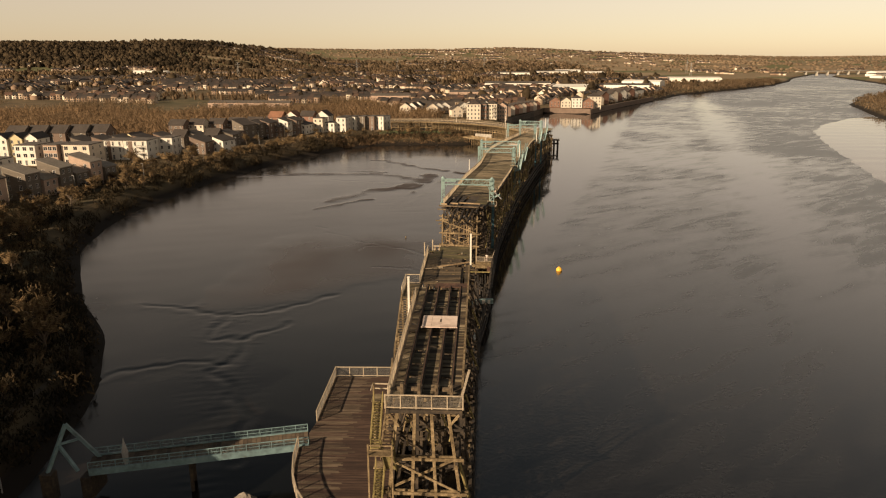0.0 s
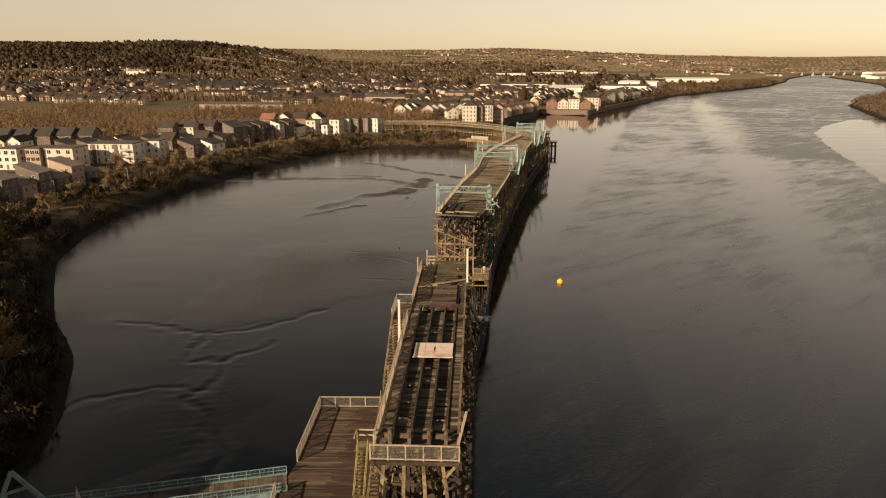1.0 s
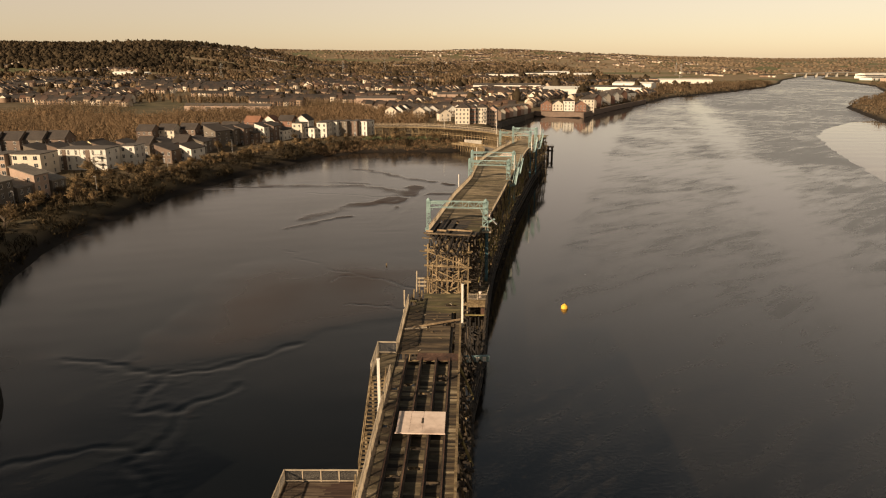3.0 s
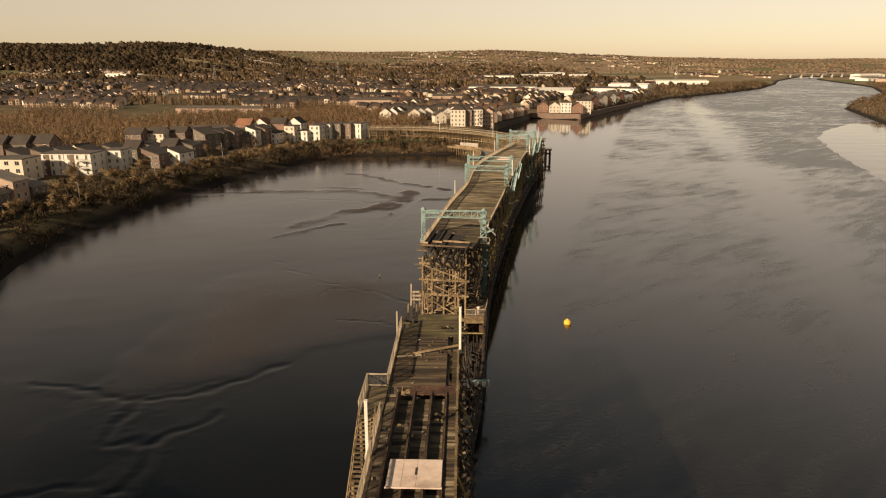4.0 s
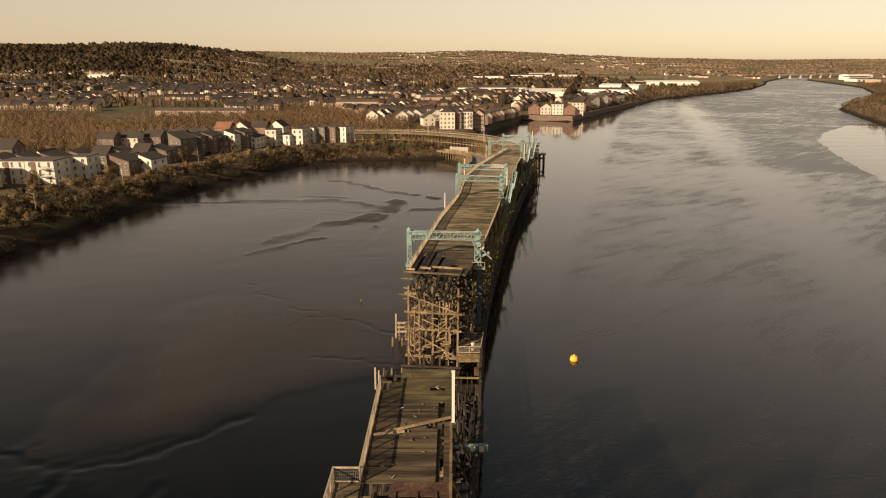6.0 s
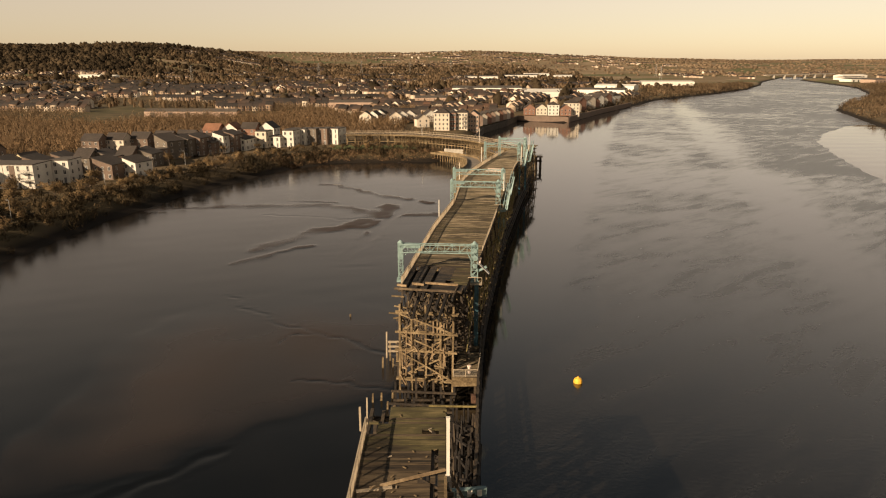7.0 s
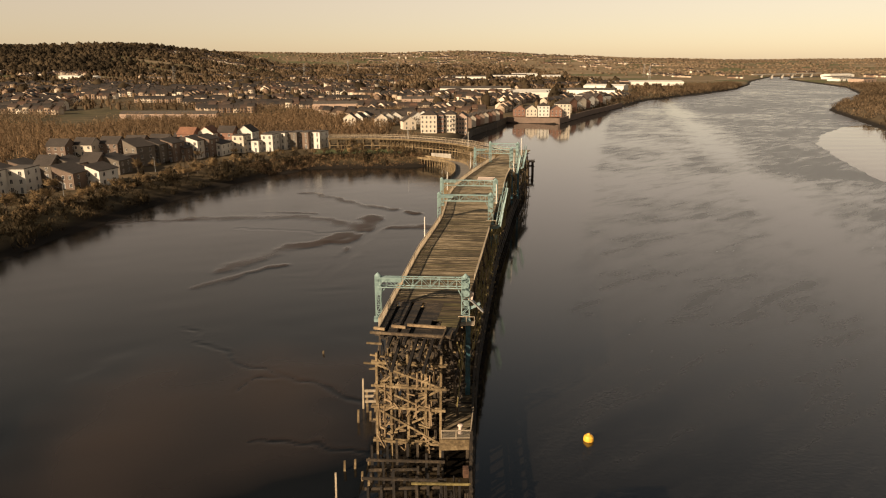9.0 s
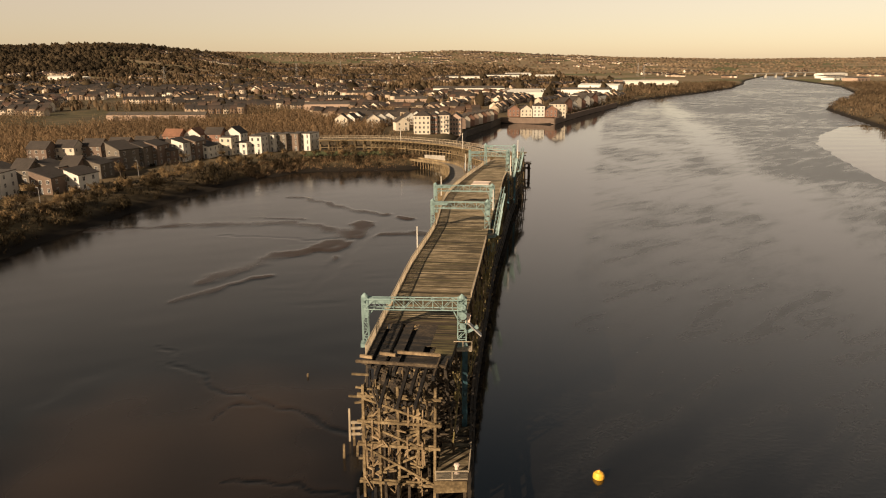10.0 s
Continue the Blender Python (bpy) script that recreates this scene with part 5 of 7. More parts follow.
for n in range(0, len(fpts) - 4, 4):
    a, b = fpts[n], fpts[n + 4]
    for z, w in ((4.0, 0.34), (2.4, 0.28), (1.0, 0.28)):
        part("waling", Geo().beam((a[0] + 0.25, a[1], z), (b[0] + 0.25, b[1], z), 0.2, w), M_TIMBER_DARK if z > 3 else M_CHAR_SHADE, fender)
    part("top_plank", Geo().beam((a[0] - 0.1, a[1], 4.3), (b[0] - 0.1, b[1], 4.3), 0.34, 0.1), M_TIMBER_DARK, fender)
    for z in (0.9, 3.2):
        part("sheeting", Geo().beam((a[0], a[1], z), (b[0], b[1], z), 0.08, 0.7), M_CHAR_SHADE, fender)

# ---- burnt stumps in the gap ----
gap = random.Random(5)
stumps = thing("burnt_trestle", "charred stumps and sagging cross timbers of a burnt trestle", "trestle", (8, 60, 0))
stumps.matrix_world = Matrix.Identity(4)
for row in range(9):
    y = 49.5 + row * 3.6
    c = np.interp(y, [47, 77], [5.2, 7.2])
    tops = []
    for x in np.linspace(-4.3, 3.7, 7):
        z = gap.uniform(0.6, 3.9) if row > 4 else gap.uniform(0.3, 2.8)
        tops.append((c + x + gap.uniform(-0.3, 0.3), y + gap.uniform(-0.3, 0.3), z))
        part("stump", Geo().beam((tops[-1][0], tops[-1][1], -1.5), tops[-1], 0.34, 0.34, 0.8), M_TIMBER_DARK if gap.random() < 0.25 else M_CHAR_SHADE, stumps)
    if row in (6, 7):
        part("cross_timber", Geo().beam((c - 4.8, y - 0.25, 3.1), (c + 4.2, y - 0.25, 3.0 + gap.uniform(-0.5, 0.5)), 0.2, 0.28), M_TIMBER_DARK, stumps)
        part("cross_timber", Geo().beam((c - 4.6, y + 0.3, 1.4), (c + 4.0, y + 0.3, 1.3), 0.2, 0.28), M_TIMBER_DARK, stumps)
part("cross_timber", Geo().beam((7.4, 68.0, 4.2), (13.6, 67.4, 4.3), 0.2), M_MOSSY, stumps)
apron = thing("burnt_apron", "dense charred pile stumps beside the staith", "piles", (11.5, 60, 0))
apron.matrix_world = Matrix.Identity(4)
for k in range(95):
    y = gap.uniform(51.5, 71.5)
    x = np.interp(y, [51, 72], [9.6, 10.8]) + gap.uniform(0, 3.2)
    z = gap.uniform(0.8, 4.3)
    part("stump", Geo().beam((x, y, -1.2), (x + gap.uniform(-.3, .3), y + gap.uniform(-.3, .3), z), gap.uniform(0.2, 0.34), None, 0.6), M_CHAR_SHADE if gap.random() < 0.8 else M_TIMBER_DARK, apron)
for k in range(16):
    y = gap.uniform(52, 71)
    x = np.interp(y, [51, 72], [9.8, 11])
    part("fallen_timber", Geo().beam((x + gap.uniform(0, 1), y, gap.uniform(1, 3.6)), (x + gap.uniform(1.5, 3.0), y + gap.uniform(-2.5, 2.5), gap.uniform(0.4, 3.2)), 0.24), M_CHAR_SHADE, apron)
part("red_box", Geo().box(13.0, 13.6, 69.6, 70.4, 3.6, 4.6), M_RUST, apron, "rust-red steel box on a pile")

girder = thing("steel_girder", "pale blue flaking steel girder across the fender", "girder", (9.3, 48.9, 4.5))
part("web", Geo().beam((0, 0, 0), (3.9, 0.35, 0), 0.12, 0.75), M_BLUE, girder)
part("flange", Geo().beam((0, 0, 0.4), (3.9, 0.35, 0.4), 0.55, 0.06), M_BLUE, girder)
part("flange", Geo().beam((0, 0, -0.4), (3.9, 0.35, -0.4), 0.55, 0.06), M_BLUE, girder)
for k in (0.8, 1.9, 2.9):
    part("stiffener", Geo().box(k, k + 0.5, -0.24 + k * 0.09, -0.14 + k * 0.09, -0.36, 0.36), M_WHITE, girder)

# low landing by the far staith
landing = thing("timber_landing", "low timber landing with a mesh fence at its end", "landing", (12.8, 85, 3.4))
for k in range(34):
    y = -6.9 + k * 0.42
    x0 = 0.16 * (y + 6.9) - 1.9
    plank(landing, M_PLANK_GREY if k % 3 else M_PLANK, (x0 + 1.75, y, -0.05), (3.4, 0.38, 0.1), -4)
for y in (-6.6, -2.5, 1.6, 5.7):
    for x in (-1.6, 1.3):
        part("post", Geo().beam((x + 0.15 * (y + 7), y, -5), (x + 0.15 * (y + 7), y, -0.1), 0.32), M_TIMBER_DARK, landing)
part("skirt", Geo().box(-1.95, 1.55, -7.1, -6.95, -1.5, -0.05), M_TIMBER, landing)
fence([(11.0, 78.0, 3.4), (14.5, 77.9, 3.4), (15.3, 83.5, 3.4)], 1.1, "pale timber fence on the low landing", 1.75, 0.08, fill=M_MESHWIRE, group="staith fences")
for x, y in ((13.35, 79.2), (13.6, 86.2)):
    boll = solid("bollard", Geo().lathe((0, 0, 0), [(0.30, 0), (0.30, 0.1), (0.22, 0.14), (0.22, 0.95), (0.34, 1.0), (0.34, 1.12), (0.2, 1.2)], 12), M_PANEL, "pale cast mooring bollard on the landing", "bollard", "bollards")
    boll.location = (x, y, 3.4)

# stray piles on the mud
for k, (x, y, z, w) in enumerate(((0.64, 92.0, 4.7, 0.26), (-0.8, 70.0, 4.4, 0.22), (0.2, 88.2, 2.0, 0.3), (1.8, 88.5, 1.6, 0.3), (1.6, 75.0, 1.2, 0.28), (-0.6, 77.0, 1.4, 0.28),
                                  (0.6, 77.4, 1.3, 0.3), (2.2, 78.2, 0.9, 0.3), (-1.2, 66.0, 1.0, 0.3), (2.6, 71.6, 2.3, 0.3), (1.4, 67.6, 1.6, 0.3), (-7.3, 111.0, 0.7, 0.25))):
    pile = solid("mooring_pile", Geo().beam((0, 0, -1.2), (0.1, 0.05, z), w, w, 0.85), M_FENCE if z > 3 else M_TIMBER, "worn timber pile standing in the mud", "pile", "mud piles")
    pile.location = (x, y, 0)
crib = thing("timber_crib", "short timber crib beside the staith's foot", "crib", (2.2, 91.0, 0))
for x in (-0.9, 0.2, 1.2):
    part("pile", Geo().beam((x, 0, -1), (x, 0, 3.6), 0.3), M_TIMBER, crib)
for z in (3.5, 2.7, 1.9):
    part("rail", Geo().beam((-1.2, -0.25, z), (1.6, -0.25, z), 0.18, 0.32), M_FENCE, crib)

# slim white light posts further on
for x, y, z0, z1 in ((10.2, 132.8, 13.0, 18.4), (30, 262, 7.0, 14.2), (16.9, 179, 15, 19.8), (27.4, 161, 14.4, 19.6), (38.6, 210, 14.6, 20.5), (33, 312, 10.1, 17), (6, 347, 10.1, 16), (46.5, 246, 15, 21)):
    lamp = thing("light_post", "slim white light post beside the staith", "post", (x, y, z0), "slim light posts")
    part("shaft", Geo().tube((0, 0, -0.6), (0, 0, z1 - z0), 0.13, 0.10, 8), M_WHITE, lamp)
    part("foot", Geo().box(-0.3, 0.3, -0.3, 0.3, -1.4, 0.05), M_TIMBER, lamp)

# ---- buoy ----
buoy = thing("buoy", "yellow-orange mooring buoy floating on the river", "buoy", (30.1, 82.5, 0))
part("float", Geo().lathe((0, 0, -0.5), [(0.3, 0), (0.62, 0.25), (0.68, 0.6), (0.64, 0.95), (0.45, 1.2), (0.2, 1.3)], 18), M_BUOY, buoy)
part("top_cone", Geo().lathe((0, 0, 0.78), [(0.24, 0), (0.18, 0.12), (0.08, 0.22)], 12), M_BUOY, buoy)
part("ring", Geo().tube((-0.1, 0, 1.04), (0.1, 0, 1.04), 0.07), M_RUST, buoy)

# ---- curved trestle, ramp and dolphin at the far end ----
tpts, tturn = curve_points([(-34, 358), (-24, 358), (-10, 357), (4, 352), (14, 345), (22, 338), (31, 328), (37.5, 316), (43, 302), (47.5, 289), (51, 277)], 2.2)
old = thing("curved_trestle", "old curved timber trestle with a pale plank deck", "trestle", (0, 320, 0))
old.matrix_world = Matrix.Identity(4)
for n, (p, turn) in enumerate(zip(tpts, tturn)):
    m = pose(p[0], p[1], 0, 0, 0, turn)
    at = lambda x, y, z: m @ Vector((x, y, z))
    part("deck_board", Geo().box(-3.4, 3.4, -1.15, 1.15, 9.9, 10.15, m), M_PLANK, old)
    if n % 2 == 0 or n > 12:
        for x in (-3.2, -1.1, 1.1, 3.2):
            part("leg", Geo().beam(at(x * 1.15, 0, -1), at(x, 0, 9.9), 0.34), M_TIMBER, old)
        for z in (8.2, 4.2):
            part("cross_beam", Geo().beam(at(-4.2, 0, z), at(4.2, 0, z), 0.3, 0.4), M_TIMBER, old)
        part("brace", Geo().beam(at(-3.4, 0.2, 6.4), at(3.4, 0.2, 9.4), 0.2, 0.26), M_TIMBER, old)
        part("brace", Geo().beam(at(-3.6, 0.2, 6.4), at(3.6, 0.2, 3.4), 0.2, 0.26), M_TIMBER, old)
for n in range(len(tpts) - 1):
    a, b = (pose(tpts[i][0], tpts[i][1], 0, 0, 0, tturn[i]) for i in (n, n + 1))
    for x, z, h in ((-3.5, 9.7, 0.5), (3.5, 9.7, 0.5), (-3.6, 6.4, 0.35), (3.6, 6.4, 0.35)):
        part("waling", Geo().beam(a @ Vector((x, 0, z)), b @ Vector((x, 0, z)), 0.25, h), M_TIMBER, old)
fence([tuple(pose(tpts[i][0], tpts[i][1], 0, 0, 0, tturn[i]) @ Vector((-3.5, 0, 10.15))) for i in range(0, len(tpts), 4)], 1.2, "pale fence along the curved trestle", 2.2, 0.4, group="trestle fences")
fence([tuple(pose(tpts[i][0], tpts[i][1], 0, 0, 0, tturn[i]) @ Vector((3.5, 0, 10.15))) for i in range(0, len(tpts), 4)], 1.2, "pale fence along the curved trestle", 2.2, 0.4, group="trestle fences")

rpts, rturn = curve_points([(10.0, 332, 3.2), (19.6, 321, 3.3), (25.8, 308, 4.0), (28.2, 290, 5.2), (27.4, 268, 6.8), (25.6, 245, 8.7), (22.6, 222, 10.9), (20.2, 208, 12.8), (18.4, 195, 14.7)], 2.0)
ramp_way = thing("curved_ramp", "curved timber access ramp rising to the staith deck", "ramp", (20, 260, 0))
ramp_way.matrix_world = Matrix.Identity(4)
for n in range(len(rpts) - 1):
    a, b = (pose(*rpts[i], 0, 0, rturn[i]) for i in (n, n + 1))
    part("deck_panel", Geo().hexa([a @ Vector((-2.7, 0, -0.2)), a @ Vector((2.7, 0, -0.2)), b @ Vector((2.7, 0, -0.2)), b @ Vector((-2.7, 0, -0.2)),
                                   a @ Vector((-2.7, 0, 0)), a @ Vector((2.7, 0, 0)), b @ Vector((2.7, 0, 0)), b @ Vector((-2.7, 0, 0))]), M_ROADWAY, ramp_way)
    for x in (-2.75, 2.75):
        part("parapet", Geo().beam(a @ Vector((x, 0, 0.4)), b @ Vector((x, 0, 0.4)), 0.2, 1.0), M_TIMBER, ramp_way)
    if n % 1 == 0:
        for x in (-2.5, 2.5):
            q = a @ Vector((x, 0, -0.2))
            part("leg", Geo().beam((q.x, q.y, -1.5), q, 0.42), M_TIMBER, ramp_way)
for k in range(5):
    part("abutment", Geo().box(-4.6 + 1.9 * k, -2.76 + 1.9 * k, -0.2, 0.2, -2.0, 2.2 - 0.1 * k, pose(21.5, 328.5, 3.3, 0, 0, -6)), M_CONCRETE, ramp_way, "pale concrete end wall")
dolphin = thing("mooring_dolphin", "dark timber mooring dolphin standing in the river", "dolphin", (57.5, 300, 0))
for x in (-3.2, -1.2, 0.8, 2.8):
    for y in (-1.5, 1.5):
        part("pile", Geo().tube((x, y, -2), (x * 0.95, y, 5.2), 0.3, 0.28, 8), M_TIMBER_DARK, dolphin)
part("top", Geo().box(-3.8, 3.4, -2.2, 2.2, 5.0, 5.4), M_TIMBER_DARK, dolphin)
for y in (-1.7, 1.7):
    part("waling", Geo().beam((-3.6, y, 3.2), (3.2, y, 3.2), 0.3, 0.4), M_TIMBER_DARK, dolphin)
part("rail", Geo().beam((-3.6, -2.0, 6.3), (3.2, -2.0, 6.3), 0.1), M_TIMBER_DARK, dolphin)
for x in (-3.6, -0.2, 3.2):
    part("rail_post", Geo().beam((x, -2.0, 5.4), (x, -2.0, 6.3), 0.1), M_TIMBER_DARK, dolphin)

# ---- houses of the south bank ----
def two_tone(geo_a, mat_a, geo_b, mat_b, name):
    """One mesh of two materials."""
    g = Geo()
    g.add(geo_a.v, geo_a.f).add(geo_b.v, geo_b.f)
    me = g.mesh(name, mat_a)
    me.materials.append(mat_b)
    me.polygons.foreach_set("material_index", [0] * len(geo_a.f) + [1] * len(geo_b.f))
    return me


def window_mesh(w, h):
    """A window in one piece: a flat frame with two panes set back in it."""
    xs, zs = (-w / 2, -w / 2 + 0.07, -0.03, 0.03, w / 2 - 0.07, w / 2), (0, 0.07, h - 0.07, h)
    g = Geo()
    g.v = [(x, -0.05, z) for z in zs for x in xs]
    kinds = []
    for r in range(3):
        for c in range(5):
            a = r * 6 + c
            ring = (a, a + 1, a + 7, a + 6)
            if r == 1 and c in (1, 3):
                k = len(g.v)
                g.v += [(g.v[i][0], 0.01, g.v[i][2]) for i in ring]
                g.f += [(ring[i], ring[(i + 1) % 4], k + (i + 1) % 4, k + i) for i in range(4)] + [(k, k + 1, k + 2, k + 3)]
                kinds += [0, 0, 0, 0, 1]
            else:
                g.f.append(ring)
                kinds.append(0)
    me = g.mesh("window", M_WHITE)
    me.materials.append(M_GLASS)
    me.polygons.foreach_set("material_index", kinds)
    return me


WINDOWS = {k: window_mesh(*k) for k in ((1.1, 1.5), (1.7, 1.6), (0.8, 1.9), (2.2, 2.1))}
DOOR = two_tone(Geo().box(-0.55, 0.55, -0.06, 0.05, 0, 2.15), M_WHITE, Geo().box(-0.45, 0.45, -0.09, -0.05, 0.05, 2.05), M_BALCONY, "door")


def house(x, y, turn, w, d, storeys, wall, roof="gable", label="", bays=2, roof_mat=None, pane=(1.1, 1.5), stripe=None, balcony=False, group="riverside houses", side=True, name="house"):
    """A house: its front looks along its own -y; walls, roof, each window, the door."""
    z = float(height(np.array([x]), np.array([y]))[0]) - 0.4
    made = thing(name, label, "house" if name == "house" else "apartment building", (x, y, z), group)
    made.rotation_euler[2] = radians(turn)
    h = storeys * 2.75 + 0.4
    roof_mat = roof_mat or (M_SLATE if roof != "flat" else M_FLATROOF)
    body = Geo()
    rise = {"flat": 0.0, "mono": w * 0.3, "gable": d * 0.36, "side": w * 0.36, "hip": min(w, d) * 0.3}[roof]
    if roof == "mono":
        body.hexa([(-w / 2, -d / 2, 0), (w / 2, -d / 2, 0), (w / 2, d / 2, 0), (-w / 2, d / 2, 0), (-w / 2, -d / 2, h + rise), (w / 2, -d / 2, h), (w / 2, d / 2, h), (-w / 2, d / 2, h + rise)])
    else:
        body.box(-w / 2, w / 2, -d / 2, d / 2, 0, h)
        if roof == "gable":
            for s in (-1, 1):
                body.add([(s * w / 2, -d / 2, h), (s * w / 2, d / 2, h), (s * w / 2, 0, h + rise)], [(0, 1, 2)])
        if roof == "side":
            for s in (-1, 1):
                body.add([(-w / 2, s * d / 2, h), (w / 2, s * d / 2, h), (0, s * d / 2, h + rise)], [(0, 1, 2)])
    part("wall", body, wall, made)
    top, o = Geo(), 0.35
    if roof == "flat":
        top.box(-w / 2 - 0.15, w / 2 + 0.15, -d / 2 - 0.15, d / 2 + 0.15, h, h + 0.3)
    elif roof == "mono":
        a = [(-w / 2 - o, h + rise + o * 0.3), (w / 2 + o, h - o * 0.3)]
        top.hexa([(a[0][0], -d / 2 - o, a[0][1]), (a[1][0], -d / 2 - o, a[1][1]), (a[1][0], d / 2 + o, a[1][1]), (a[0][0], d / 2 + o, a[0][1]),
                  (a[0][0], -d / 2 - o, a[0][1] + 0.25), (a[1][0], -d / 2 - o, a[1][1] + 0.25), (a[1][0], d / 2 + o, a[1][1] + 0.25), (a[0][0], d / 2 + o, a[0][1] + 0.25)])
    elif roof == "gable":
        k = rise / (d / 2)
        for s in (-1, 1):
            e = (s * (d / 2 + o), h - o * k)
            top.hexa([(-w / 2 - o, 0, h + rise), (w / 2 + o, 0, h + rise), (w / 2 + o, e[0], e[1]), (-w / 2 - o, e[0], e[1]),
                      (-w / 2 - o, 0, h + rise + 0.22), (w / 2 + o, 0, h + rise + 0.22), (w / 2 + o, e[0], e[1] + 0.22), (-w / 2 - o, e[0], e[1] + 0.22)])
    elif roof == "side":
        k = rise / (w / 2)
        for s in (-1, 1):
            e = (s * (w / 2 + o), h - o * k)
            top.hexa([(0, -d / 2 - o, h + rise), (e[0], -d / 2 - o, e[1]), (e[0], d / 2 + o, e[1]), (0, d / 2 + o, h + rise),
                      (0, -d / 2 - o, h + rise + 0.22), (e[0], -d / 2 - o, e[1] + 0.22), (e[0], d / 2 + o, e[1] + 0.22), (0, d / 2 + o, h + rise + 0.22)])
    else:
        r = max(w, d) / 2 - min(w, d) / 2
        ridge = [(-r, 0), (r, 0)] if w >= d else [(0, -r), (0, r)]
        c = [(-w / 2 - o, -d / 2 - o), (w / 2 + o, -d / 2 - o), (w / 2 + o, d / 2 + o), (-w / 2 - o, d / 2 + o)]
        v = [(*p, h) for p in c] + [(*p, h + rise) for p in ridge]
        top.add(v, [(0, 1, 5, 4), (2, 3, 4, 5), (1, 2, 5), (3, 0, 4), (3, 2, 1, 0)] if w >= d else [(0, 1, 4), (1, 2, 5, 4), (2, 3, 5), (3, 0, 4, 5), (3, 2, 1, 0)])
    part("roof", top, roof_mat, made)
    if stripe is not None:
        part("cladding", Geo().box(-w * 0.30, -w * 0.12, -d / 2 - 0.07, -d / 2 - 0.003, 0.1, h - 0.2), stripe, made)
    for s in range(storeys):
        for b in range(bays):
            px = w * ((b + 0.5) / bays - 0.5)
            if s == 0 and b == bays // 2 and name == "house":
                part("door", DOOR, None, made).location = (px, -d / 2 - 0.02, 0.5)
                continue
            o2 = part("window", WINDOWS[pane], None, made)
            o2.location = (px, -d / 2 - 0.07 if stripe else -d / 2 - 0.02, 1.0 + s * 2.75)
        if side:
            for b in (-0.25, 0.22):
                o2 = part("window", WINDOWS[(1.1, 1.5)], None, made)
                o2.location, o2.rotation_euler[2] = (w / 2 + 0.02, d * b, 1.0 + s * 2.75), radians(90)
    if balcony:
        for s in range(1, storeys):
            b = Geo().box(w * 0.1, w * 0.38, -d / 2 - 1.4, -d / 2 - 0.01, s * 2.75 + 0.2, s * 2.75 + 0.35)
            for k in range(8):
                px = w * (0.1 + 0.28 * k / 7)
                b.box(px - 0.03, px + 0.03, -d / 2 - 1.4, -d / 2 - 1.34, s * 2.75 + 0.35, s * 2.75 + 1.35)
            b.box(w * 0.1, w * 0.38, -d / 2 - 1.42, -d / 2 - 1.32, s * 2.75 + 1.35, s * 2.75 + 1.45)
            part("balcony", b, M_BALCONY, made)
    return made


W, CR, YE, PK, RB, BB, CL = M_RENDER
town = random.Random(3)
# narrow three-storey terrace nearest the bank, low end towards the river
house(-134, 128, -8, 9, 10, 3, PK, "mono", "pinkish brick townhouse with a sloping roof", 2)
# clad fronts here hold their shade in the wall colour
for k in range(6):
    house(-129.5 + 1.6 * k, 141 + 6.6 * k, -8, 8, 6.2, (3, 2, 3, 2, 3, 2)[k], (CL, PK, CL, CL, PK, CL)[k], "mono", "narrow townhouse in dull brick with a grey single-pitch roof", 2, M_ROADWAY)
house(-172, 192, -6, 9, 9, 2, W, "flat", "low white rendered house with a flat roof", 3)
for k, (m, wd) in enumerate(((W, 9), (PK, 6), (CR, 12))):
    house(-171 + 10.0 * k, 216 + 1.0 * k, -4, wd, 11, 3, m, "flat", "pale three-storey flats with a flat roof", 3, pane=(1.7, 1.6), group="riverside flats")
for k in range(6):
    house(-216 + 6.4 * k, 236 + 0.9 * k, -3, 6.2, 9, 3, (YE, W)[k % 2], "side" if k < 6 else "mono", "narrow %s rendered townhouse in a terrace" % ("yellow", "white")[k % 2], 2)
for k in range(5):
    house(-205 + 9 * k, 262 + 2 * k, -3, 9, 9, 3, (BB, CL)[k % 2], "gable", "dark brick townhouse with a slate roof", 2)
for k in range(4):
    house(-166 + 8.2 * k, 248 + 3 * k, -4, 8, 10, 2, (CL, BB)[k % 2], "mono", "grey clad townhouse with a sloping roof", 2)
# white flats with brown stripes and balconies
house(-143, 233, -3, 9, 10, 3, W, "flat", "white three-storey flats with a brown stripe", 3, pane=(0.8, 1.9), stripe=BB, group="riverside flats")
house(-133, 233, -3, 10.5, 11, 3, W, "flat", "white three-storey flats with balconies at the front", 3, pane=(0.8, 1.9), stripe=BB, balcony=True, group="riverside flats")
house(-124.5, 243, -3, 6.5, 9, 3, W, "flat", "white flats with dark shaded side windows", 2, group="riverside flats")
house(-112, 251, -12, 8, 10, 2, BB, "mono", "dark brick house with a single-pitch roof", 3)
house(-104, 256, -20, 6, 9, 2, W, "mono", "white rendered house with a single-pitch roof", 2)
house(-149, 262, 70, 8, 8, 2, YE, "gable", "yellow gabled townhouse among slate roofs", 2)
for k in range(5):
    house(-137 + 7 * k, 268 + 3.4 * k, -8, 6.8, 9, 2, (BB, CL, CL)[k % 3], ("mono", "gable")[k % 2], "dark slate-roofed townhouse in a terrace", 2)
house(-120.5, 273, -10, 7, 7, 2, PK, "flat", "small pink brick house with a flat roof", 2)
house(-119, 291, -6, 9.5, 8, 2, W, "flat", "white cubic house with a flat roof", 3)
house(-110, 294, -30, 5.5, 8, 2, BB, "flat", "dark cubic annexe with tall windows", 2, pane=(0.8, 1.9))
house(-108.5, 304, -34, 9, 9, 3, CL, "mono", "grey clad townhouse with a pale gable", 2)
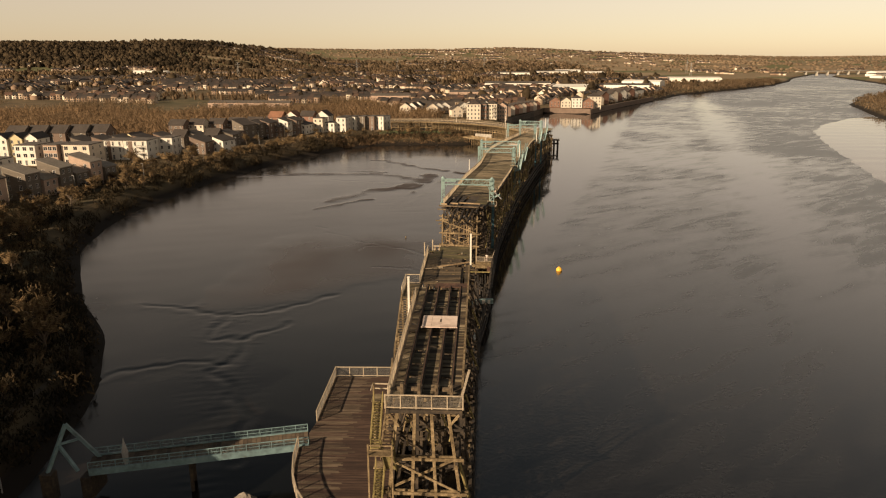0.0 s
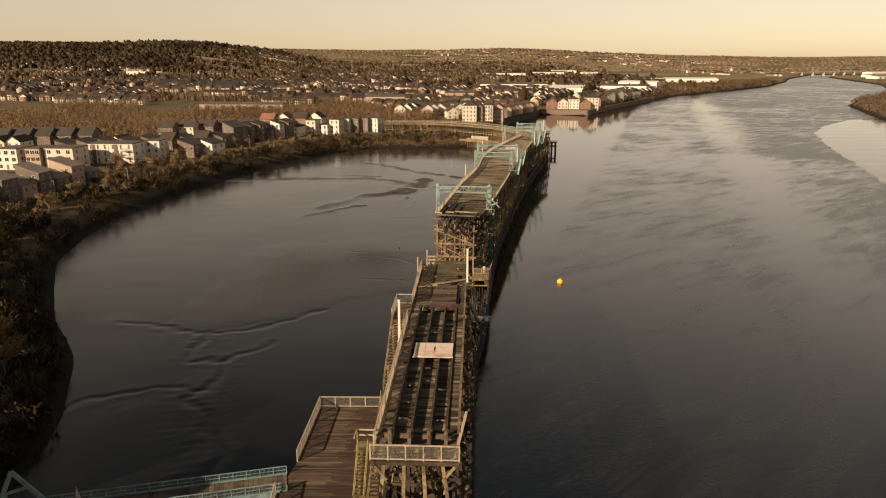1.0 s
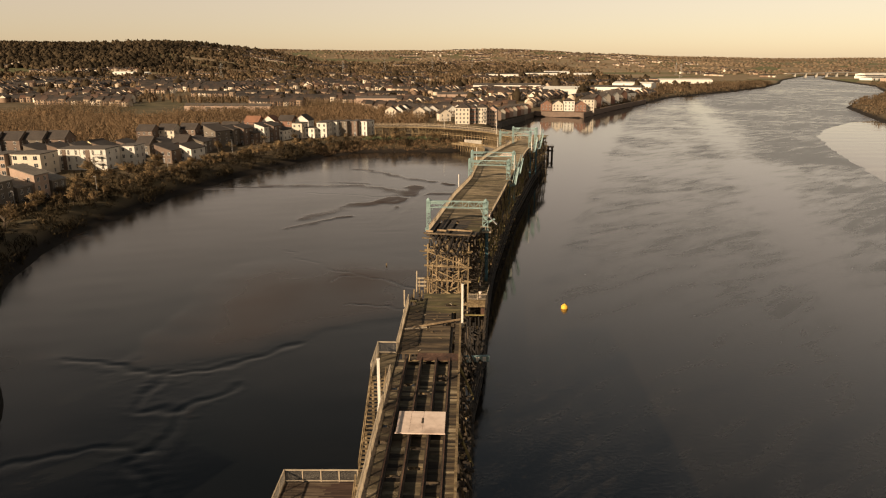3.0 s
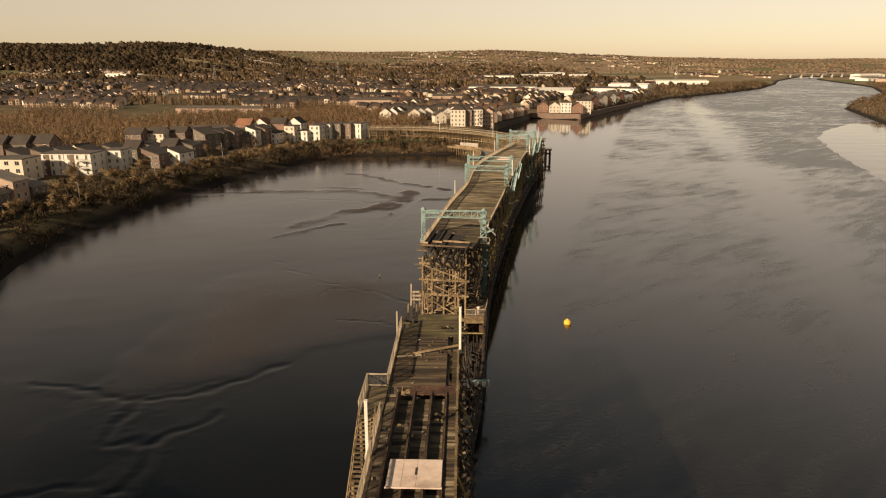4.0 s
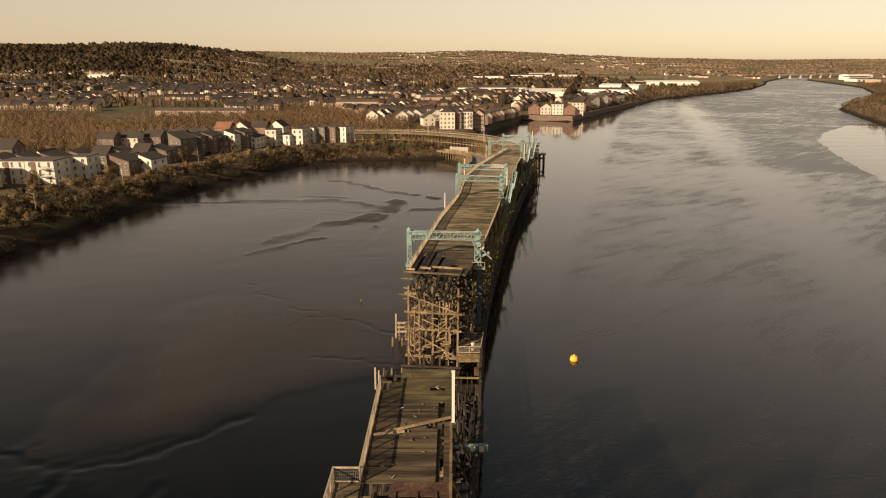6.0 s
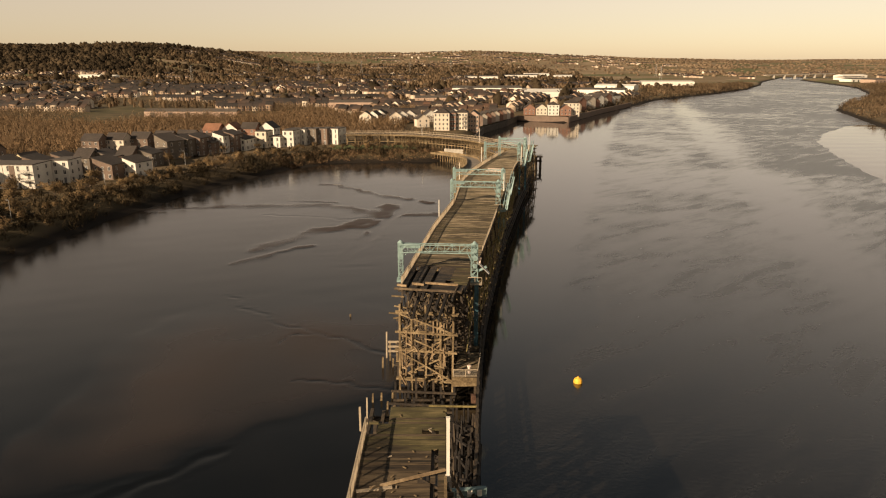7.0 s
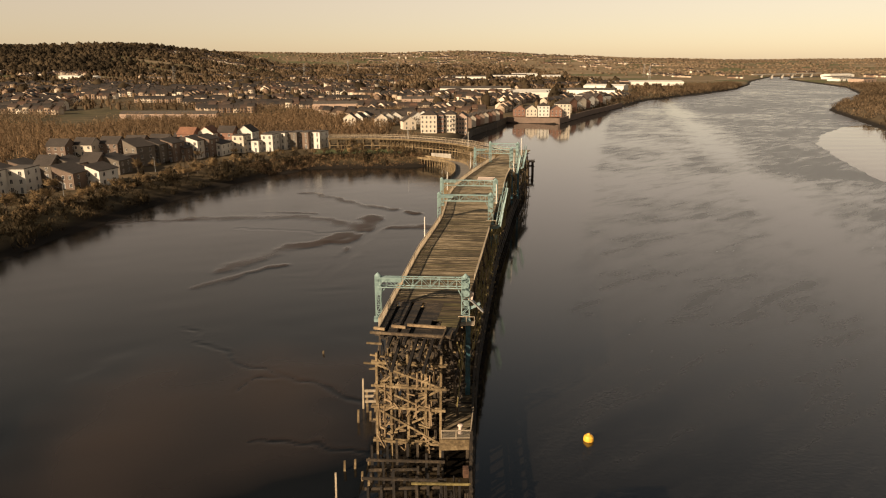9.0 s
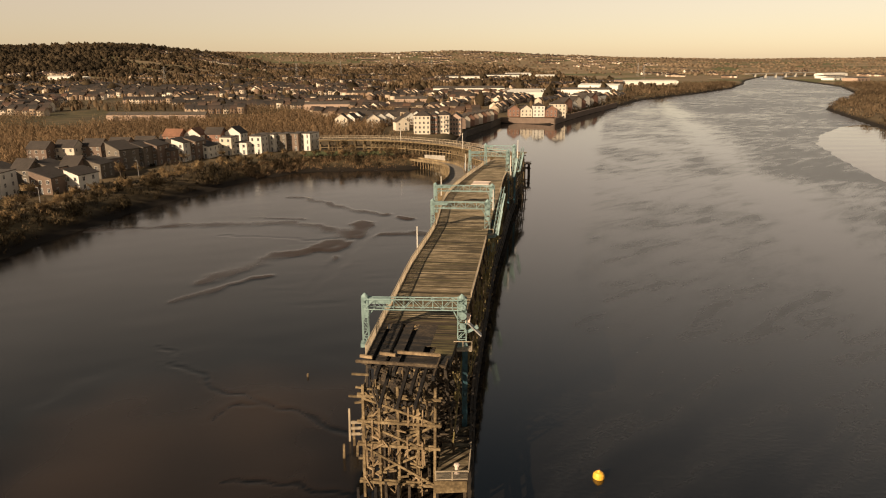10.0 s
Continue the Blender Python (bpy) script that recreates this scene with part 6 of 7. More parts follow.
for k in range(6):
    house(-102.5 + 3.9 * k, 311.5 + 5.0 * k, -14, 5.6, 9, (3, 3, 2, 3, 3, 2)[k], (CL, BB, BB, W, BB, W)[k], "mono", "narrow townhouse with a dark single-pitch roof", 2)
for k in range(8):
    house(-156 + 10 * k, 334 + 4.6 * k, -10, 9.6, 8, 2, (BB, CR, BB)[k % 3], "gable", "long dark-roofed terrace house", 3)
for k, m in enumerate((RB, W, RB, W)):
    house(-104 + 9 * k, 358 + 3 * k, -12, 8.6, 8, 3, m, "side" if k % 2 else "gable", "townhouse with an orange tiled roof and pale gable", 2, M_TILE if k < 2 else M_SLATE)
for k, m in enumerate((W, CR, W, W)):
    house(-82 + 6.6 * k, 345 + 1.8 * k, -14, 6.0, 8, 2 + k % 2, m, "flat", "white cubic house with a flat roof", 2)
for k, m in enumerate((CL, W, CL, BB, W)):
    house(-62 + 5.6 * k, 358 + 1.0 * k, -20, 5.6, 10, 3, m, "flat", "stepped three-storey flats in white and grey", 2, pane=(0.8, 1.9), group="riverside flats")
# the flats beyond the trestle, and the quay
for k, (x, y, wd, dp, st, m, rf) in enumerate(((19, 436, 10, 11, 4, CR, "hip"), (26, 438, 4.4, 10, 4, RB, "hip"), (32, 440, 7.5, 11, 4, CR, "hip"), (40, 446, 7, 12, 4, PK, "side"))):
    house(x, y, -8, wd, dp, st, m, rf, "cream and red brick riverside flats under a slate roof", 4, balcony=k == 2, group="trestle flats", name="apartment_building")
for k in range(9):
    house(43 + 3.9 * k, 470 + 9.6 * k, -68, 9.4, 6.6, 2, (PK, CR, RB)[k % 3], "gable", "brick terrace house along the quayside", 2, side=False)
for k in range(4):
    house(95 + 9.5 * k, 568 - 2.5 * k, -4, 9.0, 9, 2 if k != 2 else 3, (RB, CR, W, RB)[k], "side" if k != 2 else "hip", "brick and cream houses on the quay", 3, name="apartment_building", group="quay flats")
house(130, 566, -6, 12, 11, 4, CR, "hip", "tall cream flats at the quay's corner", 4, name="apartment_building", group="quay flats")
for k in range(9):
    house(140 + 7.6 * k, 604 + 14 * k, -58, 10, 9, 2 + k % 2, (CR, RB, W)[k % 3], "gable", "pale and brick houses along the river", 3, side=False)
for k in range(14):
    house(-34 + 5.0 * k + town.uniform(-1, 1), 456 + town.uniform(0, 60), town.uniform(-20, 20), 8.5, 8, 2, (CR, W, W, CR)[k % 4], ("side", "gable")[k % 4 == 3], "small house with a pale gable and slate roof", 2)

quay = Geo()
for a, b in (((36, 395), (47, 456)), ((47, 456), (70, 514)), ((70, 514), (83, 555))):
    quay.beam((*a, 1.4), (*b, 1.4), 1.2, 5.6)
solid("quay_wall", quay, M_TIMBER_DARK, "dark sloping quay wall beside the inlet", "wall")
quay = Geo()
for a, b in (((83, 556), (122, 539)), ((122, 539), (162, 616)), ((162, 616), (230, 736))):
    quay.beam((*a, 1.5), (*b, 1.5), 1.4, 6.2)
solid("quay_wall", quay, M_RENDER[5], "tall brown stone quay wall along the river", "wall")


# ---- far town: joined, past counting ----
def town_rows():
    """Streets of small gabled houses: place, heading, size, with each street one line."""
    r = np.random.RandomState(8)
    zones = [(-780, -330, 720, 1090, 62, 0.10), (-430, -120, 600, 1060, 52, -0.08), (-330, -60, 880, 1300, 40, 0.32), (-1050, -420, 1080, 1260, 26, 0.05), (-700, -420, 620, 760, 14, 0.2),
             (-1350, -520, 1480, 1640, 30, 0.04), (-820, -340, 2180, 2460, 34, 0.30), (-40, 90, 520, 900, 30, 1.2), (40, 230, 640, 980, 28, 1.0), 
             (150, 420, 1000, 1500, 14, 0.6), (-300, 1000, 2500, 3600, 80, 0.1), (-500, 200, 1350, 1900, 22, 0.2), (700, 1300, 1500, 2400, 16, 0.5)]
    out = []
    for x0, x1, y0, y1, n, heading in zones:
        for _ in range(n):
            cx, cy, a = r.uniform(x0, x1), r.uniform(y0, y1), heading + r.normal(0, 0.06) + (math.pi / 2 if r.rand() < 0.4 else 0)
            tone = r.rand()
            for k in range(r.randint(4, 16)):
                w = r.choice([5.6, 6.2, 6.8])
                out.append((cx + k * 6.3 * math.cos(a), cy + k * 6.3 * math.sin(a), a, w, 7.6, r.choice([4.6, 4.8, 5.0, 6.4]), tone))
    return np.array(out)


def far_town():
    rows = town_rows()
    keep = shore_distance(rows[:, 0], rows[:, 1], RIVER) > 14
    rows = rows[keep]
    z = height(rows[:, 0], rows[:, 1]) - 0.5
    c, s = np.cos(rows[:, 2]), np.sin(rows[:, 2])
    w, d, h = rows[:, 3] / 2, rows[:, 4] / 2, rows[:, 5]

    def at(px, py, pz):
        return np.stack([rows[:, 0] + px * c - py * s, rows[:, 1] + px * s + py * c, z + pz], -1)

    o = 0.4
    walls = np.stack([at(-w, -d, 0 * h), at(w, -d, 0 * h), at(w, d, 0 * h), at(-w, d, 0 * h), at(-w, -d, h), at(w, -d, h), at(w, d, h), at(-w, d, h), at(-w, 0 * d, h + 2.6), at(w, 0 * d, h + 2.6)], 1)
    faces = np.array([(0, 1, 5, 4), (2, 3, 7, 6), (1, 2, 6, 5), (3, 0, 4, 7), (5, 6, 9, 9), (7, 4, 8, 8)])
    n = len(rows)
    quads = (faces[None, :4] + 10 * np.arange(n)[:, None, None]).reshape(-1, 4)
    wall = fast_mesh("distant_house", walls.reshape(-1, 3), quads, M_FARWALL)
    tagged(new("distant_house", wall), "far terraces of small brick and rendered houses", "houses", kind="stuff")
    tri = (np.array([(5, 6, 9), (7, 4, 8)])[None] + 10 * np.arange(n)[:, None, None]).reshape(-1, 3)
    gab = fast_mesh("distant_gable", walls.reshape(-1, 3), tri, M_FARWALL)
    tagged(new("distant_gable", gab), "gable ends of the far terraces", "houses", kind="stuff")
    rf = np.stack([at(-w - o, -d - o, h - 0.3), at(w + o, -d - o, h - 0.3), at(w + o, 0 * d, h + 2.7), at(-w - o, 0 * d, h + 2.7), at(-w - o, d + o, h - 0.3), at(w + o, d + o, h - 0.3)], 1)
    quads = (np.array([(0, 1, 2, 3), (3, 2, 5, 4)])[None] + 6 * np.arange(n)[:, None, None]).reshape(-1, 4)
    roof = fast_mesh("distant_roof", rf.reshape(-1, 3), quads, M_FARROOF)
    tagged(new("distant_roof", roof), "slate and tile roofs of the far terraces", "roofs", kind="stuff")
    # window openings on the fronts
    pw = []
    for px in (-0.45, 0.45):
        for pz in (0.9, 3.3):
            pw.append(np.stack([at(px * w * 1.0 - 0.6, -d - 0.06, pz + 0 * h), at(px * w + 0.6, -d - 0.06, pz + 0 * h), at(px * w + 0.6, -d - 0.06, pz + 1.4 + 0 * h), at(px * w - 0.6, -d - 0.06, pz + 1.4 + 0 * h)], 1))
    pw = np.concatenate(pw)
    panes = fast_mesh("distant_window", pw.reshape(-1, 3), np.arange(len(pw) * 4).reshape(-1, 4), M_GLASS)
    tagged(new("distant_window", panes), "windows of the far terraces", "windows", kind="stuff")


M_FARWALL = material("far house walls", [(0.28, (0.15, 0.095, 0.062)), (0.44, (0.25, 0.17, 0.115)), (0.54, (0.38, 0.29, 0.205)), (0.68, (0.66, 0.57, 0.45))], 0.01, 0.9, 0.0, island=0.18)
M_FARROOF = material("far house roofs", [(0.32, (0.026, 0.021, 0.018)), (0.5, (0.046, 0.036, 0.029)), (0.62, (0.085, 0.052, 0.036)), (0.74, (0.17, 0.085, 0.05))], 0.01, 0.8, 0.0, island=0.14)
far_town()


def shed(x, y, turn, w, d, h, label, mat=None, ridge=True):
    z = float(height(np.array([x]), np.array([y]))[0]) - 0.5
    made = thing("warehouse", label, "warehouse", (x, y, z), "far warehouses")
    made.rotation_euler[2] = radians(turn)
    part("wall", Geo().box(-w / 2, w / 2, -d / 2, d / 2, 0, h), mat or M_SHED, made)
    top = Geo()
    if ridge:
        n = max(1, round(d / 30))
        for k in range(n):
            y0, y1 = -d / 2 + k * d / n, -d / 2 + (k + 1) * d / n
            ym = (y0 + y1) / 2
            top.add([(-w / 2, y0, h), (w / 2, y0, h), (w / 2, ym, h + 2.2), (-w / 2, ym, h + 2.2), (-w / 2, y1, h), (w / 2, y1, h)], [(0, 1, 2, 3), (3, 2, 5, 4), (0, 3, 4), (1, 5, 2)])
    else:
        top.box(-w / 2 - 0.3, w / 2 + 0.3, -d / 2 - 0.3, d / 2 + 0.3, h, h + 0.5)
    part("roof", top, M_SHED if mat is M_SHED else M_FLATROOF, made)
    for k in range(int(w / 14)):
        part("loading_door", Geo().box(-w / 2 + 5 + k * 14, -w / 2 + 9 + k * 14, -d / 2 - 0.1, -d / 2 + 0.05, 0.4, 4.4), M_FLATROOF, made)


for x, y, turn, w, d, h, m in ((446, 1270, -6, 104, 40, 7, M_SHED), (392, 1262, -6, 12, 24, 9, PK), (290, 1760, 0, 60, 40, 9, M_SHED), (345, 1690, 0, 44, 30, 8, M_SHED), (228, 1600, 4, 80, 40, 9, None),
                               (96, 980, -4, 96, 50, 8, None), (160, 880, -8, 60, 70, 7, M_SHED), (240, 900, -20, 60, 34, 8, None), (300, 1050, -30, 60, 30, 8, M_SHED), (205, 760, -50, 34, 20, 7, None),
                               (-690, 1490, 0, 44, 20, 6, M_SHED), (-652, 1500, 0, 26, 16, 5, M_SHED), (-520, 1500, 0, 60, 14, 6, PK), (945, 1490, 20, 70, 30, 6, None), (1020, 1640, 20, 70, 30, 6, None),
                               (1150, 1850, 20, 90, 30, 7, M_SHED), (925, 1400, 30, 50, 30, 7, PK), (-176, 545, -4, 74, 10, 5, PK), (-60, 640, 0, 40, 14, 7, PK), (20, 720, 0, 44, 16, 7, PK), (130, 1500, 0, 70, 30, 9, None)):
    shed(x, y, turn, w, d, h, "large pale warehouse with a low ridged roof", m)


# ---- vegetation ----
def round_normals(me, normals):
    """Lets a cloud of twigs take the light as one rounded crown."""
    me.attributes.new("custom_normal", "FLOAT_VECTOR", "POINT").data.foreach_set("vector", np.asarray(normals, np.float32).ravel())


def bare_tree(seed, tall, spread):
    """Meshes of one leafless tree: trunk with limbs, and the crown of fine twigs."""
    r = random.Random(seed)
    wood, twig = Geo(), Geo()

    def grow(p, d, length, radius, level):
        q = p + d * length
        if level < 3:
            wood.tube(p, q, radius, radius * 0.62, 6 if level < 2 else 4)
            for k in range(r.randint(4, 5) if level else 7):
                t = r.uniform(0.45, 1.0)
                nd = (d * r.uniform(0.35, 0.9) + Vector((r.gauss(0, 1), r.gauss(0, 1), r.uniform(-0.1, 0.7))) * 0.62 * spread).normalized()
                grow(p.lerp(q, t), nd, length * r.uniform(0.5, 0.75), radius * 0.5, level + 1)
        else:
            for k in range(8):
                a = p.lerp(q, r.uniform(0, 1))
                b = a + (d + Vector((r.gauss(0, 0.6), r.gauss(0, 0.6), r.gauss(0.1, 0.5)))).normalized() * length * r.uniform(0.5, 1.0)
                s = Vector((r.gauss(0, 1), r.gauss(0, 1), r.gauss(0, 1))).normalized() * 0.042
                twig.add([a - s, a + s, b + s * 0.7, b - s * 0.7], [(0, 1, 2, 3)])

    grow(Vector((0, 0, -0.3)), Vector((r.gauss(0, .05), r.gauss(0, .05), 1)).normalized(), tall * 0.34, tall * 0.022, 0)
    crown = twig.mesh("crown", M_TWIG)
    crown.polygons.foreach_set("use_smooth", [True] * len(crown.polygons))
    p = np.array(twig.v) - np.array([0, 0, tall * 0.55])
    p = 0.6 * p / np.linalg.norm(p, axis=1, keepdims=True) + np.array([0, 0, 0.5])
    round_normals(crown, p / np.linalg.norm(p, axis=1, keepdims=True))
    return wood.mesh("trunk", M_TREE_BARK), crown


KINDS = [bare_tree(s, 8.0, sp) for s, sp in ((1, 1.0), (2, 1.25), (3, 0.8), (4, 1.1), (5, 0.95))]


def tree(x, y, size, kind, label="leafless brown winter tree on the river bank"):
    z = float(height(np.array([x]), np.array([y]))[0])
    made = thing("tree", label, "tree", (x, y, z), "bank trees")
    made.rotation_euler[2], made.scale = town.uniform(0, 6.28), (size, size, size)
    part("trunk", KINDS[kind % 5][0], None, made)
    part("crown", KINDS[kind % 5][1], None, made)


shore_s, shore_turn = curve_points([(a, b) for a, b in SOUTH[1:20]], 3.0)
n = 0
for p, turn in zip(shore_s, shore_turn):
    if p[1] < -40 or p[1] > 322:
        continue
    for _ in range(2):
        if town.random() < (0.75 if p[1] < 130 else 0.62):
            off = town.uniform(9, 30) if p[1] < 200 else town.uniform(8, 18)
            c, s_ = math.cos(radians(turn)), math.sin(radians(turn))
            tree(p[0] - off * c + town.uniform(-2, 2), p[1] - off * s_ + town.uniform(-2, 2), town.uniform(0.5, 0.95), n)
            n += 1
for x, y, size in ((-131, 219, 1.1), (-128, 213, 0.9), (-113, 238, 1.05), (-106, 262, 1.1), (-101, 281, 1.0), (-98, 290, 0.8), (-88, 318, 0.9), (-76, 333, 0.7), 
                   (-112, 150, 1.2), (-108, 165, 1.1), (-111, 185, 1.0), (-117, 196, 1.2), (-110, 205, 1.3), (-104, 214, 1.2), (-22, 352, 1.0), (-18, 346, 0.8), (-60, 30, 1.35), (-56, 27, 1.15), (-66, 34, 1.2), (-96, 87, 1.3), (-101, 96, 1.2), (-105, 107, 1.35), (-110, 117, 1.2), (-107, 127, 1.3)):
    tree(x, y, size * 1.1, n)
    n += 1
# tall unseen trees, added south of the footbridge to throw the bank into shade
for k in range(16):
    tree(town.uniform(-66, -46), town.uniform(-66, -24), town.uniform(1.2, 1.8), n + k)
# a row of unseen blocks, added only to cast shade on the bank
for k in range(9):
    house(-47 - 9.4 * k, -46 + 17.5 * k, 61, 17, 11, 6 if k < 4 else 5, (BB, CL, RB)[k % 3], "flat", "unseen brick blocks added to shade the near bank", 2, side=False, name="apartment_building", group="southern flats")


def clumps(name, xy, radius, tall, quads_each, mat, label, category, seed, blade=0.34, upright=0.5, sunk=0.15, shape=(1.5, 0.45)):
    """Many small ragged bushes or crowns, each a cloud of crossed blades."""
    r = np.random.RandomState(seed)
    n = len(xy)
    z = height(xy[:, 0], xy[:, 1])
    base = np.concatenate([xy, z[:, None]], 1)
    R, H = radius[:, None], tall[:, None]
    v = r.normal(size=(n, quads_each, 3))
    v /= np.linalg.norm(v, axis=-1, keepdims=True)
    v *= r.uniform(0.35, 1.0, (n, quads_each, 1)) ** 0.5
    mid = base[:, None] + v * np.stack([R, R, H * 0.5], -1) + np.stack([0 * R, 0 * R, H * (0.5 - sunk)], -1)
    u = r.normal(size=(n, quads_each, 3))
    w = r.normal(size=(n, quads_each, 3))
    u[..., 2] += upright * np.sign(u[..., 2]) * 2
    u /= np.linalg.norm(u, axis=-1, keepdims=True)
    w -= u * (u * w).sum(-1, keepdims=True)
    w /= np.linalg.norm(w, axis=-1, keepdims=True)
    size = (np.minimum(R, H * 0.6) * blade)[..., None] * r.uniform(0.6, 1.5, (n, quads_each, 1))
    u, w = u * size * shape[0], w * size * shape[1]
    out = v / np.linalg.norm(v, axis=-1, keepdims=True)
    w *= np.sign(np.cross(w, u) @ np.array([0.0, -0.8, 0.6]))[..., None]
    p = np.stack([mid - u - w, mid - u + w, mid + u + w * 0.6, mid + u - w * 0.6], 2).reshape(-1, 3)
    me = fast_mesh(name, p, np.arange(len(p)).reshape(-1, 4), mat, True)
    lean = np.cross(w, u)
    lean /= np.linalg.norm(lean, axis=-1, keepdims=True)
    lean = 0.75 * out + 0.22 * lean + np.array([0, 0, 0.35])
    round_normals(me, np.repeat((lean / np.linalg.norm(lean, axis=-1, keepdims=True))[:, :, None], 4, 2).reshape(-1, 3))
    return tagged(new(name, me), label, category, kind="stuff")


def crowns(name, xy, radius, tall, blades, mat, label, category, seed, sides=6):
    """Far woods, past counting: each tree a lumpy body of twigs with a ragged fringe."""
    r = np.random.RandomState(seed)
    n = len(xy)
    base = np.concatenate([xy, height(xy[:, 0], xy[:, 1])[:, None]], 1)
    R, H = radius[:, None, None], tall[:, None, None]
    a = np.arange(sides) * 2 * math.pi / sides + r.uniform(0, 6.3, (n, 1, 1)) + r.normal(0, 0.15, (n, 3, sides))
    wide, up = np.array([0.70, 1.0, 0.26])[None, :, None], np.array([0.0, 0.52, 0.97])[None, :, None]
    rr = R * wide * r.uniform(0.6, 1.35, (n, 3, sides))
    body = np.stack([base[:, 0, None, None] + rr * np.cos(a), base[:, 1, None, None] + rr * np.sin(a), base[:, 2, None, None] + H * (up * r.uniform(0.75, 1.15, (n, 3, sides))) - 0.3], -1)
    face = np.stack([np.cos(a) * wide, np.sin(a) * wide, np.broadcast_to(up - 0.25, a.shape)], -1)
    k = np.arange(sides)
    ring = np.concatenate([np.stack([b * sides + k, b * sides + (k + 1) % sides, (b + 1) * sides + (k + 1) % sides, (b + 1) * sides + k], -1) for b in (0, 1)])
    quads = (ring[None] + 3 * sides * np.arange(n)[:, None, None]).reshape(-1, 4)
    v = r.normal(size=(n, blades, 3))
    v[..., 2] = np.abs(v[..., 2]) * 1.2
    v /= np.linalg.norm(v, axis=-1, keepdims=True)
    mid = base[:, None] + v * np.concatenate([R, R, H * 0.55], -1) * r.uniform(0.85, 1.12, (n, blades, 1)) + np.array([0, 0, 1.0]) * H * 0.38
    u = 0.9 * v + np.array([0, 0, 0.7]) + r.normal(0, 0.35, v.shape)
    w = np.cross(u, r.normal(size=v.shape))
    u *= 0.20 * R / np.linalg.norm(u, axis=-1, keepdims=True)
    w *= 0.13 * R / np.linalg.norm(w, axis=-1, keepdims=True)
    leafy = np.stack([mid - u - w, mid - u + w, mid + u + w * 0.5, mid + u - w * 0.5], 2).reshape(-1, 3)
    quads = np.concatenate([quads, 3 * sides * n + np.arange(len(leafy)).reshape(-1, 4)])
    me = fast_mesh(name, np.concatenate([body.reshape(-1, 3), leafy]), quads, mat, True)
    face = np.concatenate([face.reshape(-1, 3), np.repeat((v + np.array([0, 0, 0.15]))[:, :, None], 4, 2).reshape(-1, 3)])
    round_normals(me, face / np.linalg.norm(face, axis=-1, keepdims=True))
    return tagged(new(name, me), label, category, kind="stuff")


def scatter(n, x0, x1, y0, y1, seed, test):
    r = np.random.RandomState(seed)
    x, y = r.uniform(x0, x1, n), r.uniform(y0, y1, n)
    k = test(x, y, r)
    return np.stack([x[k], y[k]], -1)


r = np.random.RandomState(4)
xy = scatter(16000, -150, 40, -60, 372, 14, lambda x, y, r: (lambda d: (d > 1.6) & (d < 26 + 14 * (y < 235)) & (r.rand(len(x)) < 0.2 + 0.7 * smooth(20, 7, d) + 0.25 * (y < 235)) & ((x < 9) | (y > 345)) & ~((x > -40) & (x < 4) & (y > 335) & (y < 352)))(shore_distance(x, y, RIVER)))
size = r.uniform(0.0, 1.0, len(xy)) ** 2.2
clumps("scrub", xy, 0.7 + 1.9 * size, 0.9 + 3.6 * size, 66, M_SCRUB, "tangled winter scrub and bramble on the bank", "scrub", 15, 0.105)
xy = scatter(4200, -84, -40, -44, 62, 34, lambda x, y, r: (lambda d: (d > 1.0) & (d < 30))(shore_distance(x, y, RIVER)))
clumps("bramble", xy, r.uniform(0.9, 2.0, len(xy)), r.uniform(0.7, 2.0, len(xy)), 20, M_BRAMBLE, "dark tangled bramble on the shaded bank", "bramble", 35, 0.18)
xy = scatter(2600, -64, 18, 298, 336, 36, lambda x, y, r: (lambda d: (d > 0.2) & (d < 9))(shore_distance(x, y, RIVER)))
clumps("reed_bed", xy, r.uniform(0.7, 1.7, len(xy)), r.uniform(0.8, 2.2, len(xy)), 26, M_THICKET, "golden winter reeds and rough grass at the water's edge", "reeds", 37, 0.15, 1.4)
NEAR_TOWN = ((-225, -95, 120, 300), (-160, -30, 300, 390), (-6, 62, 404, 480), (88, 150, 545, 580))


def clear_of_town(x, y):
    ok = np.ones(len(x), bool)
    for x0, x1, y0, y1 in NEAR_TOWN:
        ok &= ~((x > x0) & (x < x1) & (y > y0) & (y < y1))
    return ok


xy = scatter(30000, -620, 60, 60, 700, 16, lambda x, y, r: (shore_distance(x, y, RIVER) > 22) & clear_of_town(x, y) & (r.rand(len(x)) < smooth(-0.15, 0.5, waves2(x, y, 130, 41))) & ~((y > 700) & (r.rand(len(x)) < 0.4)))
xy = xy[np.abs(xy[:, 0]) < 0.74 * (xy[:, 1] + 75) + 12]
clumps("woodland", xy, r.uniform(1.6, 3.2, len(xy)), r.uniform(4, 9, len(xy)), 20, M_WOOD, "brown leafless woodland between the houses", "woodland", 17, 0.11, 1.0)
xy = scatter(62000, -520, 75, 250, 620, 28, lambda x, y, r: (lambda belt, d: (d > 20) & (belt > 0) & (belt < 205 + 35 * waves2(x, y, 90, 46)) & (r.rand(len(x)) < 0.52) & clear_of_town(x, y))(y - np.interp(x, [-520, -230, -150, -40, 20, 75], [300, 285, 318, 398, 400, 500]), shore_distance(x, y, RIVER)))
xy = xy[np.abs(xy[:, 0]) < 0.74 * (xy[:, 1] + 75) + 12]
clumps("thicket", xy, r.uniform(1.3, 2.6, len(xy)), r.uniform(4, 8.5, len(xy)), 18, M_THICKET, "orange-brown leafless thicket behind the houses", "thicket", 29, 0.135, 1.2)
xy = scatter(1500, -330, -40, 90, 460, 18, lambda x, y, r: (shore_distance(x, y, RIVER) > 24) & (r.rand(len(x)) < 0.25))
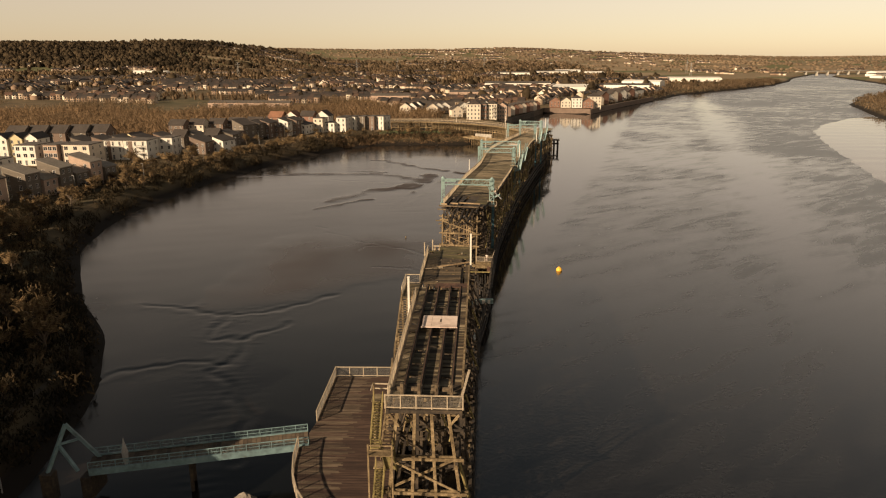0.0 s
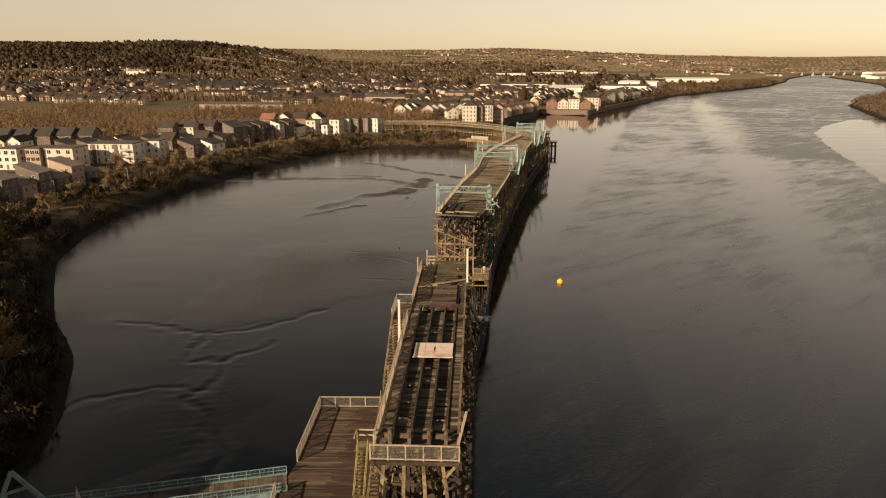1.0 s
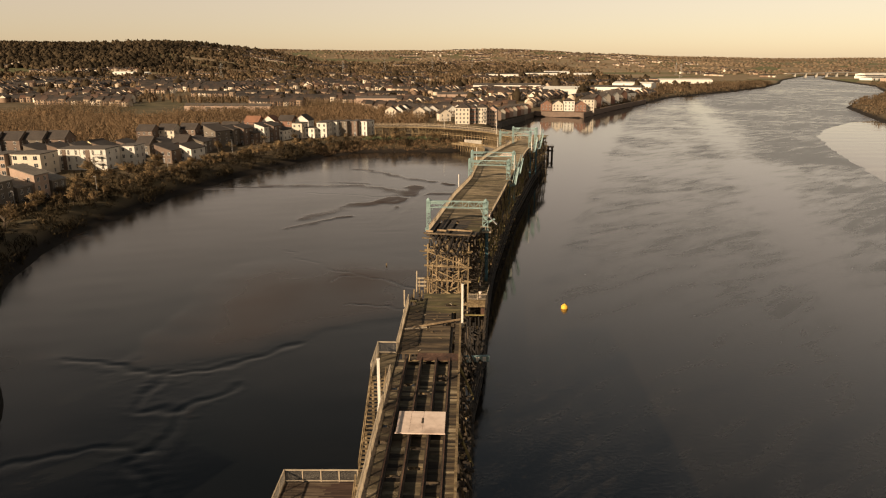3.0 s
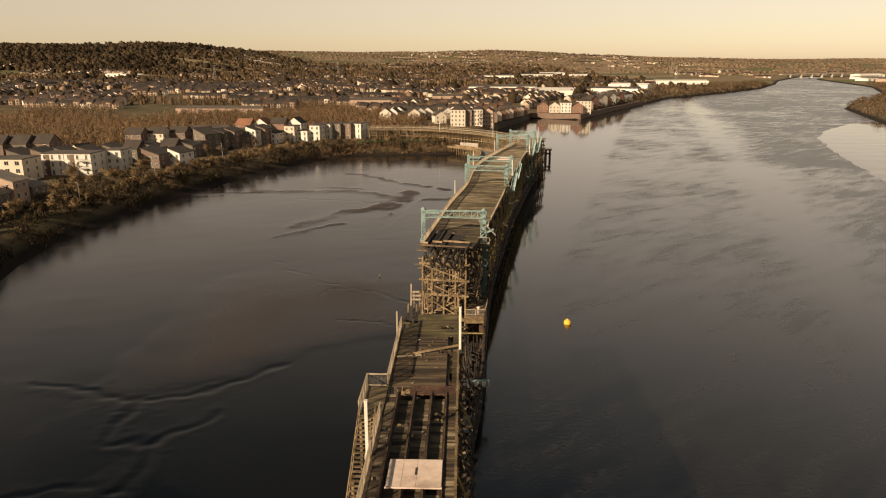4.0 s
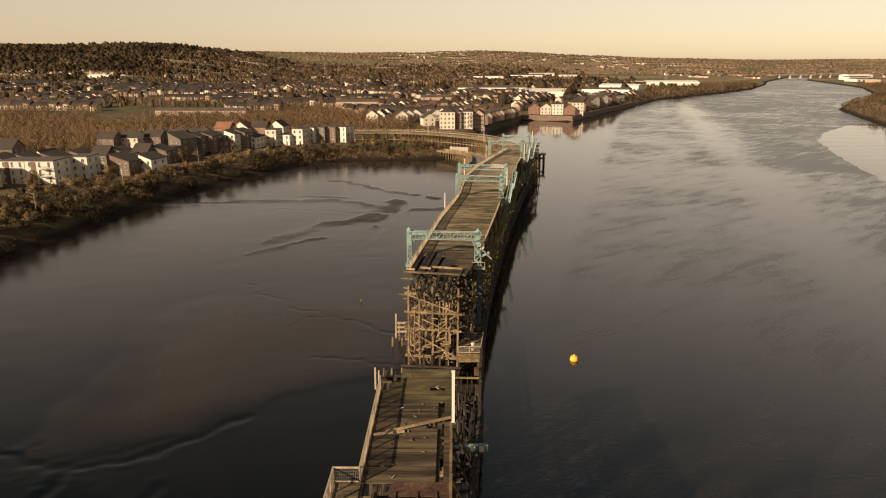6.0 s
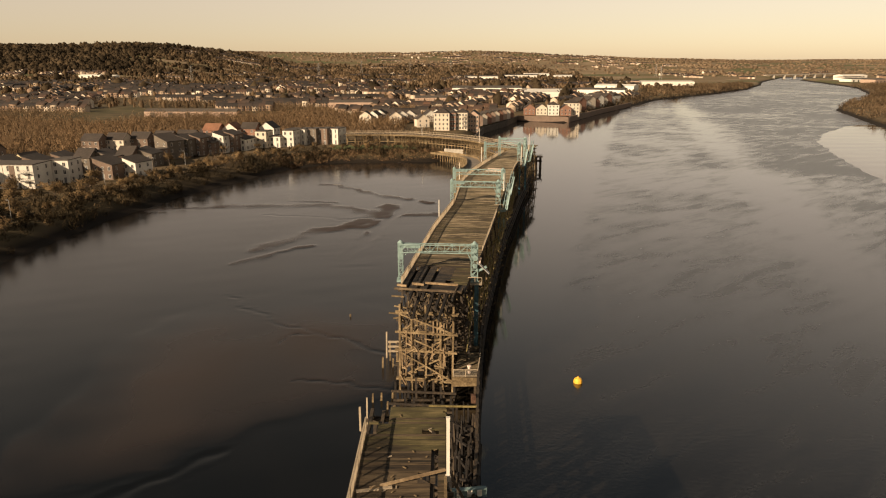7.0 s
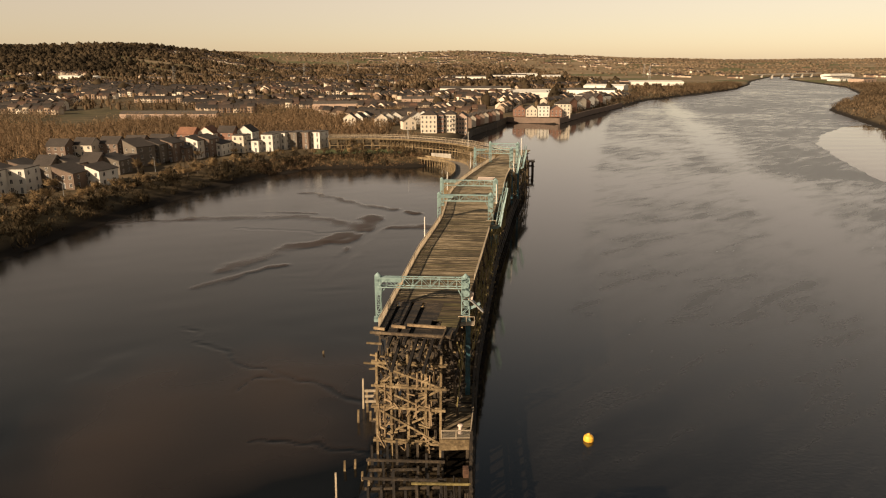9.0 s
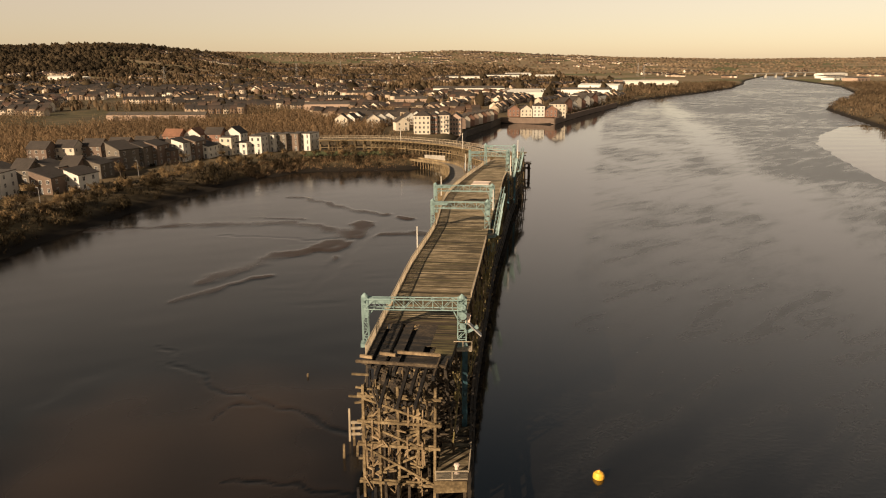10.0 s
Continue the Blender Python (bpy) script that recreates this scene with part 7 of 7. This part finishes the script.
clumps("garden_shrub", xy, r.uniform(0.8, 1.6, len(xy)), r.uniform(1.2, 3.2, len(xy)), 18, M_SCRUB, "bare garden shrubs and hedges between the houses", "shrubs", 19)
def is_wooded(x, y, r):
    """Belts and copses on the plain, close woods on the western hill, hedges between the fields."""
    belts = smooth(0.0, 0.5, waves2(x * 0.45, y, 150, 43)) * (0.35 + 0.65 * smooth(1020, 1250, y))
    hill = 0.95 * smooth(-700, -900, x) * smooth(1560, 1680, y) + 0.6 * smooth(1500, 1700, y) * smooth(-0.2, 0.3, waves2(x * 0.35, y, 210, 47)) * (x < -250)
    hedge = 0.8 * (np.abs(np.mod(x * 0.2 + y + 30 * waves2(x, y, 400, 48), 130) - 65) < 5) * (y > 1150)
    town = 0.10 * (y < 1250)
    return (shore_distance(x, y, RIVER) > 10) & (np.abs(x) < 0.72 * y + 60) & (r.rand(len(x)) < np.maximum(np.maximum(belts * 0.8, hill), np.maximum(hedge, town)))


xy = scatter(75000, -1900, 420, 650, 2700, 20, is_wooded)[:24000]
dark = np.random.RandomState(6).rand(len(xy)) < 0.12 + 0.85 * smooth(-480, -900, xy[:, 0]) * smooth(1500, 1650, xy[:, 1])
hill_xy, xy = xy[dark], xy[~dark]
grown = 1 + 0.9 * (r.rand(len(hill_xy)) < 0.16)
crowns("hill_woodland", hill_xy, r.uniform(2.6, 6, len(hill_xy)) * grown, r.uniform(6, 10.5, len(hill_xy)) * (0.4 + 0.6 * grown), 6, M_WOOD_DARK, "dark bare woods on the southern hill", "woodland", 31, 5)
near = smooth(1300, 800, xy[:, 1])
crowns("far_woodland", xy, r.uniform(1.8, 4.2, len(xy)) * (1 - 0.45 * near), r.uniform(4, 9, len(xy)) * (1 - 0.15 * near), 7, M_WOOD, "brown leafless woods on the far slopes", "woodland", 21)
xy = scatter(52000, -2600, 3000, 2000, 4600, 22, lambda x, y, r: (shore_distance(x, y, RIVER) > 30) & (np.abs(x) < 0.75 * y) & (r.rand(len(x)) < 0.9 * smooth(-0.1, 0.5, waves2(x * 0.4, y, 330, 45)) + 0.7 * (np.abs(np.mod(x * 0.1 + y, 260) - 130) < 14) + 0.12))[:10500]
crowns("ridge_woodland", xy, r.uniform(4, 8.5, len(xy)), r.uniform(3.5, 7, len(xy)), 2, M_WOOD_HAZE, "brown woods along the far ridge, paled for haze", "woodland", 23, 5)
xy = scatter(30000, 330, 900, 400, 1300, 24, lambda x, y, r: (lambda d: (d > 1.5) & (d < 90) & (x > 0.28 * y + 40) & (r.rand(len(x)) < 0.5))(shore_distance(x, y, RIVER)))
clumps("north_bank_scrub", xy, r.uniform(1.5, 3.6, len(xy)), r.uniform(3, 7.5, len(xy)), 22, M_WOOD, "bare trees and scrub along the northern bank", "woodland", 25, 0.16, 0.8)
xy = scatter(24000, 130, 640, 580, 1400, 26, lambda x, y, r: (lambda d: (d > 1) & (d < 45) & (x < 0.55 * y) & (r.rand(len(x)) < 0.45))(shore_distance(x, y, RIVER)))
clumps("shore_woodland", xy, r.uniform(1.5, 3.4, len(xy)), r.uniform(3, 7, len(xy)), 20, M_WOOD, "bare trees along the southern shore", "woodland", 27, 0.18, 0.8)

def footpath(line, wide):
    """A trodden track laid close over the bank."""
    pts, turn = curve_points(line, 0.7)
    edge = [pose(*p, 0, 0, 0, t) @ Vector((s * wide / 2, 0, 0)) for p, t in zip(pts, turn) for s in (-1, 0, 1)]
    x, y = np.array([e.x for e in edge]), np.array([e.y for e in edge])
    i = np.arange(len(pts) - 1)[:, None] * 3
    quads = np.concatenate([i + [0, 1, 4, 3], i + [1, 2, 5, 4]])
    me = fast_mesh("footpath", np.stack([x, y, height(x, y) + 0.12], -1), quads, M_PATH, True)
    tagged(new("footpath", me), "narrow earth footpath winding along the bank", "path", kind="structure")


footpath([(-76, 42), (-70, 39), (-62, 36.5), (-56.5, 33), (-53.2, 27), (-51.6, 21), (-50.6, 15), (-50, 9), (-50.4, 3)], 0.6)

# lamp columns on the waterfront path
for x, y in ((-43.6, -3.6), (-118, 150), (-107, 176), (-103, 225), (-100, 262), (-95, 283), (-66, 332)):
    z = float(height(np.array([x]), np.array([y]))[0])
    lamp = thing("street_lamp", "slim grey street lamp on the waterfront path", "street lamp", (x, y, z), "path lamps")
    part("column", Geo().tube((0, 0, -0.3), (0, 0, 6.0), 0.09, 0.06, 8), M_LAMP, lamp)
    part("head", Geo().beam((0, 0, 6.0), (-0.7, 0, 6.08), 0.22, 0.12), M_LAMP, lamp)


def lawn(x0, x1, y0, y1):
    """A mown strip laid close over the ground behind the basin."""
    gx, gy = np.meshgrid(np.linspace(x0, x1, 40), np.linspace(y0, y1, 14))
    n = gx.shape[1]
    i, j = np.meshgrid(np.arange(gx.shape[0] - 1), np.arange(n - 1), indexing="ij")
    quads = np.stack([i * n + j, i * n + j + 1, (i + 1) * n + j + 1, (i + 1) * n + j], -1).reshape(-1, 4)
    me = fast_mesh("lawn", np.stack([gx, gy, height(gx, gy) + 0.12], -1).reshape(-1, 3), quads, M_GRASS, True)
    tagged(new("lawn", me), "green mown grass strip below the curved trestle", "lawn", kind="structure")


lawn(-40, 3, 335, 352)

# far road bridge, pylons and a chimney
span_bridge = thing("road_bridge", "pale far road bridge across the river", "bridge", (985, 1905, 0))
part("deck", Geo().beam((-60, -40, 11), (240, 150, 11), 9, 1.6), M_CONCRETE, span_bridge)
part("parapet", Geo().beam((-60, -44, 12.2), (240, 146, 12.2), 0.4, 1.2), M_CONCRETE, span_bridge)
for k in range(6):
    part("pier", Geo().box(-30 + 44 * k, -24 + 44 * k, -24 + 28 * k, -18 + 28 * k, -3, 10.4), M_CONCRETE, span_bridge)


def pylon(x, y, tall):
    z = float(height(np.array([x]), np.array([y]))[0])
    made = thing("pylon", "grey lattice electricity pylon on the far plain", "pylon", (x, y, z), "far pylons")
    for i, j in ((-1, -1), (1, -1), (1, 1), (-1, 1)):
        part("leg", Geo().beam((i * 2.6, j * 2.6, -0.5), (i * 0.3, j * 0.3, tall), 0.22), M_LAMP, made)
    for k, w in ((0.72, 5.5), (0.84, 4.6), (0.95, 3.4)):
        part("arm", Geo().beam((-w, 0, tall * k), (w, 0, tall * k), 0.22), M_LAMP, made)
    for k in range(6):
        a, b = 2.6 - 0.38 * k, 2.6 - 0.38 * (k + 1)
        part("brace", Geo().beam((-a, -a, tall * k / 6.2), (b, -b, tall * (k + 1) / 6.2), 0.14), M_LAMP, made)


for x, y, tall in ((-225, 1560, 34), (-160, 1900, 36), (-30, 1950, 36), (90, 2150, 38), (560, 1620, 32), (640, 1900, 34), (-420, 1300, 30)):
    pylon(x, y, tall)
stack = thing("chimney_stack", "slender pale chimney beyond the northern bank", "chimney", (930, 1240, 4))
part("shaft", Geo().lathe((0, 0, 0), [(2.6, 0), (2.3, 10), (1.9, 26), (1.8, 30), (2.0, 31)], 14), M_SHED, stack)
part("rim", Geo().lathe((0, 0, 30.2), [(2.1, 0), (2.2, 0.5), (2.1, 1.0)], 14), M_FLATROOF, stack)
